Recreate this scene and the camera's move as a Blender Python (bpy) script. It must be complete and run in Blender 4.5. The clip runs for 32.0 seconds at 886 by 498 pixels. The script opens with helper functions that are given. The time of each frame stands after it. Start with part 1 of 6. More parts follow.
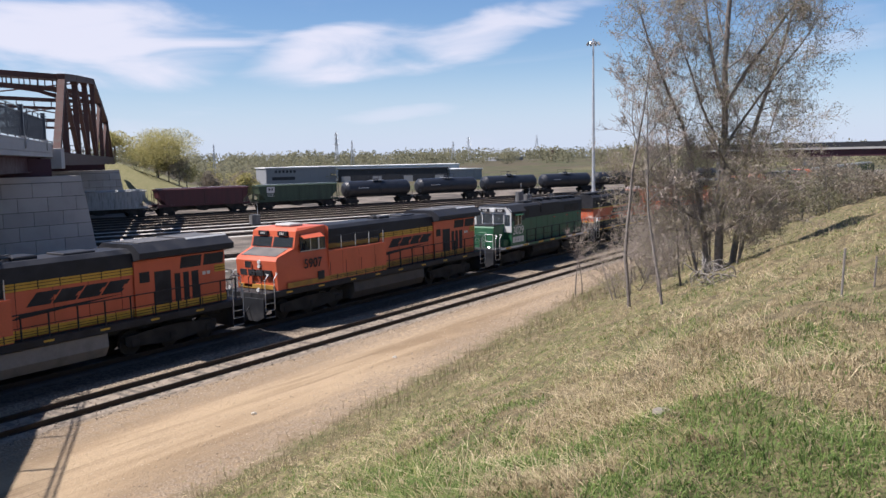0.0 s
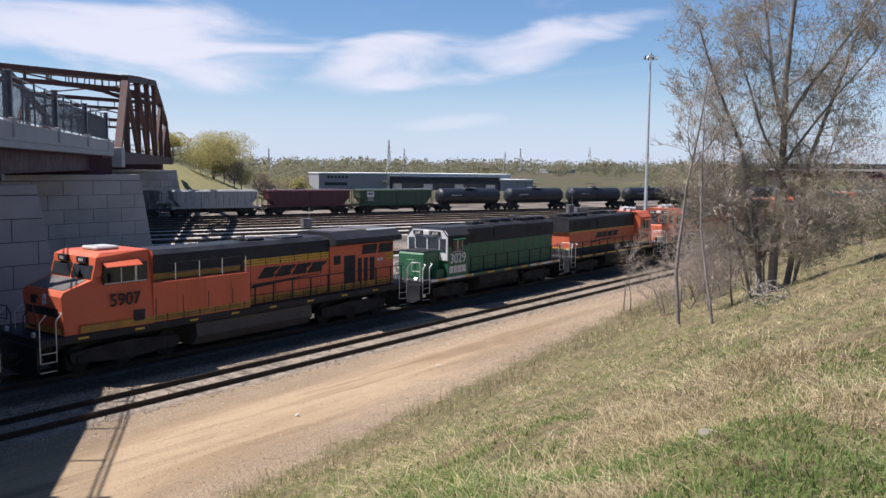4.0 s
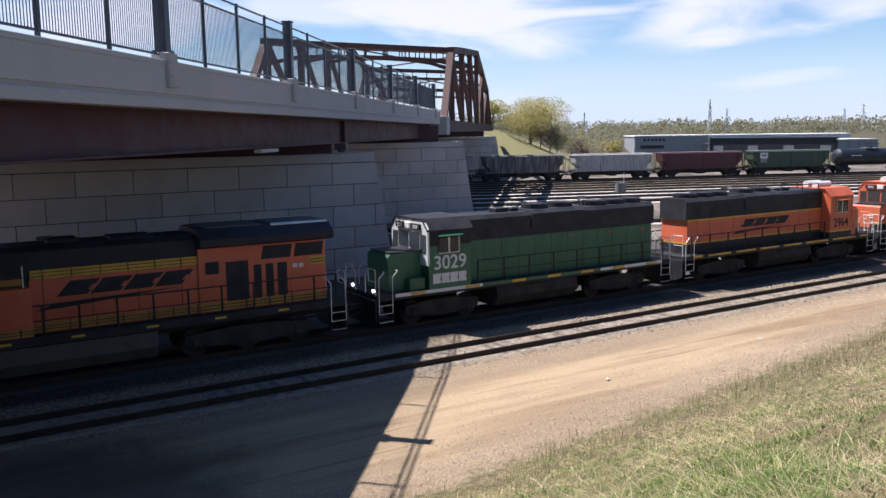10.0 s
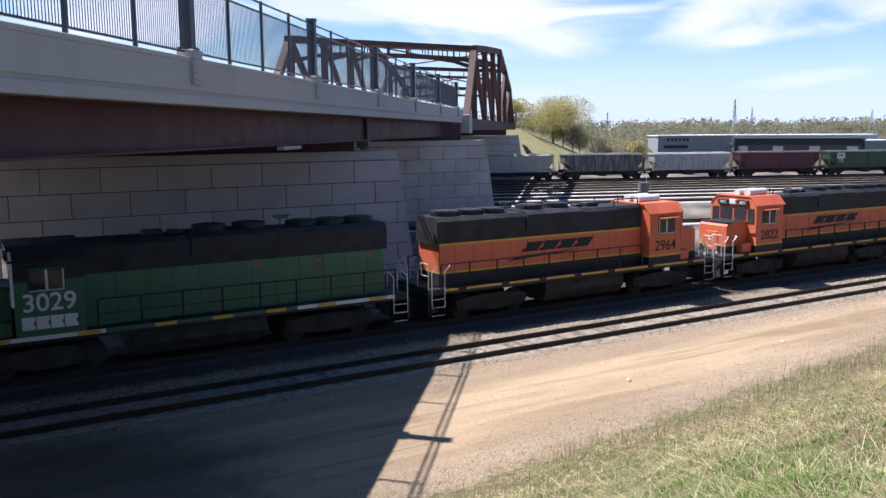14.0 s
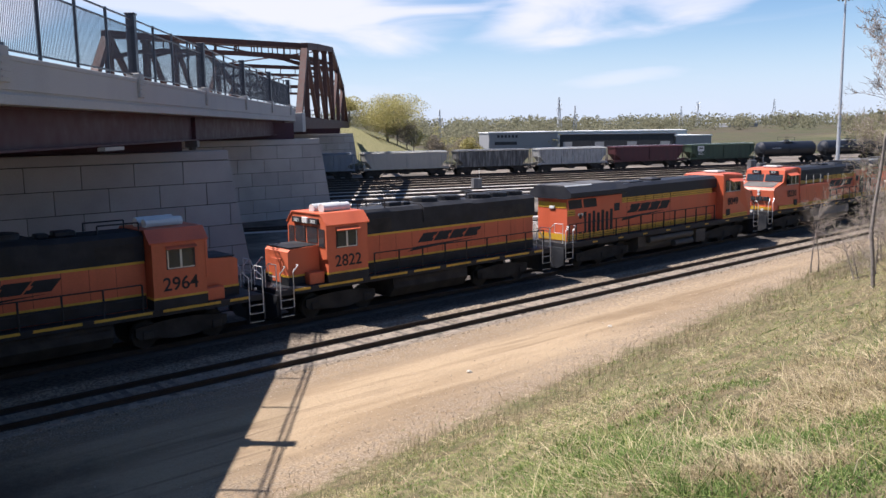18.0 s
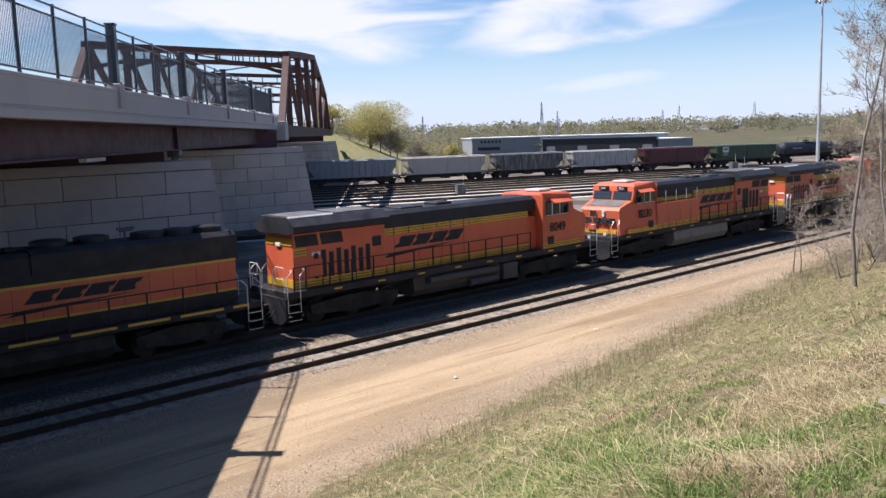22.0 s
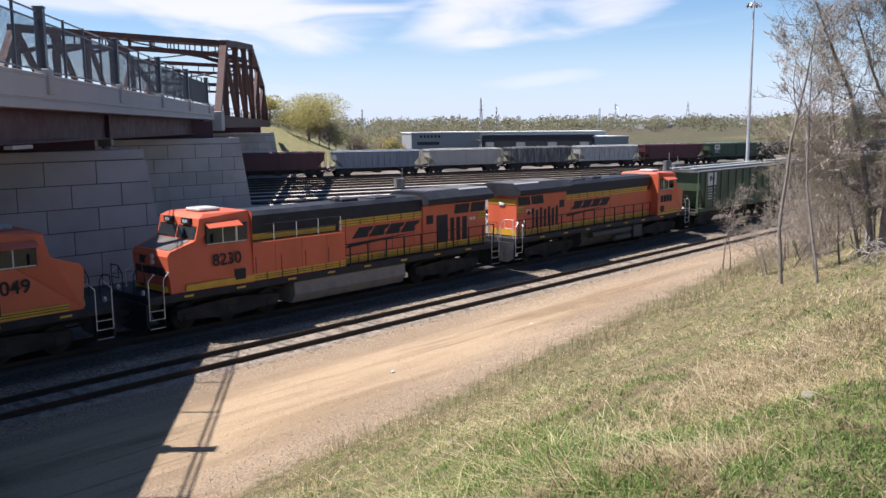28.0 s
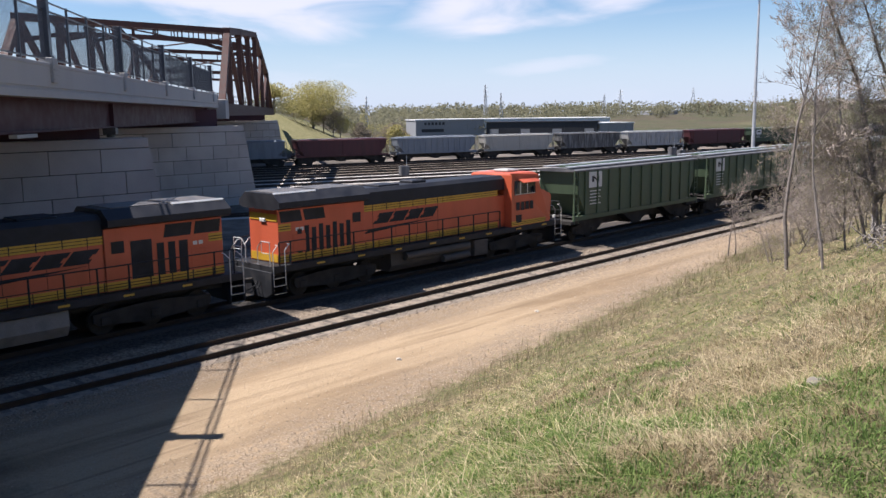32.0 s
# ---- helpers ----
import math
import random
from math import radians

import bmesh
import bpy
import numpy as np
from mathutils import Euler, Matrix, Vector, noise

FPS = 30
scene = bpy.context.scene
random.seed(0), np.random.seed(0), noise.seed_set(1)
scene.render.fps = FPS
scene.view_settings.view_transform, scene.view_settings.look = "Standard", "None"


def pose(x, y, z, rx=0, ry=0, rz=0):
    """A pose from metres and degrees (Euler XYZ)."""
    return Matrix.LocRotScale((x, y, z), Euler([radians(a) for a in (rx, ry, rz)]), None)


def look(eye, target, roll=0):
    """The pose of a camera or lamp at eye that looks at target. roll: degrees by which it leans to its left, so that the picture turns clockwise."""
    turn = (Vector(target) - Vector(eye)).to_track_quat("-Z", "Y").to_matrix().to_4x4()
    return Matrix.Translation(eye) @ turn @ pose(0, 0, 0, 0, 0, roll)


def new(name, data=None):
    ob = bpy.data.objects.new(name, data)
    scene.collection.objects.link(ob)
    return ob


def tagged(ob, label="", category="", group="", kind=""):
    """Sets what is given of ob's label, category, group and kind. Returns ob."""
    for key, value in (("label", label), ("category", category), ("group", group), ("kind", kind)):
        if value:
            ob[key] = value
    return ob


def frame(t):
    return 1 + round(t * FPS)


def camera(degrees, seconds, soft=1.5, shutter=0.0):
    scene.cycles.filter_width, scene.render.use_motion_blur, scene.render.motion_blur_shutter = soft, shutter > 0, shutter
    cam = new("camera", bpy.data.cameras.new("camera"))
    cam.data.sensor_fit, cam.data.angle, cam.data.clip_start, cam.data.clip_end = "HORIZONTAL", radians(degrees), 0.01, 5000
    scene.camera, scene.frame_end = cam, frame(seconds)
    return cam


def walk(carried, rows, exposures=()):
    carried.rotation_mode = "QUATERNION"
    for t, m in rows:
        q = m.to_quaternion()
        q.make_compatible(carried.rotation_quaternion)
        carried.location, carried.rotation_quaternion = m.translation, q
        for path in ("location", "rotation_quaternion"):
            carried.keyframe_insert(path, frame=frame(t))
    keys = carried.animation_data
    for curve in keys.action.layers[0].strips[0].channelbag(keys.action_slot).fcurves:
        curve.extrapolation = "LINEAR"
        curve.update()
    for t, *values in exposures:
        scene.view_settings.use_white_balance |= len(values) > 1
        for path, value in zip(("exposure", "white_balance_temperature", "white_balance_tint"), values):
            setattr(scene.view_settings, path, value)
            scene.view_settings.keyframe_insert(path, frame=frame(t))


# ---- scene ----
cam = camera(55.12, 32.0)
PATH = [
    (0.0, pose(0, 0, 8.22, 83.85, 1.14, -56.57)),
    (0.5, pose(0, 0, 8.22, 84.47, 0.78, -56.23)),
    (1.0, pose(0, 0, 8.22, 84.74, 1.18, -55.57)),
    (1.5, pose(0, 0, 8.22, 84.97, 1.31, -55.23)),
    (2.0, pose(0, 0, 8.22, 85.19, 0.75, -54.76)),
    (2.5, pose(0, 0, 8.22, 85.13, 0.42, -54.58)),
    (3.0, pose(0, 0, 8.22, 85.01, 0.06, -54.31)),
    (3.5, pose(0, 0, 8.22, 84.53, -0.47, -53.64)),
    (5.5, pose(0, 0, 8.22, 84.73, -0.25, -50.96)),
    (6.0, pose(0, 0, 8.22, 83.77, -0.26, -49.05)),
    (6.5, pose(0, 0, 8.22, 82.40, 0.21, -47.12)),
    (7.0, pose(0, 0, 8.22, 81.60, 0.19, -44.91)),
    (7.5, pose(0, 0, 8.22, 81.36, 0.25, -42.69)),
    (8.0, pose(0, 0, 8.22, 81.86, 0.52, -39.92)),
    (8.5, pose(0, 0, 8.22, 82.11, 0.11, -36.98)),
    (9.0, pose(0, 0, 8.22, 81.89, 0.62, -35.24)),
    (9.5, pose(0, 0, 8.22, 82.00, 1.28, -33.94)),
    (10.0, pose(0, 0, 8.22, 82.13, 0.78, -32.21)),
    (10.5, pose(0, 0, 8.22, 81.99, 0.52, -30.29)),
    (11.0, pose(0, 0, 8.22, 81.96, 0.79, -28.29)),
    (11.5, pose(0, 0, 8.22, 81.76, 0.81, -25.85)),
    (12.0, pose(0, 0, 8.22, 81.77, 0.24, -22.64)),
    (12.5, pose(0, 0, 8.22, 81.07, 0.38, -20.23)),
    (13.0, pose(0, 0, 8.22, 80.37, 0.56, -20.99)),
    (13.5, pose(0, 0, 8.22, 80.68, 0.23, -25.12)),
    (14.0, pose(0, 0, 8.22, 82.03, 0.40, -30.72)),
    (14.5, pose(0, 0, 8.22, 83.80, 0.93, -33.88)),
    (15.0, pose(0, 0, 8.22, 84.15, 0.18, -35.51)),
    (15.5, pose(0, 0, 8.22, 83.32, -0.20, -37.07)),
    (17.5, pose(0, 0, 8.22, 81.81, 0.27, -41.00)),
    (18.0, pose(0, 0, 8.22, 81.79, 0.84, -41.77)),
    (18.5, pose(0, 0, 8.22, 81.86, 0.98, -42.04)),
    (19.0, pose(0, 0, 8.22, 81.83, 0.92, -41.90)),
    (19.5, pose(0, 0, 8.22, 81.73, 1.33, -41.93)),
    (20.0, pose(0, 0, 8.22, 81.68, 1.79, -41.97)),
    (20.5, pose(0, 0, 8.22, 81.41, 1.42, -41.92)),
    (21.0, pose(0, 0, 8.22, 81.52, 1.79, -42.37)),
    (21.5, pose(0, 0, 8.22, 81.88, 2.34, -42.83)),
    (22.0, pose(0, 0, 8.22, 82.18, 1.61, -42.90)),
    (22.5, pose(0, 0, 8.22, 82.40, 0.90, -43.12)),
    (23.0, pose(0, 0, 8.22, 82.72, 1.13, -43.46)),
    (23.5, pose(0, 0, 8.22, 82.99, 0.79, -44.12)),
    (24.0, pose(0, 0, 8.22, 82.69, 0.15, -44.71)),
    (24.5, pose(0, 0, 8.22, 82.24, 0.60, -45.10)),
    (25.0, pose(0, 0, 8.22, 82.22, 1.03, -45.51)),
    (25.5, pose(0, 0, 8.22, 82.05, 0.71, -45.61)),
    (27.5, pose(0, 0, 8.22, 81.77, 0.55, -46.63)),
    (28.0, pose(0, 0, 8.22, 81.73, 0.47, -46.94)),
    (28.5, pose(0, 0, 8.22, 81.93, 0.31, -47.77)),
    (29.0, pose(0, 0, 8.22, 82.22, 0.06, -48.46)),
    (29.5, pose(0, 0, 8.22, 82.67, -0.18, -48.51)),
    (30.0, pose(0, 0, 8.22, 83.00, -0.37, -48.60)),
    (30.5, pose(0, 0, 8.22, 82.75, -0.78, -48.22)),
    (31.0, pose(0, 0, 8.22, 81.70, -0.08, -47.58)),
    (31.5, pose(0, 0, 8.22, 80.76, 0.53, -47.55)),
    (32.0, pose(0, 0, 8.22, 80.88, 0.72, -46.65)),
]
TINT = 17
walk(cam, PATH, [(t, e, k, TINT) for t, e, k in ((0, 0.87, 6200), (6, 0.9, 6200), (9, 1.08, 6150), (11, 1.2, 6000), (12, 1.48, 5850), (12.8, 1.7, 5850), (13.4, 1.55, 5850), (14.0, 1.25, 5900), (15, 0.85, 6050), (16.5, 1.0, 6150), (19, 1.07, 6200), (24, 1.12, 6200), (28, 1.12, 6200), (29, 1.12, 6200), (30, 0.92, 6200), (31, 0.95, 6200), (32, 1.0, 6200))])

# ---- light ----
SUN = Vector((-0.39, 0.416, 1.0)).normalized()
world = bpy.data.worlds.new("sky")
scene.world = world
world.use_nodes = True


def sky_nodes():
    nt = world.node_tree
    nt.nodes.clear()
    N, L = nt.nodes.new, nt.links.new
    out, bg = N("ShaderNodeOutputWorld"), N("ShaderNodeBackground")
    sky = N("ShaderNodeTexSky")
    sky.sky_type, sky.sun_disc = "NISHITA", False
    sky.sun_elevation, sky.sun_rotation = math.asin(SUN.z), math.atan2(SUN.x, SUN.y)
    sky.air_density, sky.dust_density, sky.ozone_density, sky.altitude = 1.0, 0.3, 4.0, 250
    tc = N("ShaderNodeTexCoord")
    # thin high cloud, as streaks over bearing and height above the horizon
    sep = N("ShaderNodeSeparateXYZ")
    L(tc.outputs["Generated"], sep.inputs[0])

    def m(op, a, b=None, c=None):
        n = N("ShaderNodeMath")
        n.operation = op
        for i, v in enumerate((a, b, c)):
            if v is None:
                continue
            if isinstance(v, (int, float)):
                n.inputs[i].default_value = v
            else:
                L(v, n.inputs[i])
        return n.outputs[0]

    def smooth(v, a, b, lo=0.0, hi=1.0):
        r = N("ShaderNodeMapRange")
        r.interpolation_type = "SMOOTHSTEP"
        for k, x in zip(("From Min", "From Max", "To Min", "To Max"), (a, b, lo, hi)):
            r.inputs[k].default_value = x
        L(v, r.inputs["Value"])
        return r.outputs[0]
    bearing = m("MULTIPLY", m("ARCTAN2", sep.outputs[1], sep.outputs[0]), 57.2958)
    height = m("MULTIPLY", m("ARCSINE", sep.outputs[2]), 57.2958)
    comb = N("ShaderNodeCombineXYZ")
    L(m("MULTIPLY", bearing, 0.06), comb.inputs[0]), L(m("MULTIPLY", height, 0.25), comb.inputs[1])
    mp = N("ShaderNodeMapping")
    mp.inputs["Rotation"].default_value = (0, 0, radians(CLOUD_TURN))
    L(comb.outputs[0], mp.inputs[0])
    warp, fine = N("ShaderNodeTexNoise"), N("ShaderNodeTexNoise")
    warp.inputs["Scale"].default_value, warp.inputs["Detail"].default_value = 1.1, 4
    fine.inputs["Scale"].default_value, fine.inputs["Detail"].default_value, fine.inputs["Distortion"].default_value = 1.7, 8, 0.6
    L(mp.outputs[0], warp.inputs["Vector"]), L(mp.outputs[0], fine.inputs["Vector"])
    wob = m("SUBTRACT", warp.outputs["Fac"], 0.5)
    total = smooth(fine.outputs["Fac"], 0.55, 0.95, 0, 0.5)
    for b0, h0, sb, sh, tilt, amount in CLOUDS:
        u = m("SUBTRACT", bearing, b0)
        v = m("SUBTRACT", m("SUBTRACT", height, h0), m("MULTIPLY", u, tilt))
        v = m("ADD", v, m("MULTIPLY", wob, 3.0))
        d2 = m("ADD", m("POWER", m("ABSOLUTE", m("DIVIDE", u, sb)), 2.0), m("POWER", m("ABSOLUTE", m("DIVIDE", v, sh)), 2.0))
        body = m("MULTIPLY", smooth(m("SUBTRACT", m("SUBTRACT", 1.0, d2), m("MULTIPLY", m("SUBTRACT", 0.58, fine.outputs["Fac"]), 3.4)), -0.5, 0.9), amount)
        total = m("MAXIMUM", total, body)
    # pale veil near the horizon
    veil = smooth(sep.outputs[2], 0.13, -0.01, 0.0, 0.78)
    cover = m("MULTIPLY", total, 0.9)
    rich = N("ShaderNodeHueSaturation")
    rich.inputs["Saturation"].default_value, rich.inputs["Value"].default_value = 1.12, 1.0
    L(sky.outputs[0], rich.inputs["Color"])
    haze = N("ShaderNodeMix")
    haze.data_type = "RGBA"
    L(veil, haze.inputs["Factor"]), L(rich.outputs[0], haze.inputs["A"])
    haze.inputs["B"].default_value = (5.3, 6.3, 7.9, 1)
    mix = N("ShaderNodeMix")
    mix.data_type = "RGBA"
    L(cover, mix.inputs["Factor"]), L(haze.outputs["Result"], mix.inputs["A"])
    mix.inputs["B"].default_value = (7.3, 7.35, 7.9, 1)
    L(mix.outputs["Result"], bg.inputs["Color"])
    bg.inputs["Strength"].default_value = 0.063
    L(bg.outputs[0], out.inputs[0])


CLOUD_TURN = -8
# bearing, height, half width, half depth, slope, thickness
CLOUDS = ((55, 7.8, 11, 2.9, 0.03, 1.0), (66, 7.9, 8, 2.0, 0.0, 0.75), (40, 6.7, 7.5, 2.1, -0.12, 1.0), (31, 8.1, 11, 1.1, -0.2, 0.95), (36.5, 2.8, 4, 0.5, -0.05, 0.45), (78, 8.0, 9, 2.6, 0.0, 0.9), (8, 6.3, 6, 0.7, -0.1, 0.35))
sky_nodes()
sun = new("sun", bpy.data.lights.new("sun", "SUN"))
sun.data.energy, sun.data.angle, sun.data.color = 5.0, radians(0.53), (1.0, 0.95, 0.86)
sun.matrix_world = look(SUN * 200, (0, 0, 0))


# ---- materials ----
def mat(name, base, rough=0.7, metal=0.0, vary=0.25, scale=1.5, dirt=(0.12, 0.1, 0.08), grime=0.25, bump=0.15, spec=0.5, per=0.0, streak=False, fine=25.0):
    """Painted, stone or metal surface: base colour, soft large patches, fine grain, grime and relief."""
    M = bpy.data.materials.new(name)
    M.use_nodes = True
    nt = M.node_tree
    N, L = nt.nodes.new, nt.links.new
    p = nt.nodes["Principled BSDF"]
    p.inputs["Metallic"].default_value = metal
    p.inputs["Specular IOR Level"].default_value = spec
    tc = N("ShaderNodeTexCoord")
    src = tc.outputs["Object"]
    if streak:
        mp = N("ShaderNodeMapping")
        mp.inputs["Scale"].default_value = (1, 1, 0.15)
        L(src, mp.inputs[0])
        src = mp.outputs[0]
    n1, n2 = N("ShaderNodeTexNoise"), N("ShaderNodeTexNoise")
    n1.inputs["Scale"].default_value, n1.inputs["Detail"].default_value = scale, 6
    n2.inputs["Scale"].default_value, n2.inputs["Detail"].default_value = fine, 4
    L(src, n1.inputs["Vector"]), L(tc.outputs["Object"], n2.inputs["Vector"])

    def ramp(s, a, b, lo, hi):
        r = N("ShaderNodeMapRange")
        for k, x in zip(("From Min", "From Max", "To Min", "To Max"), (a, b, lo, hi)):
            r.inputs[k].default_value = x
        L(s, r.inputs["Value"])
        return r.outputs[0]

    def blend(kind, f, a, b):
        x = N("ShaderNodeMix")
        x.data_type, x.blend_type = "RGBA", kind
        for k, q in (("Factor", f), ("A", a), ("B", b)):
            if hasattr(q, "is_linked"):
                L(q, x.inputs[k])
            else:
                x.inputs[k].default_value = q
        return x.outputs["Result"]
    dark = tuple(c * (1 - vary) for c in base) + (1,)
    lite = tuple(min(1, c * (1 + vary * 0.7)) for c in base) + (1,)
    col = blend("MIX", ramp(n1.outputs["Fac"], 0.35, 0.65, 0, 1), dark, lite)
    col = blend("MIX", ramp(n1.outputs["Fac"], 0.5, 0.78, 0, grime), col, (*dirt, 1))
    col = blend("MULTIPLY", 0.5, col, blend("MIX", ramp(n2.outputs["Fac"], 0.3, 0.7, 0, 1), (0.78, 0.78, 0.78, 1), (1.15, 1.15, 1.15, 1)))
    if per:
        oi = N("ShaderNodeObjectInfo")
        hs = N("ShaderNodeHueSaturation")
        L(ramp(oi.outputs["Random"], 0, 1, 1 - per, 1 + per), hs.inputs["Value"])
        L(col, hs.inputs["Color"])
        col = hs.outputs[0]
    L(col, p.inputs["Base Color"])
    L(ramp(n1.outputs["Fac"], 0.3, 0.7, max(0.02, rough - 0.1), min(1, rough + 0.12)), p.inputs["Roughness"])
    if bump:
        b = N("ShaderNodeBump")
        b.inputs["Strength"].default_value, b.inputs["Distance"].default_value = bump, 0.02
        L(n2.outputs["Fac"], b.inputs["Height"]), L(b.outputs[0], p.inputs["Normal"])
    return M


orange = mat("orange_paint", (0.52, 0.103, 0.046), 0.42, vary=0.14, scale=0.8, dirt=(0.18, 0.0574, 0.0287), grime=0.3, bump=0.03, streak=True)
orange_old = mat("faded_orange_paint", (0.53, 0.112, 0.046), 0.5, vary=0.18, scale=0.8, dirt=(0.164, 0.0656, 0.0328), grime=0.4, bump=0.03, streak=True)
black = mat("black_paint", (0.024, 0.0245, 0.028), 0.6, vary=0.3, grime=0.35, dirt=(0.048, 0.044, 0.04), bump=0.05, spec=0.22)
roofblack = mat("sooty_roof", (0.02, 0.021, 0.026), 0.55, vary=0.3, grime=0.4, dirt=(0.032, 0.031, 0.03), bump=0.06, spec=0.25)
under = mat("underframe_dirt", (0.036, 0.033, 0.03), 0.85, vary=0.4, grime=0.6, dirt=(0.05, 0.043, 0.036), spec=0.25)
yellow = mat("yellow_stripe", (0.527, 0.306, 0.0255), 0.45, vary=0.2, grime=0.35, dirt=(0.128, 0.085, 0.0255), bump=0.03)
dullyellow = mat("grimy_yellow_stripe", (0.36, 0.19, 0.03), 0.6, vary=0.3, grime=0.5, dirt=(0.09, 0.05, 0.025), bump=0.03)
green = mat("green_paint", (0.02, 0.1, 0.048), 0.45, vary=0.25, grime=0.35, dirt=(0.04, 0.064, 0.04), bump=0.03, streak=True)
bggreen = mat("yard_hopper_green", (0.036, 0.062, 0.036), 0.6, vary=0.3, grime=0.4, dirt=(0.0375, 0.045, 0.03), streak=True)
hopgreen = mat("hopper_green", (0.056, 0.085, 0.045), 0.55, vary=0.25, grime=0.4, dirt=(0.049, 0.063, 0.035), bump=0.05, streak=True)
white = mat("white_paint", (0.562, 0.562, 0.547), 0.45, vary=0.1, grime=0.25, dirt=(0.3, 0.285, 0.255), bump=0.03)
silver = mat("handrail_silver", (0.54, 0.54, 0.522), 0.4, metal=0.3, vary=0.1, bump=0.0)
greytank = mat("fuel_tank_dust", (0.07, 0.063, 0.056), 0.75, vary=0.3, grime=0.4, dirt=(0.035, 0.03, 0.026))
paletank = mat("dusty_pale_tank", (0.22, 0.205, 0.185), 0.75, vary=0.25, grime=0.5, dirt=(0.08, 0.065, 0.055))
steel = mat("worn_steel", (0.13, 0.122, 0.115), 0.55, metal=0.4, vary=0.25, grime=0.4, dirt=(0.1, 0.06, 0.04))
railhead = mat("rail_steel", (0.03, 0.022, 0.018), 0.55, metal=0.4, vary=0.3, grime=0.5, dirt=(0.06, 0.03, 0.018))
tiewood = mat("tie_wood", (0.13, 0.108, 0.086), 0.9, vary=0.35, scale=4, grime=0.3, per=0.3, bump=0.4)
ballast = mat("ballast_stone", (0.22, 0.18, 0.138), 0.95, vary=0.35, scale=3, grime=0.3, dirt=(0.0924, 0.0726, 0.0594), bump=1.0, fine=14)
concrete = mat("precast_concrete", (0.375, 0.343, 0.318), 0.85, vary=0.12, scale=0.5, grime=0.25, dirt=(0.27, 0.25, 0.24), bump=0.15, per=0.08, fine=18)
parapet_c = mat("parapet_concrete", (0.36, 0.347, 0.335), 0.88, vary=0.1, scale=0.5, grime=0.35, dirt=(0.28, 0.255, 0.235), bump=0.05, streak=True)
paleballast = mat("pale_yard_ballast", (0.42, 0.39, 0.355), 0.95, vary=0.3, scale=2, grime=0.35, dirt=(0.16, 0.14, 0.12), bump=0.8, fine=14)
# ballast colour darkened to carry the shade under the train
shadedbed = mat("shaded_ballast", (0.055, 0.047, 0.041), 0.95, vary=0.35, scale=3, grime=0.4, dirt=(0.03, 0.026, 0.022), bump=1.0, fine=14)
cinderbed = mat("oily_ballast", (0.13, 0.11, 0.094), 0.95, vary=0.35, scale=3, grime=0.4, dirt=(0.045, 0.038, 0.032), bump=1.0, fine=14)
joint = mat("dark_joint", (0.06, 0.055, 0.05), 0.95, vary=0.3)
girderred = mat("maroon_girder_paint", (0.062, 0.027, 0.036), 0.6, vary=0.1, grime=0.15, dirt=(0.05, 0.026, 0.03), bump=0.03, spec=0.2)
rust = mat("weathering_steel", (0.055, 0.022, 0.017), 0.75, vary=0.35, scale=2.2, grime=0.4, dirt=(0.0434, 0.0186, 0.0136), bump=0.2)
fenceblue = mat("fence_coating", (0.028, 0.032, 0.045), 0.45, vary=0.15, bump=0.03)
galv = mat("galvanised_steel", (0.45, 0.46, 0.47), 0.5, metal=0.4, vary=0.12, grime=0.2, dirt=(0.25, 0.24, 0.23), bump=0.03)
maroon = mat("maroon_car_paint", (0.07, 0.0154, 0.0196), 0.55, vary=0.25, grime=0.4, dirt=(0.042, 0.021, 0.021), streak=True)
palecar = mat("pale_car_paint", (0.4, 0.39, 0.37), 0.6, vary=0.2, grime=0.5, dirt=(0.163, 0.137, 0.111), streak=True)
darkcar = mat("dark_grey_car_paint", (0.091, 0.091, 0.0943), 0.65, vary=0.35, grime=0.6, dirt=(0.163, 0.156, 0.15), streak=True)
bluecar = mat("blue_grey_car_paint", (0.176, 0.202, 0.234), 0.6, vary=0.2, grime=0.45, dirt=(0.091, 0.0845, 0.078), streak=True)
streakpale = mat("streaked_pale_wagon_paint", (0.36, 0.36, 0.35), 0.65, vary=0.3, scale=3.2, grime=0.95, dirt=(0.06, 0.055, 0.05), streak=True)
streakdark = mat("streaked_dark_wagon_paint", (0.1, 0.098, 0.096), 0.7, vary=0.5, scale=3.0, grime=0.7, dirt=(0.26, 0.255, 0.245), streak=True)
tancar = mat("tan_wagon_paint", (0.33, 0.32, 0.29), 0.6, vary=0.14, grime=0.5, dirt=(0.16, 0.14, 0.115), streak=True)
tankblack = mat("tank_car_black", (0.012, 0.014, 0.02), 0.45, vary=0.3, grime=0.3, dirt=(0.03, 0.028, 0.03), bump=0.03)
yellowcar = mat("yellow_rack_paint", (0.43, 0.21, 0.055), 0.6, vary=0.22, grime=0.6, dirt=(0.21, 0.126, 0.056), streak=True)
shedlight = mat("pale_shed_wall", (0.22, 0.225, 0.235), 0.7, vary=0.1, grime=0.2)
sheddark = mat("dark_shed_wall", (0.014, 0.016, 0.021), 0.6, vary=0.2, grime=0.2)
roofwhite = mat("white_roof", (0.6, 0.6, 0.585), 0.6, vary=0.08, grime=0.1)
bark = mat("grey_bark", (0.2, 0.172, 0.15), 0.95, vary=0.35, scale=6, grime=0.4, dirt=(0.072, 0.06, 0.052), bump=0.6)
twigm = mat("twig_bark", (0.31, 0.255, 0.215), 0.95, vary=0.3, scale=4, grime=0.3, bump=0.0)
deadwood = mat("dead_branches", (0.23, 0.205, 0.18), 0.95, vary=0.25, scale=6, bump=0.3)
redmark = mat("red_marking", (0.4, 0.024, 0.024), 0.6, bump=0)
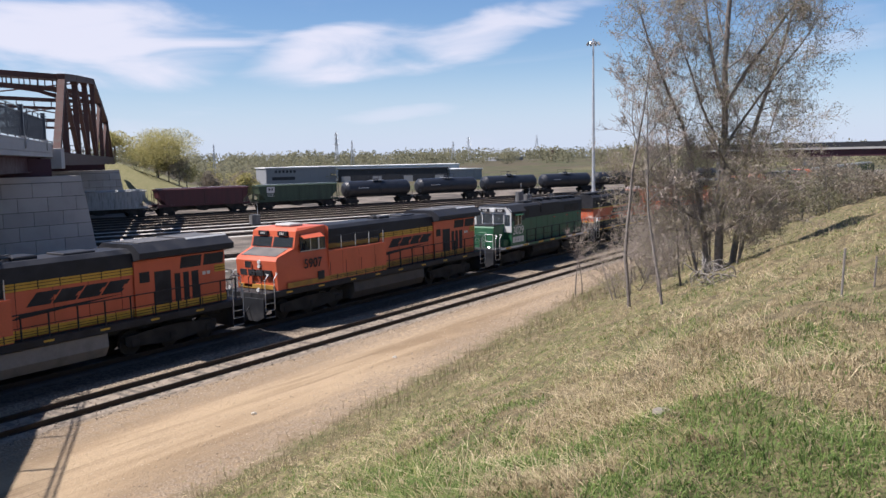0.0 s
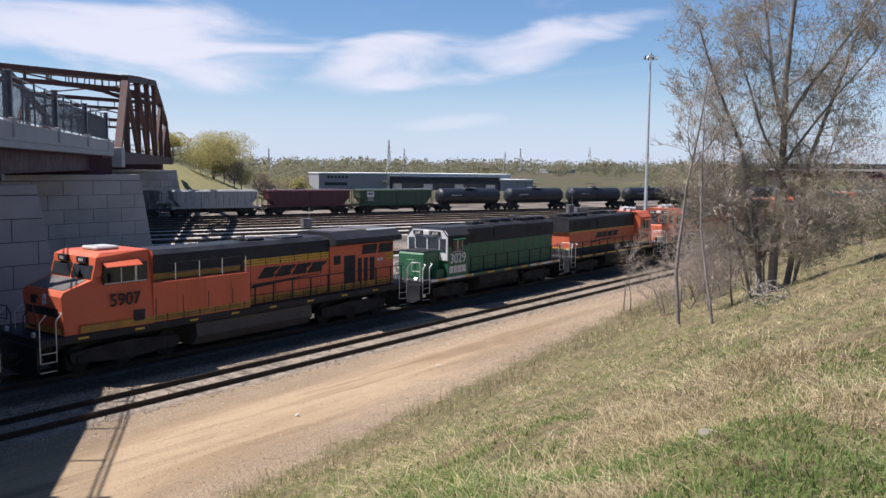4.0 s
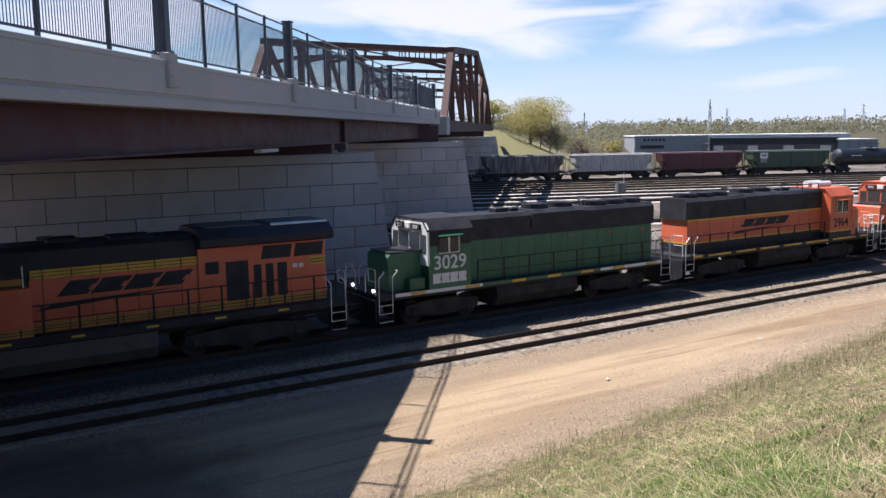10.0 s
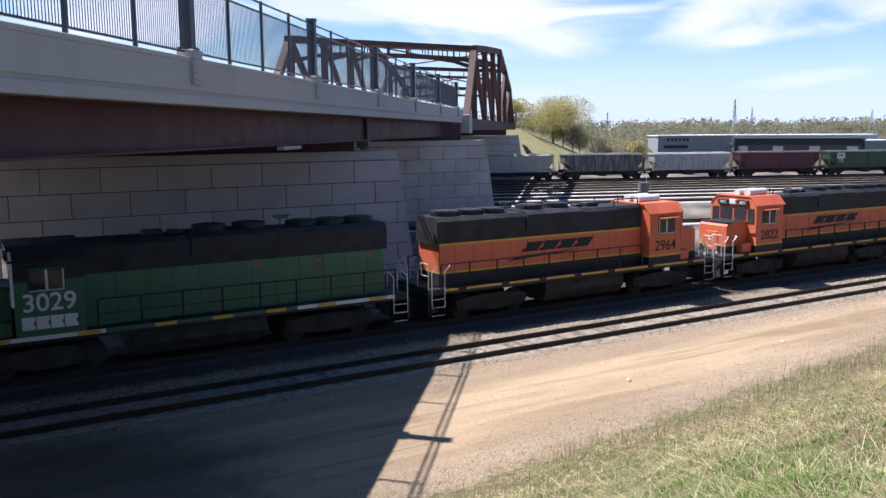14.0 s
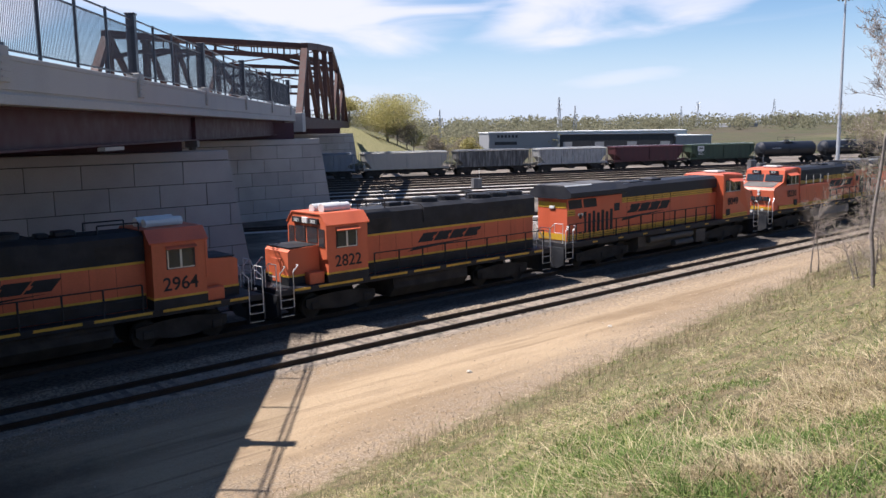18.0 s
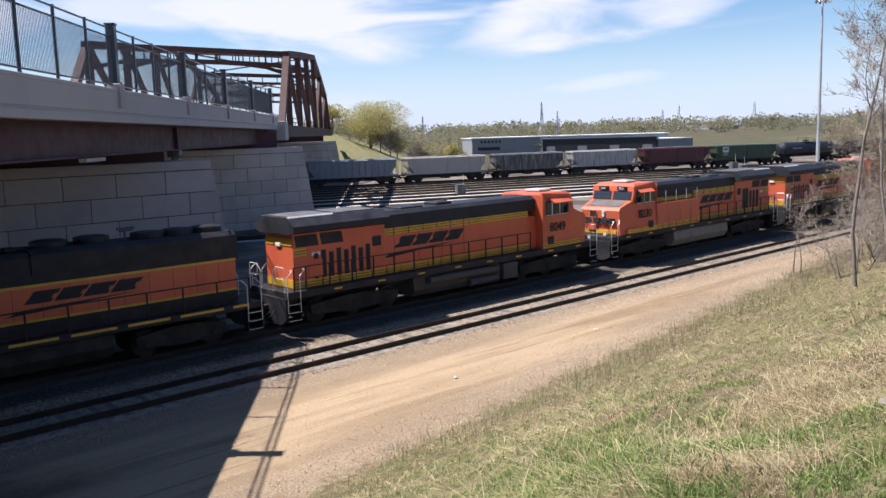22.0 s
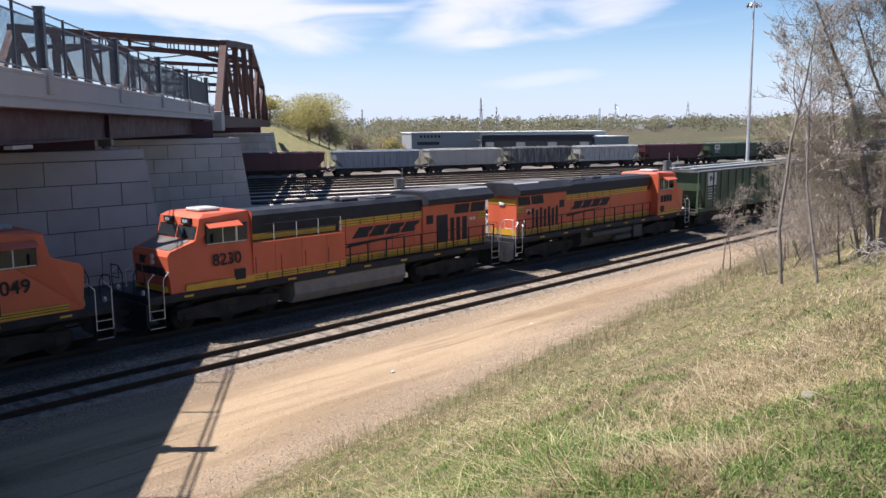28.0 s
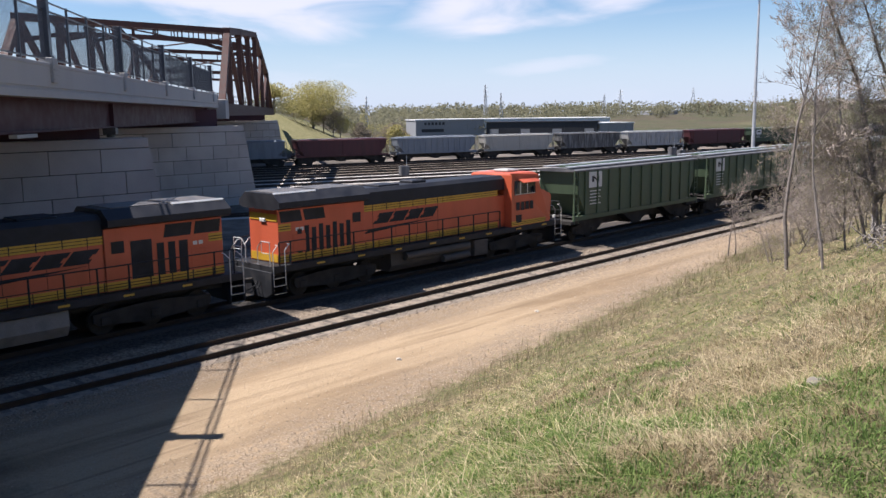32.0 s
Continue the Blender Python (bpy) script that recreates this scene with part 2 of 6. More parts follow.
bluemark = mat("blue_marking", (0.03, 0.06, 0.3), 0.6, bump=0)
sprayyellow = mat("yellow_spray_paint", (0.4, 0.36, 0.1), 0.8, bump=0)
spraygrey = mat("grey_spray_paint", (0.14, 0.15, 0.2), 0.8, bump=0)
sprayred = mat("red_spray_paint", (0.42, 0.08, 0.07), 0.8, bump=0)
pebblem = mat("pale_pebble", (0.42, 0.38, 0.32), 0.9, vary=0.2, scale=5, bump=0.4)
stonem = mat("field_stone", (0.2, 0.175, 0.14), 0.9, vary=0.25, scale=5, bump=0.5)


def leafmat(name, a, b, trans=0.3):
    M = bpy.data.materials.new(name)
    M.use_nodes = True
    nt = M.node_tree
    N, L = nt.nodes.new, nt.links.new
    p = nt.nodes["Principled BSDF"]
    g = N("ShaderNodeNewGeometry")
    r = N("ShaderNodeValToRGB")
    r.color_ramp.elements[0].color, r.color_ramp.elements[1].color = (*a, 1), (*b, 1)
    L(g.outputs["Random Per Island"], r.inputs[0]), L(r.outputs[0], p.inputs["Base Color"])
    p.inputs["Roughness"].default_value = 0.7
    p.inputs["Specular IOR Level"].default_value = 0.2
    t = N("ShaderNodeBsdfTranslucent")
    L(r.outputs[0], t.inputs[0])
    x = N("ShaderNodeMixShader")
    x.inputs[0].default_value = trans
    L(p.outputs[0], x.inputs[1]), L(t.outputs[0], x.inputs[2])
    L(x.outputs[0], nt.nodes["Material Output"].inputs[0])
    return M


budleaf = leafmat("bud_leaves", (0.2, 0.19, 0.1), (0.36, 0.33, 0.2), 0.5)
springleaf = leafmat("spring_leaves", (0.3, 0.27, 0.1), (0.5, 0.45, 0.21), 0.55)
# distance haze is put into this foliage colour: paler, with little contrast
farleaf = leafmat("far_foliage", (0.19, 0.185, 0.115), (0.28, 0.262, 0.17), 0.6)
brushleaf = leafmat("brown_brush", (0.2, 0.165, 0.13), (0.32, 0.275, 0.21), 0.5)


def node_kit(nt):
    """Short forms for the nodes of the ground and grass: noise over the world, sums, ramps, mixes."""
    N, L = nt.nodes.new, nt.links.new
    g = N("ShaderNodeNewGeometry")

    def noise_at(scale, detail=6, stretch=None, dist=0.0):
        n = N("ShaderNodeTexNoise")
        n.inputs["Scale"].default_value, n.inputs["Detail"].default_value, n.inputs["Distortion"].default_value = scale, detail, dist
        src = g.outputs["Position"]
        if stretch:
            mp = N("ShaderNodeMapping")
            mp.inputs["Rotation"].default_value, mp.inputs["Scale"].default_value = (0, 0, -math.atan(ROAD_K)), stretch
            L(src, mp.inputs[0])
            src = mp.outputs[0]
        L(src, n.inputs["Vector"])
        return n.outputs["Fac"]

    def m(op, a, b=None):
        n = N("ShaderNodeMath")
        n.operation = op
        for i, v in enumerate((a, b)):
            if isinstance(v, (int, float)):
                n.inputs[i].default_value = v
            elif v is not None:
                L(v, n.inputs[i])
        return n.outputs[0]

    def ramp(s, a, b, lo=0.0, hi=1.0):
        r = N("ShaderNodeMapRange")
        r.interpolation_type = "SMOOTHSTEP"
        for k, x in zip(("From Min", "From Max", "To Min", "To Max"), (a, b, lo, hi)):
            r.inputs[k].default_value = x
        L(s, r.inputs["Value"])
        return r.outputs[0]

    def mix(f, a, b):
        x = N("ShaderNodeMix")
        x.data_type = "RGBA"
        for k, q in (("Factor", f), ("A", a), ("B", b)):
            if isinstance(q, tuple):
                x.inputs[k].default_value = (*q, 1)
            elif isinstance(q, (int, float)):
                x.inputs[k].default_value = q
            else:
                L(q, x.inputs[k])
        return x.outputs["Result"]
    return g, noise_at, m, ramp, mix


# where the fresh grass is thickest, and where matted straw covers it: place, radius, amount
FRESH = ((4.5, 3.4, 5.9, 1.5, 0.16), (5.1, 1.1, 6.5, 1.0, 0.16), (6.2, 4.6, 5.2, 1.0, 0.13), (7.9, 1.5, 6.4, 0.7, 0.13), (11.8, 3.9, 5.6, 1.0, 0.14), (13.6, 9.2, 3.1, 1.6, 0.13),
         (17.3, 16.4, 0.0, 1.6, 0.2), (13.0, 15.2, 0.4, 1.1, 0.16), (21.0, 15.6, 0.4, 1.2, 0.12), (22.0, 8.5, 3.6, 2.4, 0.12), (8.7, 3.0, 5.9, 2.0, -0.2), (6.6, 0.6, 6.5, 1.0, -0.16), (4.4, 2.3, 6.2, 0.5, -0.2), (6.2, 5.8, 4.6, 1.8, 0.17), (7.6, 8.2, 3.4, 1.5, 0.14), (10.8, 10.8, 2.3, 1.3, 0.12), (9.9, 7.0, 4.2, 0.9, 0.1), (7.8, 4.5, 5.4, 0.7, 0.12))


def greenness(kit):
    """Where fresh grass grows: patches of one to three metres, ragged at their edges."""
    g, noise_at, m, ramp, mix = kit
    f = m("ADD", noise_at(0.8, 3, dist=0.8), m("MULTIPLY", m("SUBTRACT", noise_at(3.1, 4), 0.5), 0.6))
    for x, y, z, r, amount in FRESH:
        n = g.id_data.nodes.new("ShaderNodeVectorMath")
        n.operation = "DISTANCE"
        g.id_data.links.new(g.outputs["Position"], n.inputs[0])
        n.inputs[1].default_value = (x, y, z)
        f = m("ADD", f, ramp(n.outputs["Value"], r * 1.5, r * 0.3, 0, amount))
    return ramp(f, 0.415, 0.55)


def grassmat(name, straw_a, straw_b, green_a, green_b, most=1.0, trans=0.3):
    M = bpy.data.materials.new(name)
    M.use_nodes = True
    nt = M.node_tree
    N, L = nt.nodes.new, nt.links.new
    kit = node_kit(nt)
    g, noise_at, m, ramp, mix = kit
    p = nt.nodes["Principled BSDF"]
    r = g.outputs["Random Per Island"]
    straw_c = mix(ramp(noise_at(1.3, 3), 0.4, 0.62), mix(r, straw_a, straw_b), mix(r, tuple(c * k for c, k in zip(straw_a, (0.66, 0.64, 0.58))), tuple(c * k for c, k in zip(straw_b, (0.72, 0.7, 0.64)))))
    odd = m("FRACT", m("MULTIPLY", r, 17.31))
    pick = m("MULTIPLY", greenness(kit), most)
    chosen = m("LESS_THAN", odd, m("ADD", m("MULTIPLY", pick, 0.8), 0.07))
    col = mix(chosen, straw_c, mix(r, green_a, green_b))
    L(col, p.inputs["Base Color"])
    p.inputs["Roughness"].default_value, p.inputs["Specular IOR Level"].default_value = 0.65, 0.2
    t = N("ShaderNodeBsdfTranslucent")
    L(col, t.inputs[0])
    x = N("ShaderNodeMixShader")
    x.inputs[0].default_value = trans
    L(p.outputs[0], x.inputs[1]), L(t.outputs[0], x.inputs[2])
    L(x.outputs[0], nt.nodes["Material Output"].inputs[0])
    return M


ROAD_0, ROAD_K = 15.2, 0.135
meadow = grassmat("meadow_grass", (0.2, 0.152, 0.088), (0.56, 0.465, 0.29), (0.075, 0.13, 0.032), (0.23, 0.305, 0.09), trans=0.4)
straw = grassmat("long_straw", (0.36, 0.285, 0.165), (0.7, 0.59, 0.38), (0.2, 0.22, 0.07), (0.3, 0.3, 0.1), 0.4)
weedm = grassmat("grey_weeds", (0.24, 0.19, 0.135), (0.4, 0.325, 0.23), (0.12, 0.14, 0.05), (0.2, 0.2, 0.08), 0.4)


def glassmat():
    M = bpy.data.materials.new("cab_glass")
    M.use_nodes = True
    p = M.node_tree.nodes["Principled BSDF"]
    p.inputs["Base Color"].default_value = (0.1, 0.12, 0.14, 1)
    p.inputs["Roughness"].default_value, p.inputs["Transmission Weight"].default_value = 0.06, 0.75
    return M


def lampmat():
    M = bpy.data.materials.new("lit_headlight")
    M.use_nodes = True
    p = M.node_tree.nodes["Principled BSDF"]
    p.inputs["Emission Color"].default_value, p.inputs["Emission Strength"].default_value = (1, 0.95, 0.85, 1), 4
    return M


glass, litlamp = glassmat(), lampmat()


def groundmat():
    """Dry grass on the slope, pale sandy dirt on the service road, brown-grey cinders over the yard, rough grass beyond."""
    M = bpy.data.materials.new("ground_cover")
    M.use_nodes = True
    nt = M.node_tree
    N, L = nt.nodes.new, nt.links.new
    p = nt.nodes["Principled BSDF"]
    p.inputs["Roughness"].default_value, p.inputs["Specular IOR Level"].default_value = 0.95, 0.15
    kit = node_kit(nt)
    g, noise_at, m, ramp, mix = kit
    sep = N("ShaderNodeSeparateXYZ")
    L(g.outputs["Position"], sep.inputs[0])
    n_big, n_mid, n_fine, n_grit = noise_at(0.12), noise_at(0.9), noise_at(5), noise_at(30, 3)
    grass = mix(ramp(n_fine, 0.35, 0.65), (0.075, 0.06, 0.034), (0.18, 0.142, 0.082))
    grass = mix(m("MULTIPLY", greenness(kit), 0.5), grass, mix(ramp(n_fine, 0.3, 0.7), (0.06, 0.065, 0.026), (0.13, 0.125, 0.055)))
    rut = noise_at(0.8, 6, (0.1, 1, 1))
    dirt = mix(ramp(rut, 0.36, 0.6), (0.205, 0.145, 0.088), (0.335, 0.25, 0.158))
    dirt = mix(ramp(n_mid, 0.45, 0.75, 0, 0.5), dirt, (0.29, 0.218, 0.14))
    track_mark = ramp(noise_at(1.9, 5, (0.06, 1, 1), 0.5), 0.56, 0.64)
    dirt = mix(m("MULTIPLY", track_mark, ramp(n_big, 0.38, 0.58, 0.1, 0.65)), dirt, (0.165, 0.115, 0.072))
    dirt = mix(ramp(n_grit, 0.52, 0.7, 0, 0.55), dirt, (0.2, 0.148, 0.1))
    dirt = mix(ramp(noise_at(11, 2), 0.66, 0.72, 0, 0.6), dirt, (0.37, 0.31, 0.23))
    cinder = mix(ramp(n_mid, 0.3, 0.7), (0.1, 0.084, 0.07), (0.2, 0.17, 0.142))
    cinder = mix(ramp(n_grit, 0.45, 0.7, 0, 0.7), cinder, (0.22, 0.185, 0.152))
    cinder = mix(ramp(n_big, 0.4, 0.62), cinder, (0.07, 0.061, 0.053))
    field = mix(ramp(n_big, 0.35, 0.65), (0.05, 0.058, 0.028), (0.085, 0.078, 0.044))
    field = mix(ramp(noise_at(0.02, 4), 0.4, 0.6), field, (0.075, 0.062, 0.042))
    x, y = sep.outputs[0], sep.outputs[1]
    ragged = m("ADD", m("MULTIPLY", m("SUBTRACT", n_mid, 0.5), 2.4), m("MULTIPLY", m("SUBTRACT", n_fine, 0.5), 1.0))
    edge = m("ADD", m("SUBTRACT", y, m("ADD", m("MULTIPLY", x, ROAD_K), ROAD_0)), ragged)
    gravel = mix(ramp(noise_at(16, 3), 0.4, 0.62), (0.17, 0.128, 0.088), (0.29, 0.228, 0.163))
    side = m("MAXIMUM", ramp(edge, 2.6, 0.8), ramp(y, 22.6, 24.2))
    dirt = mix(m("MULTIPLY", side, ramp(n_fine, 0.3, 0.6)), dirt, gravel)
    col = mix(ramp(edge, -0.7, 0.5), grass, dirt)
    stony = mix(ramp(noise_at(9, 4), 0.38, 0.62), (0.13, 0.102, 0.075), (0.28, 0.225, 0.165))
    stony = mix(ramp(n_mid, 0.45, 0.7, 0, 0.6), stony, (0.19, 0.152, 0.112))
    col = mix(ramp(m("ADD", y, m("MULTIPLY", ragged, 0.4)), 24.9, 25.7), col, stony)
    # the train's shade, put into the ground colour beyond y 28.4
    train_shade = mix(ramp(noise_at(9, 4), 0.38, 0.62), (0.035, 0.03, 0.026), (0.075, 0.063, 0.053))
    col = mix(ramp(m("ADD", y, m("MULTIPLY", ragged, 0.25)), 28.4, 29.0), col, train_shade)
    col = mix(ramp(m("ADD", y, m("MULTIPLY", ragged, 0.8)), 33.6, 35.0), col, cinder)
    far = m("ADD", m("ADD", m("MULTIPLY", x, 0.35), m("MULTIPLY", y, 0.937)), m("MULTIPLY", n_big, 6))
    col = mix(ramp(far, 166, 176), col, field)
    hill = m("ADD", sep.outputs[2], m("MULTIPLY", m("SUBTRACT", n_mid, 0.5), 0.8))
    col = mix(ramp(hill, 0.6, 1.6), col, mix(ramp(y, 60, 70), grass, mix(ramp(y, 165, 200), mix(ramp(n_fine, 0.35, 0.65), (0.1, 0.105, 0.045), (0.2, 0.175, 0.095)), field)))
    # a broad ragged-edged patch of darker brown on the road under the bridge
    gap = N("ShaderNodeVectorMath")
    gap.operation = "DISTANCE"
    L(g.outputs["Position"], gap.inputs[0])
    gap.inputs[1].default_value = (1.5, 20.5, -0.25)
    dark_patch = m("ADD", gap.outputs["Value"], m("MULTIPLY", ragged, 1.6))
    col = mix(ramp(dark_patch, 6.5, 3.0, 0, 0.7), col, (0.05, 0.043, 0.036))
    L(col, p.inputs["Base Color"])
    b = N("ShaderNodeBump")
    b.inputs["Strength"].default_value, b.inputs["Distance"].default_value = 0.8, 0.06
    L(m("ADD", n_fine, m("MULTIPLY", n_grit, 0.6)), b.inputs["Height"]), L(b.outputs[0], p.inputs["Normal"])
    return M


ground_m = groundmat()


# ---- shapes ----
def bx(bm, x0, x1, y0, y1, z0, z1, bevel=0.0):
    v = [bm.verts.new(c) for c in ((x0, y0, z0), (x1, y0, z0), (x1, y1, z0), (x0, y1, z0), (x0, y0, z1), (x1, y0, z1), (x1, y1, z1), (x0, y1, z1))]
    fs = [bm.faces.new([v[i] for i in q]) for q in ((3, 2, 1, 0), (4, 5, 6, 7), (0, 1, 5, 4), (1, 2, 6, 5), (2, 3, 7, 6), (3, 0, 4, 7))]
    if bevel:
        bmesh.ops.bevel(bm, geom=list({e for f in fs for e in f.edges}), offset=bevel, segments=1, affect="EDGES")


def cy(bm, p0, p1, r, seg=10, r2=None, cap=True):
    p0, p1 = Vector(p0), Vector(p1)
    r2 = r if r2 is None else r2
    q = (p1 - p0).to_track_quat("Z", "Y")
    a, b = [], []
    for i in range(seg):
        w = q @ Vector((math.cos(i * math.tau / seg), math.sin(i * math.tau / seg), 0))
        a.append(bm.verts.new(p0 + w * r))
        b.append(bm.verts.new(p1 + w * r2))
    for i in range(seg):
        bm.faces.new((a[i], a[(i + 1) % seg], b[(i + 1) % seg], b[i]))
    if cap:
        bm.faces.new(a[::-1])
        bm.faces.new(b)


def ex(bm, pts, axis, a, b):
    """A polygon pushed from a to b along an axis: pts are (x, z) for y, (y, z) for x, (x, y) for z."""
    def at(p, d):
        return {"y": (p[0], d, p[1]), "x": (d, p[0], p[1]), "z": (p[0], p[1], d)}[axis]
    lo, hi = [bm.verts.new(at(p, a)) for p in pts], [bm.verts.new(at(p, b)) for p in pts]
    n = len(pts)
    bm.faces.new(lo), bm.faces.new(hi[::-1])
    for i in range(n):
        bm.faces.new((lo[i], hi[i], hi[(i + 1) % n], lo[(i + 1) % n]))


def rod(bm, pts, r=0.02, seg=6):
    for p, q in zip(pts, pts[1:]):
        cy(bm, p, q, r, seg)


def mesh_of(name, bm, material):
    bmesh.ops.recalc_face_normals(bm, faces=bm.faces)
    me = bpy.data.meshes.new(name)
    bm.to_mesh(me)
    bm.free()
    me.materials.append(material)
    return me


def part(name, bm, material, parent=None, label=""):
    ob = new(name, mesh_of(name, bm, material))
    if parent:
        ob.parent = parent
    if label:
        ob["label"] = label
    return ob


ONE_EACH = set("cabinet_seam grille exhaust_stack roof_plate intake_grille side_box side_window radiator_screen air_reservoir air_tank number_plate windscreen front_window lamp nose_lamp ditch_light sill_plate sill_mark wing_edge upper_stripe lower_stripe cabinet_stripe roof_walk side_sill air_conditioner hood_latch number_board exhaust_housing horn stub_sill tread_edge hatch_bar sign_bar shield_bar data_line hood_seam door_seam end_stripe rear_light rear_lamp band_mark pier_column cabinet_louvers".split())


def P(name, material, parent, *prims, label=""):
    """One mesh from boxes ("b", x0, x1, y0, y1, z0, z1[, bevel]), rods ("r", radius, points), cylinders ("c", p0, p1, r[, seg]) and pushed polygons ("e", pts, axis, a, b)."""
    if name in ONE_EACH and len(prims) > 1:
        return [P(name, material, parent, q, label=label) for q in prims][0]
    bm = bmesh.new()
    for k, *a in prims:
        if k == "b":
            bx(bm, *a)
        elif k == "r":
            rod(bm, a[1], a[0])
        elif k == "c":
            cy(bm, *a)
        else:
            ex(bm, *a)
    return part(name, bm, material, parent, label)


def thing(name, m, label, category, group="", kind=""):
    ob = new(name)
    ob.empty_display_size = 0.3
    ob.matrix_world = m
    return tagged(ob, label, category, group, kind)


def raw(name, verts, faces, material, parent=None, smooth=False):
    me = bpy.data.meshes.new(name)
    me.from_pydata(verts, [], faces)
    me.materials.append(material)
    if smooth:
        me.shade_smooth()
    ob = new(name, me)
    if parent:
        ob.parent = parent
    return ob


def lettering(name, text, size, material, parent, m, depth=0.006):
    c = bpy.data.curves.new(name, "FONT")
    c.body, c.size, c.extrude, c.align_x, c.offset = text, size, depth, "CENTER", 0.012 * size
    tmp = bpy.data.objects.new(name, c)
    scene.collection.objects.link(tmp)
    bpy.context.view_layer.update()
    me = bpy.data.meshes.new_from_object(tmp.evaluated_get(bpy.context.evaluated_depsgraph_get()))
    bpy.data.objects.remove(tmp)
    me.materials.clear()
    me.materials.append(material)
    ob = new(name, me)
    ob.parent = parent
    ob.matrix_local = m
    return ob


# ---- ground ----
def sstep(t):
    t = np.clip(t, 0, 1)
    return t * t * (3 - 2 * t)


BR_TURN, BR_D, BR_W = 51.2, 10.4, 16.9          # the bridge: its direction, distance of its outer face, width
BU = (math.cos(radians(BR_TURN)), math.sin(radians(BR_TURN)))


def ground_z(x, y):
    x, y = np.asarray(x, float), np.asarray(y, float)
    top = 6.5 - 4.2 * sstep((x - 58) / 60) - 1.5 * sstep((-y - 30) / 60)
    edge = ROAD_0 + ROAD_K * np.clip(x, -60, 130) - 0.2
    f = np.clip((y - 1.5) / (edge - 1.5), 0, 1)
    f = f * 0.75 + 0.25 * sstep(f)
    z = top * (1 - f) - 0.25 * f
    lump = 0.14 * np.sin(x * 1.1 + 0.7 * np.sin(y * 0.9)) * np.sin(y * 1.3 + x * 0.2) + 0.08 * np.sin(x * 2.7 + 1) * np.sin(y * 2.3)
    z = z + lump * np.clip((edge - y) / 2, 0, 1) * np.clip(np.hypot(x, y) / 4, 0, 1)
    s, d = x * BU[0] + y * BU[1], -x * BU[1] + y * BU[0]
    off = np.maximum(np.maximum(BR_D - 0.3 - d, d - BR_D - BR_W - 0.3), 0)
    ramp_far = np.where(s > 163, 8.6 * np.clip(1 - off / 20, 0, 1) * sstep((s - 163) / 10), -1)
    ramp_near = np.where(y < 11.5, np.clip(8.8 - np.maximum(off - 0.5, 0) / 2.2, 0, 8.8) * sstep((2 - s) / 14), -1)
    z = z + (0.045 * sstep((y - 24.9) / 0.9) + 0.17 * sstep((y - 27.8) / 1.6)) * sstep((37 - y) / 3)
    far = np.hypot(x, y)
    z = np.maximum(np.maximum(z, ramp_far), ramp_near)
    w = 0.35 * x + 0.937 * y
    return z + 1.5 * sstep((w - 190) / 500) + 3.5 * sstep((x - 300) / 300) * sstep((y + 100) / 300) * sstep((1500 - far) / 600)


def build_ground():
    def axis(lo, a, b, hi, step, grow):
        c = list(np.arange(a, b + 0.01, step))
        d, v = step, b
        while v < hi:
            d *= grow
            v += d
            c.append(v)
        d, v, left = step, a, []
        while v > lo:
            d *= grow
            v -= d
            left.append(v)
        return np.array(left[::-1] + c)
    xs, ys = axis(-2500, -12, 75, 4500, 0.5, 1.13), axis(-2500, -8, 32, 4500, 0.5, 1.13)
    X, Y = np.meshgrid(xs, ys)
    V = np.stack([X.ravel(), Y.ravel(), ground_z(X, Y).ravel()], -1)
    nx, ny = len(xs), len(ys)
    i = np.arange(nx * (ny - 1)).reshape(ny - 1, nx)[:, :-1].ravel()
    F = np.stack([i, i + 1, i + 1 + nx, i + nx], -1)
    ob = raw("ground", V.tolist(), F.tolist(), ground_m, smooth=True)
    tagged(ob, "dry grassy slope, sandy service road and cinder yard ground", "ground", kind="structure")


build_ground()

# ---- tracks ----
MAIN_Y, TRAIN_Y, TRAIN_Z = 26.5, 31.2, 0.22


def track(name, m, x0, x1, label, ties=True, piece_ties=None, bed=1.5, top=-0.16, stones=None):
    tr = thing(name, m, label, "railway track", kind="structure")
    bm = bmesh.new()
    ex(bm, [(-bed, -0.33), (-bed + 0.33, top - 0.03), (bed - 0.33, top - 0.03), (bed, -0.33)], "x", x0, x1)
    part("ballast_bed", bm, stones or cinderbed, tr)
    for s in (-1, 1):
        bm = bmesh.new()
        prof = [(s * 0.755 + a, b) for a, b in ((-0.075, -0.205), (-0.075, -0.185), (-0.02, -0.165), (-0.02, -0.045), (-0.037, -0.03), (-0.037, 0), (0.037, 0), (0.037, -0.03), (0.02, -0.045), (0.02, -0.165), (0.075, -0.185), (0.075, -0.205))]
        ex(bm, prof, "x", x0, x1)
        part("rail", bm, railhead, tr)
    if ties:
        lo, hi = piece_ties or (0, 0)
        bm = bmesh.new()
        bx(bm, -0.115, 0.115, -1.1, 1.1, -0.36, -0.186)
        me = mesh_of("tie", bm, tiewood)
        rest = bmesh.new()
        for i in range(int((x1 - x0) / 0.52)):
            x = x0 + 0.26 + i * 0.52
            if lo <= x <= hi:
                t = new("tie", me)
                t.parent = tr
                t.location, t.rotation_euler = (x, random.uniform(-0.05, 0.05), random.uniform(-0.02, 0.006)), (0, 0, random.uniform(-0.02, 0.02))
            else:
                bx(rest, x - 0.115, x + 0.115, -1.1, 1.1, -0.36, -0.192)
        if rest.verts:
            part("ties", rest, tiewood, tr)["kind"] = "stuff"
        else:
            rest.free()
    return tr


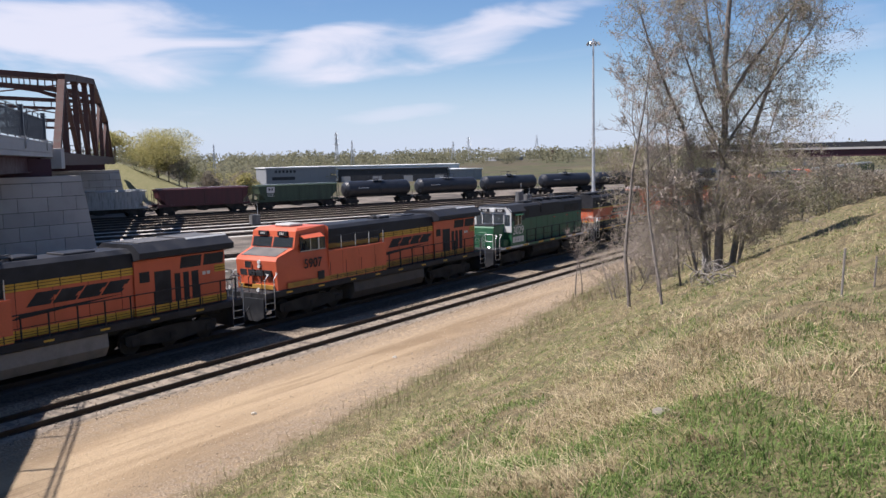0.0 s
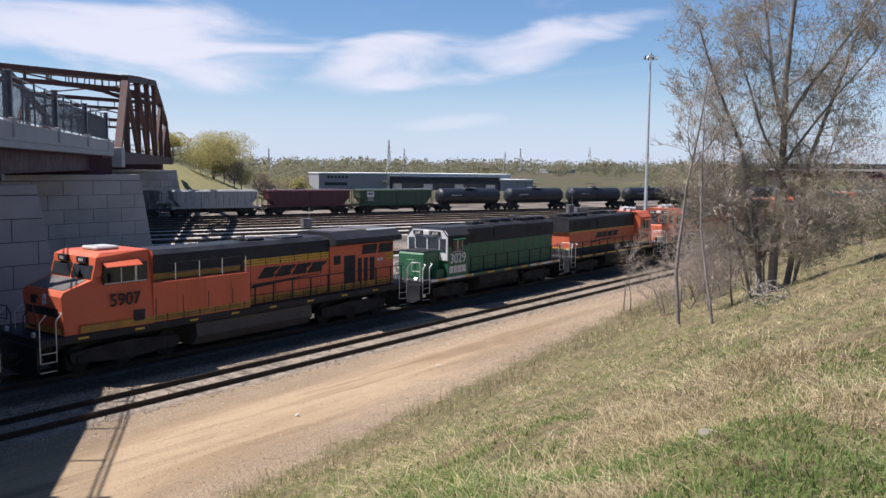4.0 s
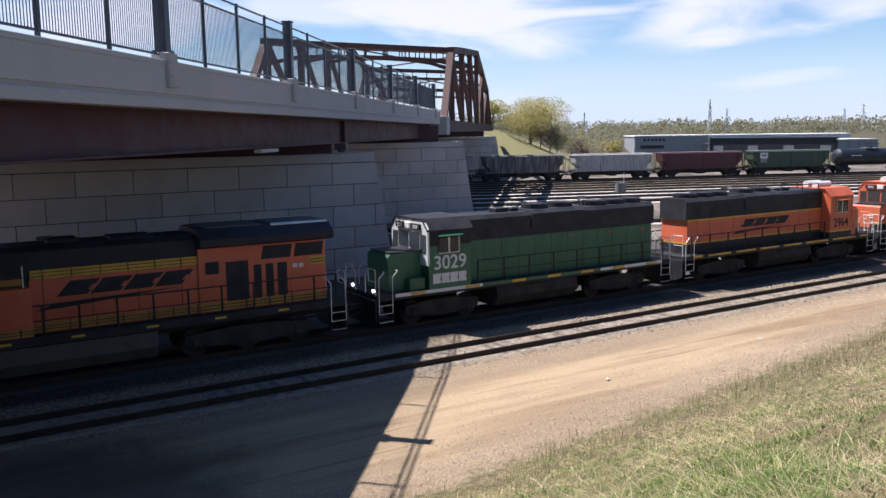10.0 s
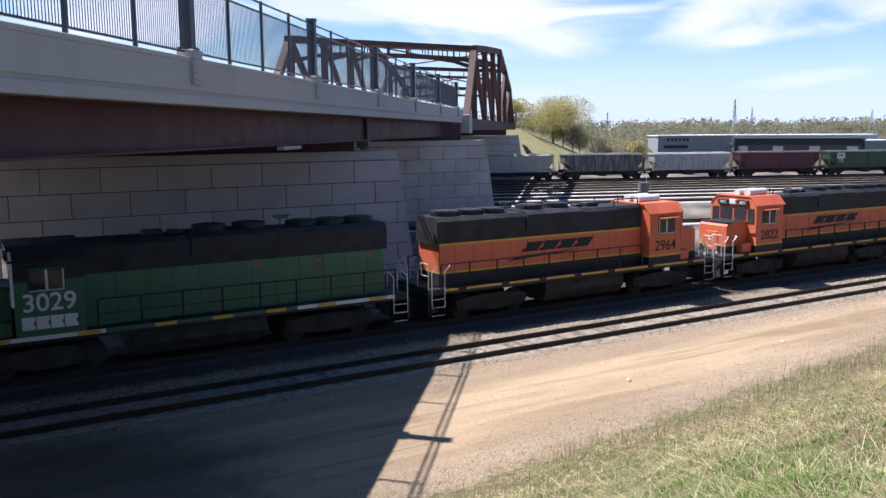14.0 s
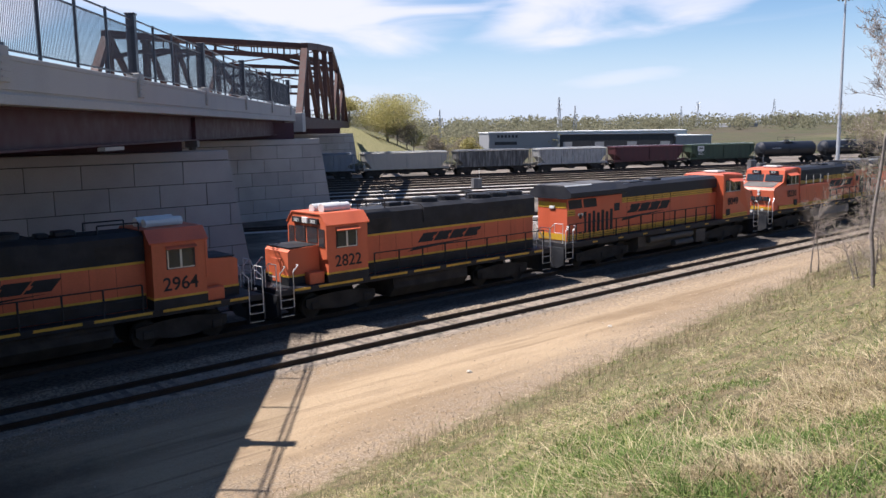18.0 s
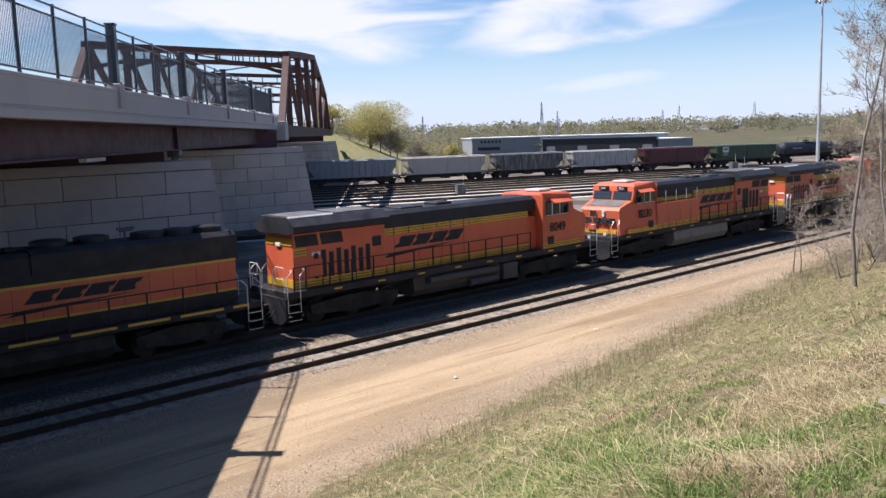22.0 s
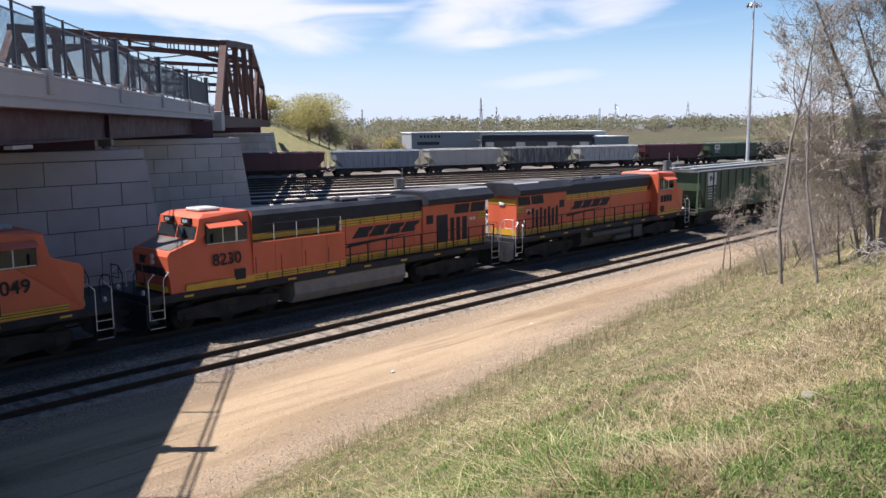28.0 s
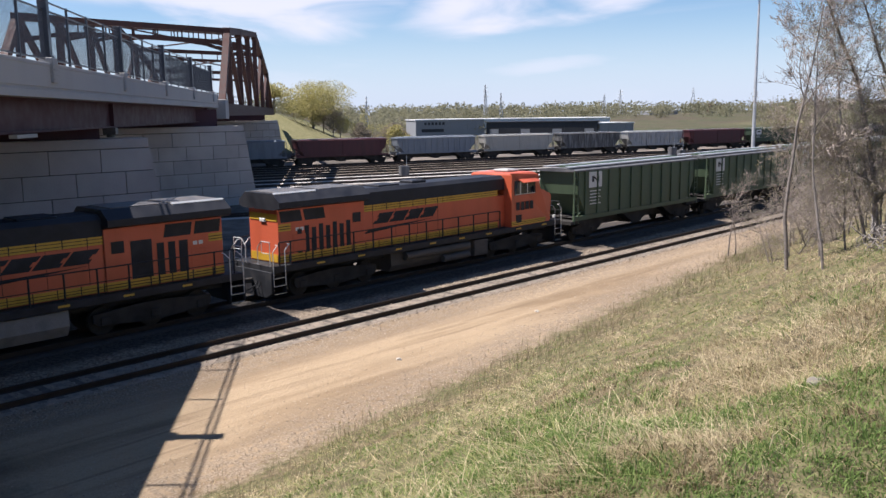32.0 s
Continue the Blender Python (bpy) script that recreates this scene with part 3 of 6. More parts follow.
track("service_track", pose(0, MAIN_Y, 0), -60, 260, "empty railway track with rusty rails on pale ballast", piece_ties=(6, 92), stones=ballast)
track("train_track", pose(0, TRAIN_Y, TRAIN_Z), -120, 420, "main railway track under the moving locomotives", stones=shadedbed)
YARD_TURN, YARD_W = -20.5, 135.7
for k, (off, x0, x1) in enumerate(((0, -30, 330), (-5.2, 0, 300), (-10.2, 0, 280), (-15.2, 0, 260), (-20.2, 0, 250), (-25.4, 0, 230), (-30.8, 0, 215), (-36.5, 0, 195), (-43, 0, 170), (-64, -70, 110))):
    track("yard_track", pose(0, 0, 0, 0, 0, YARD_TURN) @ pose(0, YARD_W + off, 0), x0 - 60, x1 - 60, "yard track of dull rails in dark cinders", ties=off in (-36.5, -43), bed=1.75, stones=paleballast if k > 4 else ballast)


# ---- bridge ----
BRIDGE = pose(0, 0, 0, 0, 0, BR_TURN)
SKEW = -13.6           # the truss ends follow the tracks, so its far side lies further back
POSTS = [11.2 + 12.1 * k for k in range(-1, 7)]


def build_bridge():
    d0, d1 = BR_D, BR_D + BR_W
    br = thing("road_bridge", BRIDGE, "grey concrete road bridge with dark picket fence over the tracks", "bridge", kind="structure")
    P("deck_slab", parapet_c, br, ("b", -40, 88.4, d0 + 0.05, d1 - 0.05, 9.01, 9.36))
    for y0, y1, sg in ((d0, d0 + 0.34, 1), (d1 - 0.34, d1, -1)):
        f = y0 if sg > 0 else y1
        P("parapet", parapet_c, br, ("b", -40, 87.4, y0, y1, 9.36, 10.24, 0.02), ("b", -40, 87.4, y0 - 0.03, y1 + 0.03, 8.97, 9.26, 0.015), ("b", -40, 87.4, y0 - 0.025, y1 + 0.025, 10.15, 10.3, 0.02))
        for s in POSTS:
            o = f - sg * 0.12
            P("pilaster", parapet_c, br, ("b", s - 0.3, s + 0.3, min(o, f + sg * 0.4), max(o, f + sg * 0.4), 9.55, 10.51, 0.02), *[("b", s - 0.24, s + 0.3, min(o - sg * 0.03, f), max(o - sg * 0.03, f), z, z + 0.05) for z in (9.66, 9.84, 10.03, 10.22)])
        c = (y0 + y1) / 2
        for s in POSTS if sg > 0 else POSTS[:-1]:
            P("fence_post", fenceblue, br, ("b", s - 0.17, s + 0.17, c - 0.17, c + 0.17, 10.49, 12.8, 0.015), ("b", s - 0.2, s + 0.2, c - 0.2, c + 0.2, 12.8, 12.88, 0.01), ("b", s - 0.22, s + 0.22, c - 0.22, c + 0.22, 10.49, 10.59))
        pk = bmesh.new()
        one = bmesh.new()
        bx(one, -0.01, 0.01, -0.007, 0.007, 10.45, 12.32)
        one = mesh_of("picket", one, fenceblue)
        last = 85.3 if sg > 0 else 85.3 + SKEW
        s = POSTS[0]
        while s < last:
            if sg > 0 and 9.5 < s < 43:
                ob = new("picket", one)
                ob.parent, ob.location = br, (s, c, 0)
            else:
                bx(pk, s - 0.01, s + 0.01, c - 0.007, c + 0.007, 10.45, 12.32)
            s += 0.115
        part("fence_pickets", pk, fenceblue, br)["kind"] = "stuff"
        for s in POSTS:
            for k in (1, 2, 3):
                q = s + k * 12.1 / 4
                if q < last + 0.7:
                    P("fence_stanchion", fenceblue, br, ("b", q - 0.045, q + 0.045, c - 0.045, c + 0.045, 10.28, 12.72))
        for z in (10.43, 12.3, 12.63):
            P("fence_rail", fenceblue, br, ("b", POSTS[0], last + 1, c - 0.03, c + 0.03, z, z + 0.055))
    for k in range(5):
        y = d0 + 1.35 + k * (BR_W - 2.7) / 4
        prims = [("b", -12, 87.9, y - 0.03, y + 0.03, 7.7, 9.01), ("b", -12, 87.9, y - 0.28, y + 0.28, 7.64, 7.71), ("b", -12, 87.9, y - 0.25, y + 0.25, 8.93, 9)]
        g = P("girder", girderred, br, *prims)
        if k in (0, 4):
            for s in (49.4, 87.6):
                P("stiffener", girderred, br, ("b", s - 0.12, s + 0.12, y - 0.26, y + 0.26, 7.71, 8.93))
    P("underside", girderred, br, ("b", -12, 87.4, d0 + 1.5, d1 - 1.5, 8.88, 8.99))
    for s in (25, 33, 41):
        P("cross_brace", girderred, br, ("b", s, s + 0.25, d0 + 1.4, d1 - 1.4, 8.1, 8.51))
    P("inspection_ledge", parapet_c, br, ("b", 33.7, 36.0, d0 + 0.95, d0 + 1.25, 7.46, 7.6))
    for q in (49.4,):
        P("bearing", steel, br, ("b", q - 0.3, q + 0.3, d0 + 1.0, d0 + 1.7, 7.26, 7.64, 0.03), ("c", (q, d0 + 1.35, 7.11), (q, d0 + 1.35, 7.32), 0.22))


def pier(name, y, x0, x1, zt, zb=-0.5, thick=2.2, course=1.24, blk=2.75, lean=0.168, label=""):
    """A wall of coursed blocks along the tracks, its ends leaning inwards; every block stands proud of the dark joint behind it."""
    pr = thing(name, pose(0, y, 0), label, "bridge pier", kind="structure")
    e = lean * (zt - zb)
    P("core", joint, pr, ("e", [(x0 - e + 0.05, zb), (x1 + e - 0.05, zb), (x1 - 0.05, zt - 0.05), (x0 + 0.05, zt - 0.05)], "y", 0.06, thick - 0.06))
    P("cap", concrete, pr, ("b", x0 - 0.02, x1 + 0.02, 0.0, thick, zt - 0.53, zt, 0.03))
    if zt > 7 and zb < 0:
        P("diaphragm", girderred, pr, ("b", x0 + 1.2, x1 - 2.4, 0.7, 1.5, zt, 8.8))
    z, row, g = zt - 0.55, 0, 0.022
    while z > zb + 0.2:
        zl = max(zb, z - course)
        a, b = x0 - lean * (zt - z), x1 + lean * (zt - z)
        al, bl = x0 - lean * (zt - zl), x1 + lean * (zt - zl)
        cuts = [a] + [c for c in (x0 + (0.5 if row % 2 else 1.9) + blk * k for k in range(-2, 14)) if a + 0.4 < c < b - 0.4] + [b]
        for i, (p, q) in enumerate(zip(cuts, cuts[1:])):
            pl, ql = (al if i == 0 else p), (bl if i == len(cuts) - 2 else q)
            gp, gq = (0 if i == 0 else g), (0 if i == len(cuts) - 2 else g)
            o = random.uniform(0, 0.008)
            P("block", concrete, pr, ("e", [(pl + gp, zl + g), (ql - gq, zl + g), (q - gq, z - g), (p + gp, z - g)], "y", o, thick - o))
        z, row = zl, row + 1
    return pr


def build_truss():
    d0, d1 = BR_D - 0.15, BR_D + BR_W + 0.1
    tr = thing("truss_span", BRIDGE, "rust-brown steel through truss span of the bridge", "bridge", kind="structure")
    pts = [(89.4, 9.24), (97.8, 17.35), (110.2, 18.39), (122.7, 19.33), (135.2, 20.26), (147.7, 18.08), (160.2, 15.58), (170.6, 9.24)]

    def prism(bm, a, b, w, h):
        """A square bar of width w across the bridge and depth h."""
        a, b = Vector(a), Vector(b)
        t = (b - a).normalized()
        c = Vector((0, 1, 0)) if abs(t.y) < 0.7 else Vector((1, 0, 0))
        s = t.cross(c).normalized()
        c = s.cross(t).normalized()
        v = [bm.verts.new(p + s * i * h / 2 + c * j * w / 2) for p in (a, b) for i, j in ((-1, -1), (1, -1), (1, 1), (-1, 1))]
        for q in ((0, 1, 2, 3), (7, 6, 5, 4), (0, 4, 5, 1), (1, 5, 6, 2), (2, 6, 7, 3), (3, 7, 4, 0)):
            bm.faces.new([v[k] for k in q])

    def member(name, a, b, w=0.34, h=0.4, lace=False):
        bm = bmesh.new()
        if not lace:
            prism(bm, a, b, w, h)
        else:                      # two channels with lacing bars on both faces
            a, b = Vector(a), Vector(b)
            t = (b - a).normalized()
            o = t.cross(Vector((0, 1, 0))).normalized() * (h / 2)
            for sg in (-1, 1):
                prism(bm, a + o * sg, b + o * sg, w, 0.16)
            n = max(3, int((b - a).length / 0.8))
            for k in range(n):
                for f in (-1, 1):
                    q = Vector((0, f * w * 0.45, 0))
                    prism(bm, a.lerp(b, k / n) + o * f * (-1) ** k + q, a.lerp(b, (k + 1) / n) - o * f * (-1) ** k + q, 0.03, 0.1)
        part(name, bm, rust, tr)
    for y, sh in ((d0, 0.0), (d1, SKEW)):
        P("bottom_chord", rust, tr, ("b", 88.9 + sh, 172.1 + sh, y - 0.25, y + 0.25, 8.9, 9.5))
        at = lambda p: (p[0] + sh, y, p[1])
        foot = lambda s: (s + sh, y, 9.24)
        for a, b in zip(pts, pts[1:]):
            member("end_post" if a is pts[0] or b is pts[-1] else "top_chord", at(a), at(b), 0.7, 0.75)
        for s, z in pts[1:-1]:
            member("hanger", foot(s), at((s, z)), 0.6, 0.62, lace=True)
        for a, b in zip(pts[1:-1], pts[2:-1]):
            if a[0] < 134:
                member("diagonal", at(a), foot(b[0]), 0.45, 0.5, lace=True)
            else:
                member("diagonal", foot(a[0]), at(b), 0.45, 0.5, lace=True)
        for p in pts[1:-1]:
            q = at(p)
            P("gusset_plate", rust, tr, ("b", q[0] - 0.8, q[0] + 0.8, y - 0.38, y + 0.38, q[2] - 0.75, q[2] + 0.3, 0.05))
    for k, (s, z) in enumerate(pts[1:-1]):      # portal and sway frames, with shallow arched lower edges
        n = 8
        line = lambda i: (s + SKEW * i / n, d0 + (d1 - d0) * i / n)
        arch = lambda i: 1.2 + 1.0 * (2 * i / n - 1) ** 4
        bm = bmesh.new()
        prism(bm, (*line(0), z), (*line(n), z), 0.5, 0.55)
        part("top_strut", bm, rust, tr)
        bm = bmesh.new()
        for i in range(n):
            prism(bm, (*line(i), z - arch(i)), (*line(i + 1), z - arch(i + 1)), 0.3, 0.38)
            if i:
                prism(bm, (*line(i), z - arch(i)), (*line(i), z), 0.12, 0.14)
        part("sway_frame", bm, rust, tr)
    for a, b in zip(pts[1:-1], pts[2:-1]):
        for ya, yb, sa, sb in ((d0, d1, 0, SKEW), (d1, d0, SKEW, 0)):
            bm = bmesh.new()
            cy(bm, (a[0] + sa, ya, a[1]), (b[0] + sb, yb, b[1]), 0.11, 6)
            part("top_brace", bm, rust, tr)
    P("deck", parapet_c, tr, ("b", 88.6, 158.6, d0 + 0.8, d1 - 0.8, 8.72, 9.24))
    for y, sh, o in ((d0, 0, -1), (d1, SKEW, 1)):
        P("fascia", rust, tr, ("b", 90 + sh, 171.6 + sh, min(y + o * 0.27, y + o * 0.42), max(y + o * 0.27, y + o * 0.42), 8.2, 9.4))
    P("end_block", parapet_c, tr, ("b", 87.7, 90.4, d0 - 0.55, d0 + 1.6, 7.89, 9.81, 0.04))
    P("end_block", parapet_c, tr, ("b", 87.7 + SKEW, 90.4 + SKEW, d1 - 1.6, d1 + 0.55, 7.89, 9.81, 0.04))
    for s in (93, 101, 109, 117, 125, 134, 142, 151, 159, 167):
        P("rail_post", fenceblue, tr, ("b", s - 0.05, s + 0.05, d0 + 0.75, d0 + 0.85, 9.24, 10.59))
    for z in (9.97, 10.49):
        P("rail", fenceblue, tr, ("b", 89.5, 171.6, d0 + 0.77, d0 + 0.83, z, z + 0.09))


build_bridge()
pier("wall_pier_near", 44.8, 2.25, 23.4, 7.05, label="tall grey pier of coursed concrete blocks with graffiti low down")
pier("wall_pier_truss", 70.0, 26.0, 46.4, 7.25, label="grey block pier carrying the end of the truss span")
pier("wall_pier_far", 134.0, 76.0, 96.5, 7.2, label="grey block pier at the far end of the truss")
pier("wall_abutment", 13.4, -24.0, -1.8, 7.6, zb=-0.3, lean=0.0, thick=0.4, label="grey block abutment wall in the grass bank")
build_truss()


# ---- rolling stock ----
def bogie(car, x, axles, wheel_r, base, name="bogie"):
    """A bogie: one cast frame a side, and its wheels."""
    half = base / 2
    bm = bmesh.new()
    for s in (-1, 1):
        y0, y1 = (0.98, 1.12) if s > 0 else (-1.12, -0.98)
        ex(bm, [(x - half - 0.45, 0.55), (x - half - 0.3, 0.4), (x - half + 0.3, 0.4), (x - 0.4, 0.28), (x + 0.4, 0.28), (x + half - 0.3, 0.4), (x + half + 0.3, 0.4), (x + half + 0.45, 0.55), (x + half + 0.45, 0.85), (x + 0.5, 1.0), (x - 0.5, 1.0), (x - half - 0.45, 0.85)], "y", y0, y1)
        for k in range(axles):
            ax = x - half + base * k / (axles - 1)
            bx(bm, ax - 0.2, ax + 0.2, y0 - 0.06 if s < 0 else y1, y0 if s < 0 else y1 + 0.06, 0.38, 0.72, 0.03)
    bx(bm, x - 0.35, x + 0.35, -1.0, 1.0, 0.55, 0.95)
    fr = part(name, bm, under, car)
    for k in range(axles):
        ax = x - half + base * k / (axles - 1)
        for s in (-1, 1):
            bm = bmesh.new()
            cy(bm, (ax, s * 0.7, wheel_r), (ax, s * 0.82, wheel_r), wheel_r, 20)
            cy(bm, (ax, s * 0.66, wheel_r), (ax, s * 0.7, wheel_r), wheel_r + 0.025, 20)
            cy(bm, (ax, 0, wheel_r), (ax, s * 0.9, wheel_r), 0.09, 8)
            part("wheel", bm, under, fr)
    return fr


def coupler(car, x, sg):
    P("coupler", under, car, ("b", min(x, x + sg * 0.7), max(x, x + sg * 0.7), -0.1, 0.1, 0.78, 0.98, 0.02), ("b", min(x, x - sg * 0.12), max(x, x + sg * 0.2), -0.16, 0.18, 0.72, 1.02, 0.04))
    for y, dz in ((-0.45, 0.0), (0.4, 0.05), (0.65, 0.1)):
        bm = bmesh.new()
        rod(bm, [(x + sg * 0.75, y, 1.05), (x + sg * 0.5, y, 0.75 - dz), (x + sg * 0.2, y, 0.62 - dz), (x, y, 0.6 - dz)], 0.025)
        part("air_hose", bm, black, car)


def blocks(car, x, y, z, w, h, sg, material, slant=0.9, swoosh=True, count=4):
    """A mark of slanted plain blocks over a long tapering bar, on a side at y."""
    y0, y1 = (y - 0.006, y + 0.004) if sg < 0 else (y - 0.004, y + 0.006)
    bw = w / count
    k = -1 if sg > 0 else 1       # keeps the lean the same as seen from either side

    def slab(bm, a, b, lo, hi):
        ol, oh = h * slant * k * lo, h * slant * k * hi
        ex(bm, [(a + ol, z + h * lo), (b + ol, z + h * lo), (b + oh, z + h * hi), (a + oh, z + h * hi)], "y", y0, y1)
    for i in range(count):
        bm = bmesh.new()
        a, b = x - w / 2 + i * bw, x - w / 2 + (i + 0.92) * bw
        slab(bm, a, b, 0.0, 0.3)
        slab(bm, a, b - (b - a) * 0.12, 0.3, 0.62)
        slab(bm, a, b, 0.62, 1.0)
        part("side_mark", bm, material, car, "slanted plain block mark")
    if swoosh:
        bm = bmesh.new()
        ex(bm, [(x - w * 0.66 * k, z - h * 0.85), (x - w * 0.4 * k, z - h * 0.72), (x + w * 0.5 * k, z - h * 0.16), (x - w * 0.52 * k, z - h * 0.42)], "y", y0, y1)
        part("side_mark_bar", bm, material, car, "long tapering bar")


def numerals(name, text, size, material, parent, m):
    """A painted number; where it cannot be read, four plain bars of its size."""
    if text:
        return lettering(name, text, size, material, parent, m)
    ob = P(name, material, parent, *[("b", (k - 2) * size * 0.62, (k - 2) * size * 0.62 + size * 0.45, 0, size * 0.68, -0.006, 0.006) for k in range(4)])
    ob.matrix_local = m
    return ob


def steps(car, x, y, sg, face, z1=1.5, w=0.62):
    """A corner ladder of thin treads between two side plates, with its two grab rails."""
    y0, y1 = (y, y + 0.25) if sg < 0 else (y - 0.25, y)
    x0, x1 = min(x, x + face * w), max(x, x + face * w)
    P("ladder", black, car, *[("b", x0, x1, y0, y1, z, z + 0.035) for z in (0.38, 0.72, 1.06)], ("b", x0 - 0.03, x0, y0, y1, 0.36, z1), ("b", x1, x1 + 0.03, y0, y1, 0.36, z1))
    P("tread_edge", silver, car, *[("b", x0, x1, y - 0.008 if sg < 0 else y, y if sg < 0 else y + 0.008, z + 0.005, z + 0.03) for z in (0.38, 0.72, 1.06)])
    bm = bmesh.new()
    for q in (x0, x1):
        rod(bm, [(q, y, 0.75), (q, y, z1 + 0.75), (q + face * 0.25, y, z1 + 1.0), (q + face * 0.25, y - sg * 0.15, z1 + 1.0)], 0.022)
    part("grab_rail", bm, silver, car)


def handrail(car, xs, y, z0, material, h=1.0, ends=True):
    for x in xs:
        P("stanchion", material, car, ("c", (x, y, z0), (x, y, z0 + h), 0.038, 6))
    P("handrail", material, car, ("r", 0.028, [(xs[0], y, z0 + h), (xs[-1], y, z0 + h)]), ("r", 0.02, [(xs[0], y, z0 + h * 0.5), (xs[-1], y, z0 + h * 0.5)]))


def end_rails(car, x, sg, z0, material):
    for s in (-1, 1):
        bm = bmesh.new()
        rod(bm, [(x, s * 1.35, z0), (x, s * 1.35, z0 + 1.05), (x, s * 0.75, z0 + 1.05), (x, s * 0.45, z0 + 0.75), (x, s * 0.45, z0)], 0.022)
        rod(bm, [(x, s * 1.35, z0 + 0.55), (x, s * 0.75, z0 + 0.55), (x, s * 0.75, z0 + 1.05)], 0.018)
        part("end_rail", bm, material, car)


def road_locomotive(m, number, label, tank=True, low=None, tankpaint=None):
    """Six-axle locomotive, 22.3 m, wide cab towards its -x end, rails at z = 0."""
    low = low or yellow
    L = thing("locomotive", m, label, "locomotive", "locomotives of the train")
    P("underframe", black, L, ("b", 0.75, 21.55, -1.5, 1.5, 1.3, 1.6, 0.02), ("b", 1.2, 21.1, -0.6, 0.6, 0.95, 1.3))
    P("sill_mark", yellow, L, *[("b", x, x + 0.42, s * 1.5 - 0.006, s * 1.5 + 0.006, 1.42, 1.5) for s in (-1, 1) for x in (2.2, 4.6, 7.2, 9.4, 11.6, 14.0, 16.4, 18.8)])
    for x, sg in ((0.62, -1), (21.68, 1)):
        P("pilot", sheddark, L, ("e", [(-1.45, 1.35), (-1.45, 0.45), (-1.0, 0.22), (1.0, 0.22), (1.45, 0.45), (1.45, 1.35)], "x", min(x, x - sg * 0.12), max(x, x - sg * 0.12)))
        coupler(L, 0.0 if sg < 0 else 22.3, -sg)
        end_rails(L, x - sg * 0.05, sg, 1.6, silver if sg > 0 else black)
        for s in (-1, 1):
            steps(L, 0.72 if sg < 0 else 21.58, s * 1.5, s, -sg)
    bogie(L, 4.5, 3, 0.53, 3.95)
    bogie(L, 17.8, 3, 0.53, 3.95)
    if tank:
        P("fuel_tank", tankpaint or greytank, L, ("e", [(-1.35, 1.25), (-1.4, 0.7), (-1.15, 0.3), (1.15, 0.3), (1.4, 0.7), (1.35, 1.25)], "x", 7.6, 14.4))
    else:
        P("fuel_tank", greytank, L, ("e", [(-1.1, 1.25), (-1.15, 0.6), (-0.95, 0.3), (0.95, 0.3), (1.15, 0.6), (1.1, 1.25)], "x", 7.6, 14.4))
        P("air_reservoir", greytank, L, *[("c", (8.9, s * 1.28, 1.0), (13.6, s * 1.28, 1.0), 0.21, 12) for s in (-1, 1)], *[("c", (8.9, s * 1.3, 0.52), (10.9, s * 1.3, 0.52), 0.19, 12) for s in (-1, 1)], *[("b", 7.4, 8.5, s * 1.22 - 0.2, s * 1.22 + 0.2, 0.35, 1.2, 0.03) for s in (-1, 1)])
    # cab and nose
    bm = bmesh.new()
    prof = [(1.72, 1.6), (1.62, 3.06), (1.74, 3.24), (2.8, 3.6), (2.95, 4.14), (3.0, 4.44), (3.3, 4.6), (5.4, 4.6), (5.45, 4.5), (5.45, 1.6)]
    ys = [(-1.5, 0.0), (-1.42, 0.05), (1.42, 0.05), (1.5, 0.0)]
    ex(bm, prof, "y", -1.5, 1.5)
    for v in bm.verts:      # the nose narrows, the roof edges are rounded
        if v.co.x < 1.9:
            v.co.y *= 0.93
        if v.co.z > 4.55:
            v.co.y *= 0.88
    part("cab", bm, orange, L, "orange wide-nosed cab")
    P("nose_stripe", low, L, ("b", 1.58, 1.74, -1.2, 1.2, 1.66, 1.86), *[("b", 2.3, 5.45, s * 1.5 - 0.012, s * 1.5 + 0.012, 1.64, 1.9) for s in (-1, 1)])
    for s in (-1, 1):
        y = s * 1.5
        P("side_window", glass, L, ("b", 3.32, 4.0, y - 0.012, y + 0.012, 3.42, 4.1), ("b", 4.07, 4.62, y - 0.012, y + 0.012, 3.42, 4.1), ("b", 4.74, 5.14, y - 0.012, y + 0.012, 3.42, 4.1))
        P("window_frame", black, L, ("b", 3.26, 5.2, y - 0.006, y + 0.006, 3.36, 4.16), ("b", 4.0, 4.07, y - 0.02, y + 0.02, 3.38, 4.14))
        P("window_slide", silver, L, ("b", 4.01, 4.06, y - 0.024, y + 0.024, 3.4, 4.12), ("b", 4.63, 4.72, y - 0.024, y + 0.024, 3.4, 4.12), ("b", 3.3, 5.16, y - 0.024, y + 0.024, 3.38, 3.42))
        P("sunshade", orange, L, ("e", [(y, 4.22), (y + s * 0.32, 4.05), (y + s * 0.33, 4.08), (y, 4.26)], "x", 3.25, 4.8))
        P("battery_hatch", black, L, ("b", 4.55, 5.05, y - 0.015, y + 0.015, 1.8, 2.24))
        numerals("cab_number", number, 0.68, black, L, pose(4.2, y * 1.005, 2.5, 90, 0, 0 if s < 0 else 180))
        P("mirror", black, L, ("b", 3.5, 3.56, y, y + s * 0.14, 3.45, 3.8))
    # windscreens lie in the sloping front
    for y0, y1 in ((-1.34, -0.12), (0.12, 1.34)):
        P("windscreen", glass, L, ("e", [(2.805, 3.68), (2.925, 4.1), (2.905, 4.106), (2.785, 3.686)], "y", y0, y1))
        P("screen_frame", black, L, ("e", [(2.805, 3.64), (2.955, 4.14), (2.935, 4.146), (2.782, 3.646)], "y", y0 - 0.06, y1 + 0.06))
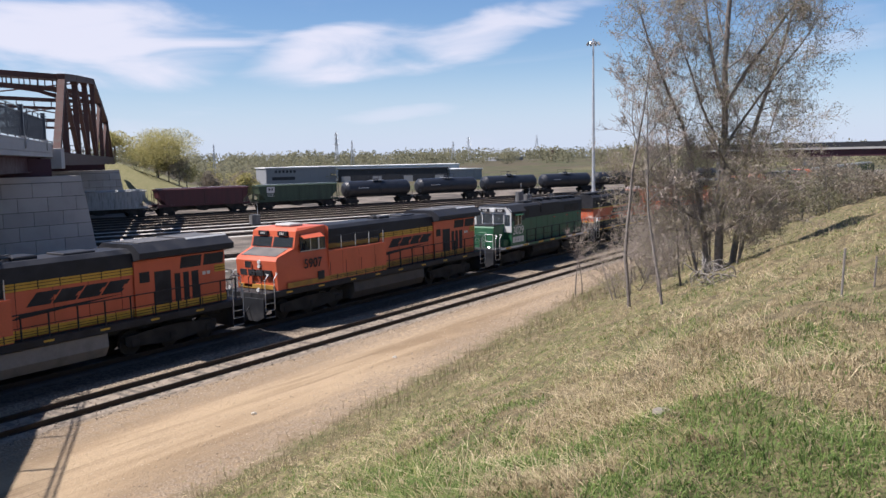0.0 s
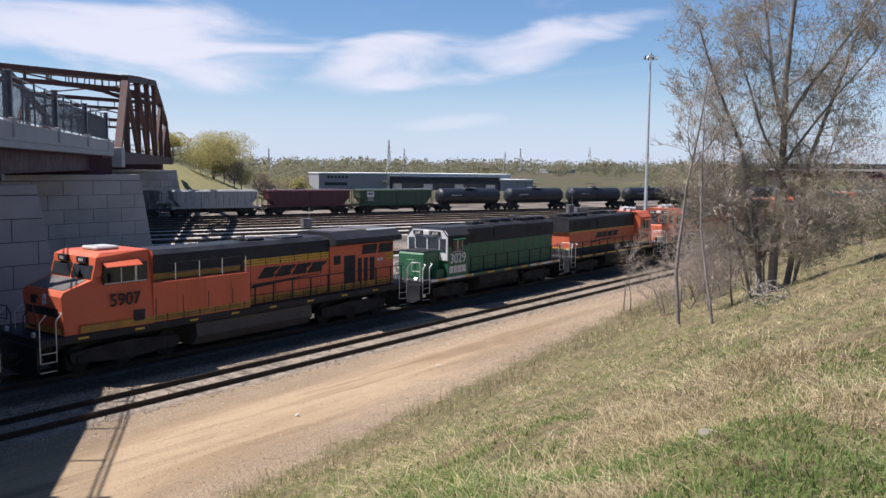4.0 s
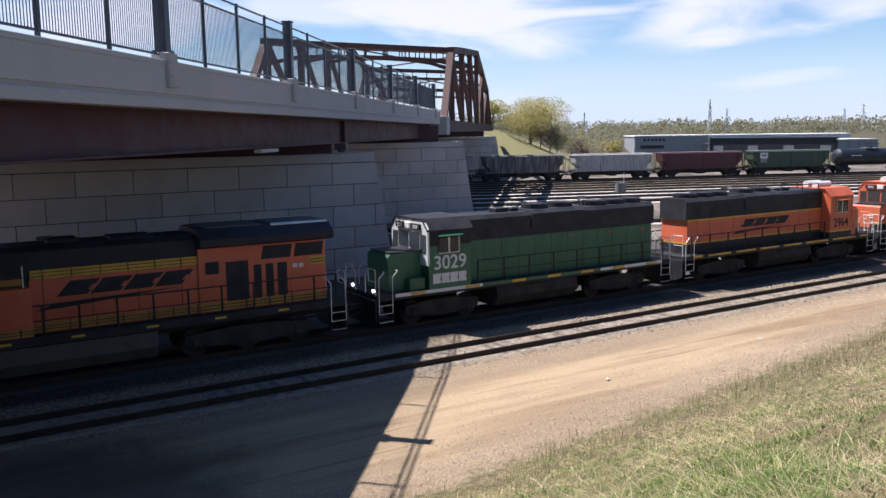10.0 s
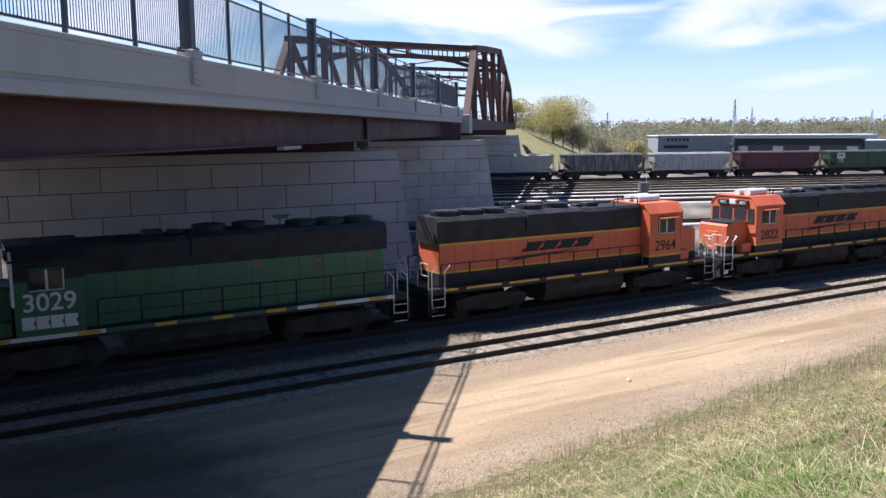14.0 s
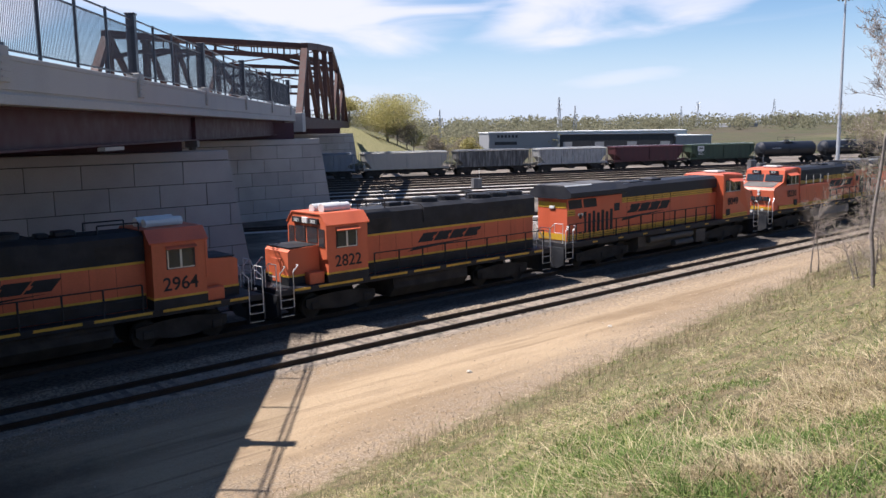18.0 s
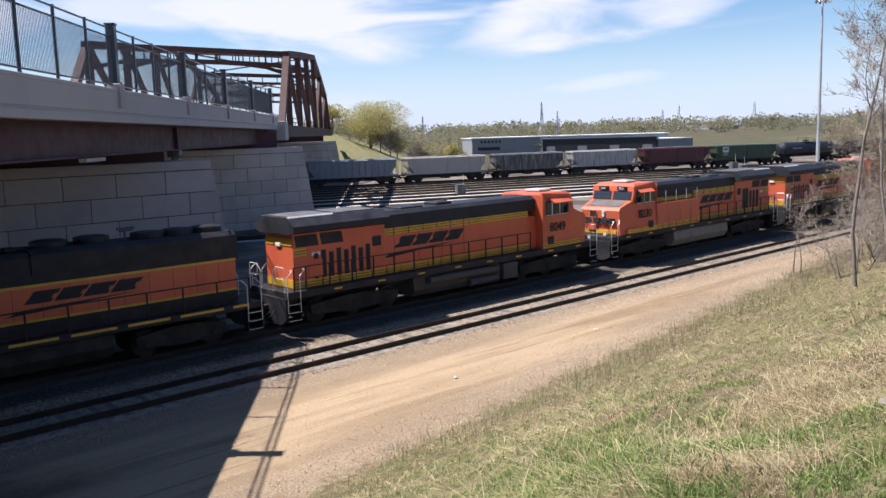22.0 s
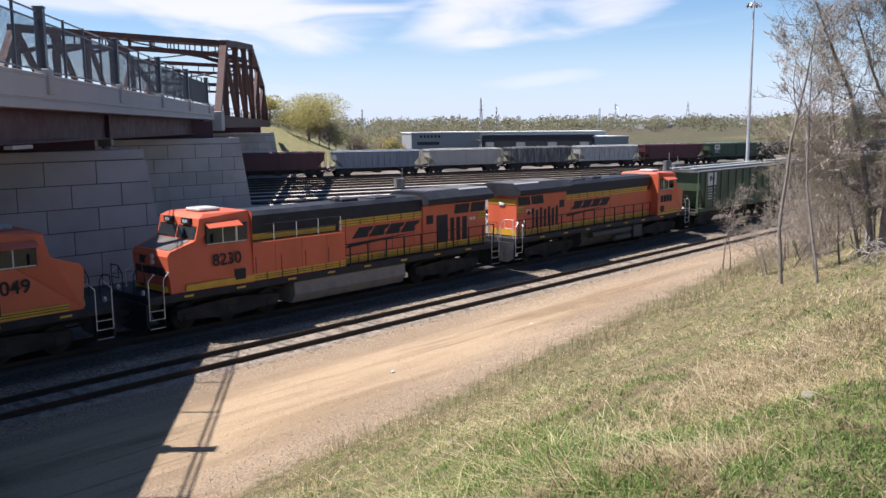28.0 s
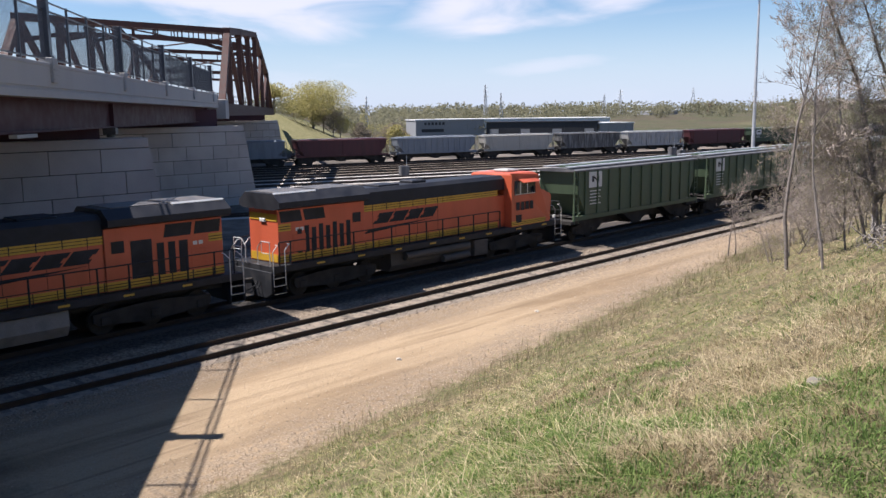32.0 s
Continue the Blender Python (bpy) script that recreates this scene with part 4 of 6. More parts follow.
    for y0, y1 in ((-1.0, -0.35), (0.35, 1.0)):
        P("number_board", black, L, ("b", 2.86, 3.1, y0, y1, 4.2, 4.44, 0.01))
        numerals("board_number", number, 0.17, white, L, pose(2.855, (y0 + y1) / 2, 4.26, 90, 0, -90))
    P("nose_door", orange, L, ("b", 1.58, 1.68, 0.25, 0.85, 1.7, 2.9, 0.02))
    P("nose_lamp", white, L, ("c", (1.56, -0.25, 3.0), (1.68, -0.25, 3.0), 0.1, 12), ("c", (1.56, -0.25, 2.78), (1.68, -0.25, 2.78), 0.1, 12))
    P("nose_window", black, L, ("b", 1.57, 1.63, 0.3, 0.72, 2.68, 3.0))
    bm = bmesh.new()
    for i in range(4):
        a = -1.1 + i * 0.56
        v = [(1.60, a), (1.60, a + 0.42)]
        ex(bm, [(a, 2.3), (a + 0.46, 2.3), (a + 0.5, 2.6), (a + 0.04, 2.6)], "x", 1.565, 1.68)
    part("nose_mark", bm, black, L, "black slanted block mark")
    P("ditch_light", white, L, *[("c", (0.72, y, 1.75), (0.8, y, 1.75), 0.1, 10) for y in (-1.0, 1.0)])
    P("nose_top_mat", steel, L, ("e", [(1.82, 3.27), (2.74, 3.582), (2.74, 3.602), (1.82, 3.29)], "y", -1.22, 1.22), label="grey non-slip plate")
    P("air_conditioner", palecar, L, ("b", 3.6, 4.6, -0.55, 0.55, 4.6, 4.75, 0.05), label="cream roof box")
    # equipment cabinet on the left, hood behind
    P("cabinet", orange, L, ("b", 5.46, 10.5, -1.46, -0.9, 1.6, 3.22, 0.02))
    P("cabinet_stripe", low, L, ("b", 5.46, 10.5, -1.475, -1.45, 1.64, 1.9), ("b", 5.7, 10.3, -1.02, -0.985, 3.26, 3.52))
    P("cabinet_louvers", black, L, *[("b", 2.3 if s > 0 else 5.5, 5.45 if s > 0 else 10.5, s * (1.515 if s > 0 else 1.478) - 0.004, s * (1.515 if s > 0 else 1.478) + 0.004, z, z + 0.025) for s in (-1, 1) for z in (1.71, 1.8)], *[("b", x, x + 0.04, -1.484, -1.474, 1.62, 1.92) for x in (6.1, 6.9, 7.7, 8.5, 9.3, 10.1)])
    P("cabinet_seam", under, L, *[("b", x, x + 0.012, -1.464, -1.458, 1.92, 3.15) for x in (6.6, 8.0, 9.4)])
    P("blower_hood", black, L, ("b", 5.48, 10.5, -0.99, -0.5, 3.2, 4.2, 0.03))
    for x in (6.6, 7.8, 9.0, 10.3):
        P("cabinet_rail_post", silver, L, ("c", (x, -1.4, 3.15), (x, -1.4, 3.95), 0.022, 6))
    P("cabinet_rail", black, L, ("r", 0.02, [(6.2, -1.4, 3.95), (10.4, -1.4, 3.95)]), ("r", 0.02, [(6.2, -1.4, 3.55), (10.4, -1.4, 3.55)]))
    P("hood", orange, L, ("b", 5.46, 16.0, -0.88, 1.0, 1.6, 3.4, 0.02), ("b", 10.5, 16.0, -1.0, 0.0, 1.6, 3.4, 0.02))
    P("hood_roof", roofblack, L, ("e", [(-1.0, 3.7), (-0.98, 4.3), (-0.75, 4.48), (0.75, 4.48), (0.98, 4.3), (1.0, 3.7)], "x", 5.48, 16.0))
    P("upper_stripe", yellow, L, ("b", 10.55, 16.0, -1.008, 1.008, 3.4, 3.7), ("b", 6.1, 10.5, 0.9, 1.012, 3.4, 3.7))
    P("stripe_louver", black, L, *[("b", 10.55 if s < 0 else 6.1, 16.0, s * 1.012 - 0.006, s * 1.012 + 0.006, z, z + 0.022) for s in (-1, 1) for z in (3.48, 3.6)], *[("b", x, x + 0.03, s * 1.014 - 0.008, s * 1.014 + 0.008, 3.38, 3.72) for s in (-1, 1) for x in (10.9, 11.8, 12.7, 13.6, 14.5, 15.4)])
    P("lower_stripe", low, L, ("b", 10.55, 20.9, -1.02, 1.02, 1.64, 1.95), ("b", 6.1, 10.5, 0.9, 1.02, 1.64, 1.95))
    P("lower_louvers", black, L, *[("b", 10.55 if s < 0 else 6.1, 20.9, s * 1.024 - 0.006, s * 1.024 + 0.006, z, z + 0.02) for s in (-1, 1) for z in (1.72, 1.82)], *[("b", x, x + 0.03, s * 1.026 - 0.008, s * 1.026 + 0.008, 1.62, 1.97) for s in (-1, 1) for x in np.arange(10.8, 20.8, 0.85)])
    P("door_seam", under, L, *[("b", x, x + 0.02, s * 1.003 - 0.004, s * 1.003 + 0.004, 1.97, 3.4) for s in (-1, 1) for x in (10.9, 12.4, 13.9, 15.4)])
    for s in (-1, 1):
        blocks(L, 13.4, s * 1.005, 2.76, 4.2, 0.5, s, black)
    # radiator end
    P("radiator_body", orange, L, ("b", 16.0, 20.95, -1.08, 1.08, 1.6, 3.95, 0.02))
    P("grille", black, L, *[("e", [(18.35, 3.38), (19.5, 3.38), (19.6, 3.88), (18.45, 3.88)], "y", s * 1.08 - 0.012, s * 1.08 + 0.012) for s in (-1, 1)], *[("e", [(19.65, 3.38), (20.8, 3.38), (20.88, 3.88), (19.75, 3.88)], "y", s * 1.08 - 0.012, s * 1.08 + 0.012) for s in (-1, 1)])
    for s in (-1, 1):
        doors = ((17.0, 0.85, 3.4), (18.05, 0.3, 3.2), (18.52, 0.3, 3.2), (18.98, 0.38, 3.2)) if s < 0 else tuple((16.9 + 0.4 * k, 0.24, 3.15 - 0.12 * (k % 2)) for k in range(8))
        for x, wd, tp in doors:
            P("louver_door", black, L, ("b", x, x + wd, s * 1.08 - 0.014, s * 1.08 + 0.014, 1.95, tp))
        P("vent_window", black, L, ("b", 16.25, 16.75, s * 1.08 - 0.012, s * 1.08 + 0.012, 3.0, 3.45))
    P("lower_stripe", low, L, *[("b", 16.0, 20.95, s * 1.084 - 0.006, s * 1.084 + 0.006, 1.64, 1.95) for s in (-1, 1)])
    P("lower_louvers", black, L, *[("b", 16.0, 20.95, s * 1.09 - 0.006, s * 1.09 + 0.006, z, z + 0.03) for s in (-1, 1) for z in (1.72, 1.83)], *[("b", x, x + 0.05, s * 1.09 - 0.008, s * 1.09 + 0.008, 1.62, 1.97) for s in (-1, 1) for x in (16.8, 17.7, 18.6, 19.5, 20.4)])
    for s in (-1, 1):
        P("corner_panel", yellow, L, ("b", 20.3, 20.93, s * 1.086 - 0.006, s * 1.086 + 0.006, 3.0, 3.32))
        P("corner_louvers", black, L, *[("b", 20.3, 20.93, s * 1.092 - 0.006, s * 1.092 + 0.006, z, z + 0.03) for z in (3.08, 3.19)])
        P("warning_plate", white, L, ("b", 19.6, 19.78, s * 1.086 - 0.006, s * 1.086 + 0.006, 2.95, 3.1))
        P("warning_plate", white, L, ("b", 19.85, 20.03, s * 1.086 - 0.006, s * 1.086 + 0.006, 2.95, 3.1))
        P("access_panel", orange, L, ("b", 19.5, 20.2, s * 1.09 - 0.012, s * 1.09 + 0.012, 2.05, 2.8, 0.01))
    P("radiator_wing", roofblack, L, ("e", [(-1.08, 3.95), (-1.5, 4.05), (-1.5, 4.3), (-1.0, 4.66), (1.0, 4.66), (1.5, 4.3), (1.5, 4.05), (1.08, 3.95)], "x", 16.0, 21.15))
    P("radiator_screen", steel, L, *[("b", x, x + 2.1, -0.92, 0.92, 4.655, 4.69) for x in (16.4, 18.85)])
    P("wing_edge", silver, L, *[("e", [(s * 0.98, 4.66), (s * 1.06, 4.6), (s * 1.06, 4.64), (s * 0.98, 4.7)], "x", 18.8, 21.1) for s in (-1, 1)])
    P("end_stripe", yellow, L, ("b", 20.94, 20.975, -1.0, 1.0, 3.45, 3.75), ("b", 20.94, 20.975, -1.0, 1.0, 1.66, 2.0))
    P("rear_lamp", white, L, ("b", 20.95, 21.02, -0.2, 0.2, 3.38, 3.54, 0.02), label="rear number board and lamps")
    P("exhaust_housing", roofblack, L, ("b", 11.2, 12.2, -0.5, 0.5, 4.45, 4.62, 0.04), ("b", 13.2, 14.6, -0.6, 0.6, 4.45, 4.56, 0.03))
    P("roof_plate", steel, L, ("b", 6.3, 10.3, -0.75, 0.75, 4.44, 4.475), ("b", 14.8, 15.9, -0.65, 0.65, 4.44, 4.47), label="dusty grey roof plates")
    P("horn", steel, L, ("r", 0.05, [(10.9, -0.2, 4.6), (11.3, -0.2, 4.62)]), ("r", 0.04, [(10.95, 0.0, 4.66), (11.4, 0.0, 4.68)]))
    handrail(L, [5.6, 6.9, 8.2, 9.5, 10.8, 11.9, 13.1, 14.3, 15.5, 16.7, 17.9, 19.1, 20.3, 21.2], -1.43, 1.6, black)
    handrail(L, [6.4, 7.4, 8.6, 9.8, 11.0, 12.2, 13.4, 14.6, 15.8, 17.0, 18.2, 19.4, 20.6, 21.2], 1.43, 1.6, black)
    return L


def yard_locomotive(m, number, label, hood, cabside, front, top, stripe, dark_band, bundle=False, mark=None):
    """Four-axle locomotive, 18.03 m, narrow low nose towards -x, rails at z = 0."""
    L = thing("locomotive", m, label, "locomotive", "locomotives of the train")
    P("underframe", black, L, ("b", 0.75, 17.3, -1.5, 1.5, 1.25, 1.5, 0.02))
    if dark_band:
        P("sill_stripe", stripe, L, *[("b", 1.4, 16.7, s * 1.503 - 0.006, s * 1.503 + 0.006, 1.38, 1.48) for s in (-1, 1)])
    else:       # pale reflective sill at both ends, green along the middle
        for a, b, paint in ((1.5, 5.8, stripe), (5.8, 12.6, hood), (12.6, 16.7, stripe)):
            for s in (-1, 1):
                P("sill_stripe", paint, L, ("b", a, b, s * 1.503 - 0.006, s * 1.503 + 0.006, 1.36, 1.5))
    P("sill_plate", yellow if not dark_band else black, L, *[("b", x, x + (0.75 if not dark_band else 0.4), s * 1.513 - 0.004, s * 1.513 + 0.004, 1.37, 1.49) for s in (-1, 1) for x in (2.2, 4.9, 7.4, 9.4, 11.4, 13.4, 15.6)])
    for x, sg in ((0.62, -1), (17.41, 1)):
        P("pilot", sheddark, L, ("e", [(-1.4, 1.3), (-1.4, 0.45), (-0.9, 0.22), (0.9, 0.22), (1.4, 0.45), (1.4, 1.3)], "x", min(x, x - sg * 0.1), max(x, x - sg * 0.1)))
        coupler(L, 0.0 if sg < 0 else 18.03, -sg)
        end_rails(L, x - sg * 0.05, sg, 1.5, silver)
        for s in (-1, 1):
            steps(L, 0.75 if sg < 0 else 17.28, s * 1.5, s, -sg, 1.45)
    bogie(L, 4.0, 2, 0.51, 2.74)
    bogie(L, 14.05, 2, 0.51, 2.74)
    P("fuel_tank", under, L, ("e", [(-1.3, 1.2), (-1.38, 0.75), (-1.05, 0.32), (1.05, 0.32), (1.38, 0.75), (1.3, 1.2)], "x", 6.7, 11.3))
    P("air_tank", under, L, *[("c", (6.8, s * 1.2, 1.1), (9.5, s * 1.2, 1.1), 0.17, 10) for s in (-1, 1)])
    # nose, cab, hood
    P("nose", cabside, L, ("e", [(1.5, 1.5), (1.5, 2.92), (1.62, 3.02), (3.05, 3.1), (3.05, 1.5)], "y", -0.92, 0.92))
    P("nose_cap", top if top is not roofblack else roofblack, L, ("b", 1.6, 3.04, -0.88, 0.88, 3.06, 3.105))
    P("nose_door", cabside, L, ("b", 1.47, 1.52, -0.35, 0.35, 1.6, 2.6, 0.015))
    P("side_box", cabside, L, *[("b", 2.3, 3.05, min(s * 0.9, s * 1.3), max(s * 0.9, s * 1.3), 1.5, 2.0, 0.03) for s in (-1, 1)])
    P("cab", cabside, L, ("e", [(-1.5, 1.5), (-1.5, 4.0), (-1.1, 4.4), (1.1, 4.4), (1.5, 4.0), (1.5, 1.5)], "x", 3.12, 5.2), label="cab with painted road number")
    P("cab_front", front, L, ("e", [(-1.52, 2.5), (-1.52, 4.02), (-1.12, 4.42), (1.12, 4.42), (1.52, 4.02), (1.52, 2.5)], "x", 3.04, 3.13))
    P("cab_roof", cabside if dark_band else top, L, ("e", [(-1.56, 3.96), (-1.12, 4.43), (1.12, 4.43), (1.56, 3.96), (1.54, 3.92), (1.1, 4.38), (-1.1, 4.38), (-1.54, 3.92)], "x", 3.0, 5.3))
    for s in (-1, 1):
        P("side_window", glass, L, ("b", 3.62, 4.06, s * 1.5 - 0.018, s * 1.5 + 0.018, 3.0, 3.62), ("b", 4.14, 4.58, s * 1.5 - 0.018, s * 1.5 + 0.018, 3.0, 3.62))
        P("window_frame", black, L, ("b", 3.54, 4.66, s * 1.5 - 0.009, s * 1.5 + 0.009, 2.94, 3.68))
        P("window_slide", silver, L, ("b", 4.06, 4.14, s * 1.5 - 0.024, s * 1.5 + 0.024, 2.97, 3.65), ("b", 3.58, 4.62, s * 1.5 - 0.024, s * 1.5 + 0.024, 2.96, 3.0), ("b", 4.58, 4.62, s * 1.5 - 0.024, s * 1.5 + 0.024, 2.97, 3.65))
        P("window_awning", cabside, L, ("e", [(s * 1.5, 3.78), (s * 1.72, 3.7), (s * 1.72, 3.73), (s * 1.5, 3.81)], "x", 3.5, 4.7))
        P("front_window", glass, L, ("b", 3.015, 3.05, min(s * 0.96, s * 1.4), max(s * 0.96, s * 1.4), 3.0, 3.78))
        numerals("cab_number", number, 0.7 if dark_band else 0.82, white if not dark_band else black, L, pose(4.15, s * 1.51, 2.32 if not dark_band else 2.16, 90, 0, 0 if s < 0 else 180))
        if not dark_band:
            blocks(L, 4.15, s * 1.505, 1.72, 1.7, 0.42, s, white, slant=0.0, swoosh=False)
            P("cab_upper_band", top, L, ("b", 3.13, 5.21, min(s * 1.49, s * 1.505), max(s * 1.49, s * 1.505), 3.3, 3.98))
        P("rear_light", redmark, L, *[("b", x, x + 0.25, s * 0.905 - 0.004, s * 0.905 + 0.006, 3.05, 3.12) for x in (11.2, 13.6, 15.8)]) if not dark_band else None
    P("windscreen", glass, L, ("b", 3.01, 3.05, -0.86, -0.07, 3.16, 3.83), ("b", 3.01, 3.05, 0.07, 0.86, 3.16, 3.83))
    P("number_board", black, L, ("b", 2.95, 3.06, -1.0, -0.3, 3.96, 4.2), ("b", 2.95, 3.06, 0.3, 1.0, 3.96, 4.2))
    for y in (-0.65, 0.65):
        numerals("board_number", number, 0.2, white, L, pose(2.945, y, 4.0, 90, 0, -90))
    P("headlight", white, L, ("b", 2.94, 3.05, -0.22, 0.22, 3.96, 4.22, 0.02))
    P("lamp", litlamp if not dark_band else white, L, ("c", (0.74, 0.95, 1.62), (0.82, 0.95, 1.62), 0.06, 10), ("c", (0.74, -0.95, 1.62), (0.82, -0.95, 1.62), 0.06, 10))
    split = 3.25 if dark_band else 3.3
    P("long_hood", hood, L, ("b", 5.22, 16.55, -0.9, 0.9, 1.5, split, 0.015))
    P("hood_top", top, L, ("e", [(-0.905, split), (-0.905, 4.2), (-0.72, 4.37), (0.72, 4.37), (0.905, 4.2), (0.905, split)], "x", 5.22, 16.68))
    if dark_band:
        P("hood_stripe", yellow, L, ("b", 5.25, 16.56, -0.915, 0.915, split - 0.06, split + 0.03), ("b", 5.25, 16.56, -0.912, 0.912, 2.0, 2.08))
        P("lower_band", black, L, ("b", 5.25, 16.56, -0.91, 0.91, 1.52, 2.0))
        P("cab_lower_band", black, L, ("b", 3.1, 5.22, -1.506, 1.506, 1.5, 1.86), ("b", 1.49, 3.1, -0.926, 0.926, 1.5, 1.86))
        P("cab_band", yellow, L, ("b", 3.1, 5.22, -1.508, 1.508, 1.86, 1.94))
        P("nose_band", yellow, L, ("b", 1.48, 3.06, -0.93, 0.93, 1.86, 1.94))
        for s in (-1, 1):
            blocks(L, 10.5, s * 0.908, 2.62, 3.9, 0.42, s, mark or black)
    P("hood_seam", under, L, *[("b", x, x + 0.012, s * 0.902 - 0.004, s * 0.903 + 0.004, 1.55, split) for s in (-1, 1) for x in np.arange(6.3, 16.4, 0.95)])
    P("intake_grille", under, L, *[("b", 5.6, 7.0, s * 0.908 - 0.008, s * 0.908 + 0.008, 3.4, 3.95) for s in (-1, 1)], *[("b", 13.2, 16.0, s * 0.908 - 0.008, s * 0.908 + 0.008, 3.45, 3.95) for s in (-1, 1)], *[("b", 9.2, 11.8, s * 0.93 - 0.02, s * 0.93 + 0.02, 3.6, 3.9) for s in (-1, 1)])
    P("brake_blister", top, L, ("e", [(-0.98, 3.6), (-0.98, 4.27), (-0.72, 4.43), (0.72, 4.43), (0.98, 4.27), (0.98, 3.6)], "x", 8.9, 12.1))
    for x in (9.8, 11.3, 13.4, 14.6, 15.8):
        bm = bmesh.new()
        z = 4.42 if x < 12.5 else 4.37
        cy(bm, (x, 0, z), (x, 0, z + 0.2), 0.62, 20)
        cy(bm, (x, 0, z + 0.2), (x, 0, z + 0.23), 0.5, 20)
        part("roof_fan", bm, top if top is not roofblack else roofblack, L)
    P("exhaust_housing", roofblack, L, ("b", 7.4, 8.1, -0.3, 0.3, 4.37, 4.56, 0.03), ("b", 8.3, 8.7, -0.25, 0.25, 4.37, 4.52, 0.03))
    P("horn", steel, L, ("r", 0.05, [(12.3, -0.15, 4.72), (12.8, -0.15, 4.74)]), ("r", 0.05, [(12.3, 0.1, 4.77), (12.95, 0.1, 4.79)]), ("r", 0.04, [(12.55, 0, 4.35), (12.55, 0, 4.75)]))
    if bundle:
        P("air_conditioner", white, L, ("c", (3.5, -0.5, 4.58), (5.0, -0.35, 4.58), 0.2, 12), ("c", (3.4, 0.1, 4.56), (4.9, 0.2, 4.56), 0.19, 12), label="white roll-shaped roof unit")
        P("roof_rack", black, L, ("r", 0.03, [(5.3, -0.7, 4.2), (5.3, -0.7, 4.68), (6.8, -0.7, 4.68), (6.8, -0.7, 4.2)]), ("r", 0.03, [(5.3, 0.7, 4.2), (5.3, 0.7, 4.68), (6.8, 0.7, 4.68), (6.8, 0.7, 4.2)]))
    P("rear_lamp", white, L, ("b", 16.55, 16.66, -0.25, 0.25, 3.6, 3.85, 0.02), ("b", 16.55, 16.62, -0.85, -0.4, 3.62, 3.85), ("b", 16.55, 16.62, 0.4, 0.85, 3.62, 3.85), label="rear lamps and number boards")
    rails = black if not dark_band else black
    for s in (-1, 1):
        handrail(L, [5.6, 7.0, 8.4, 9.8, 11.2, 12.6, 14.0, 15.4, 16.8], s * 1.43, 1.5, rails)
    return L


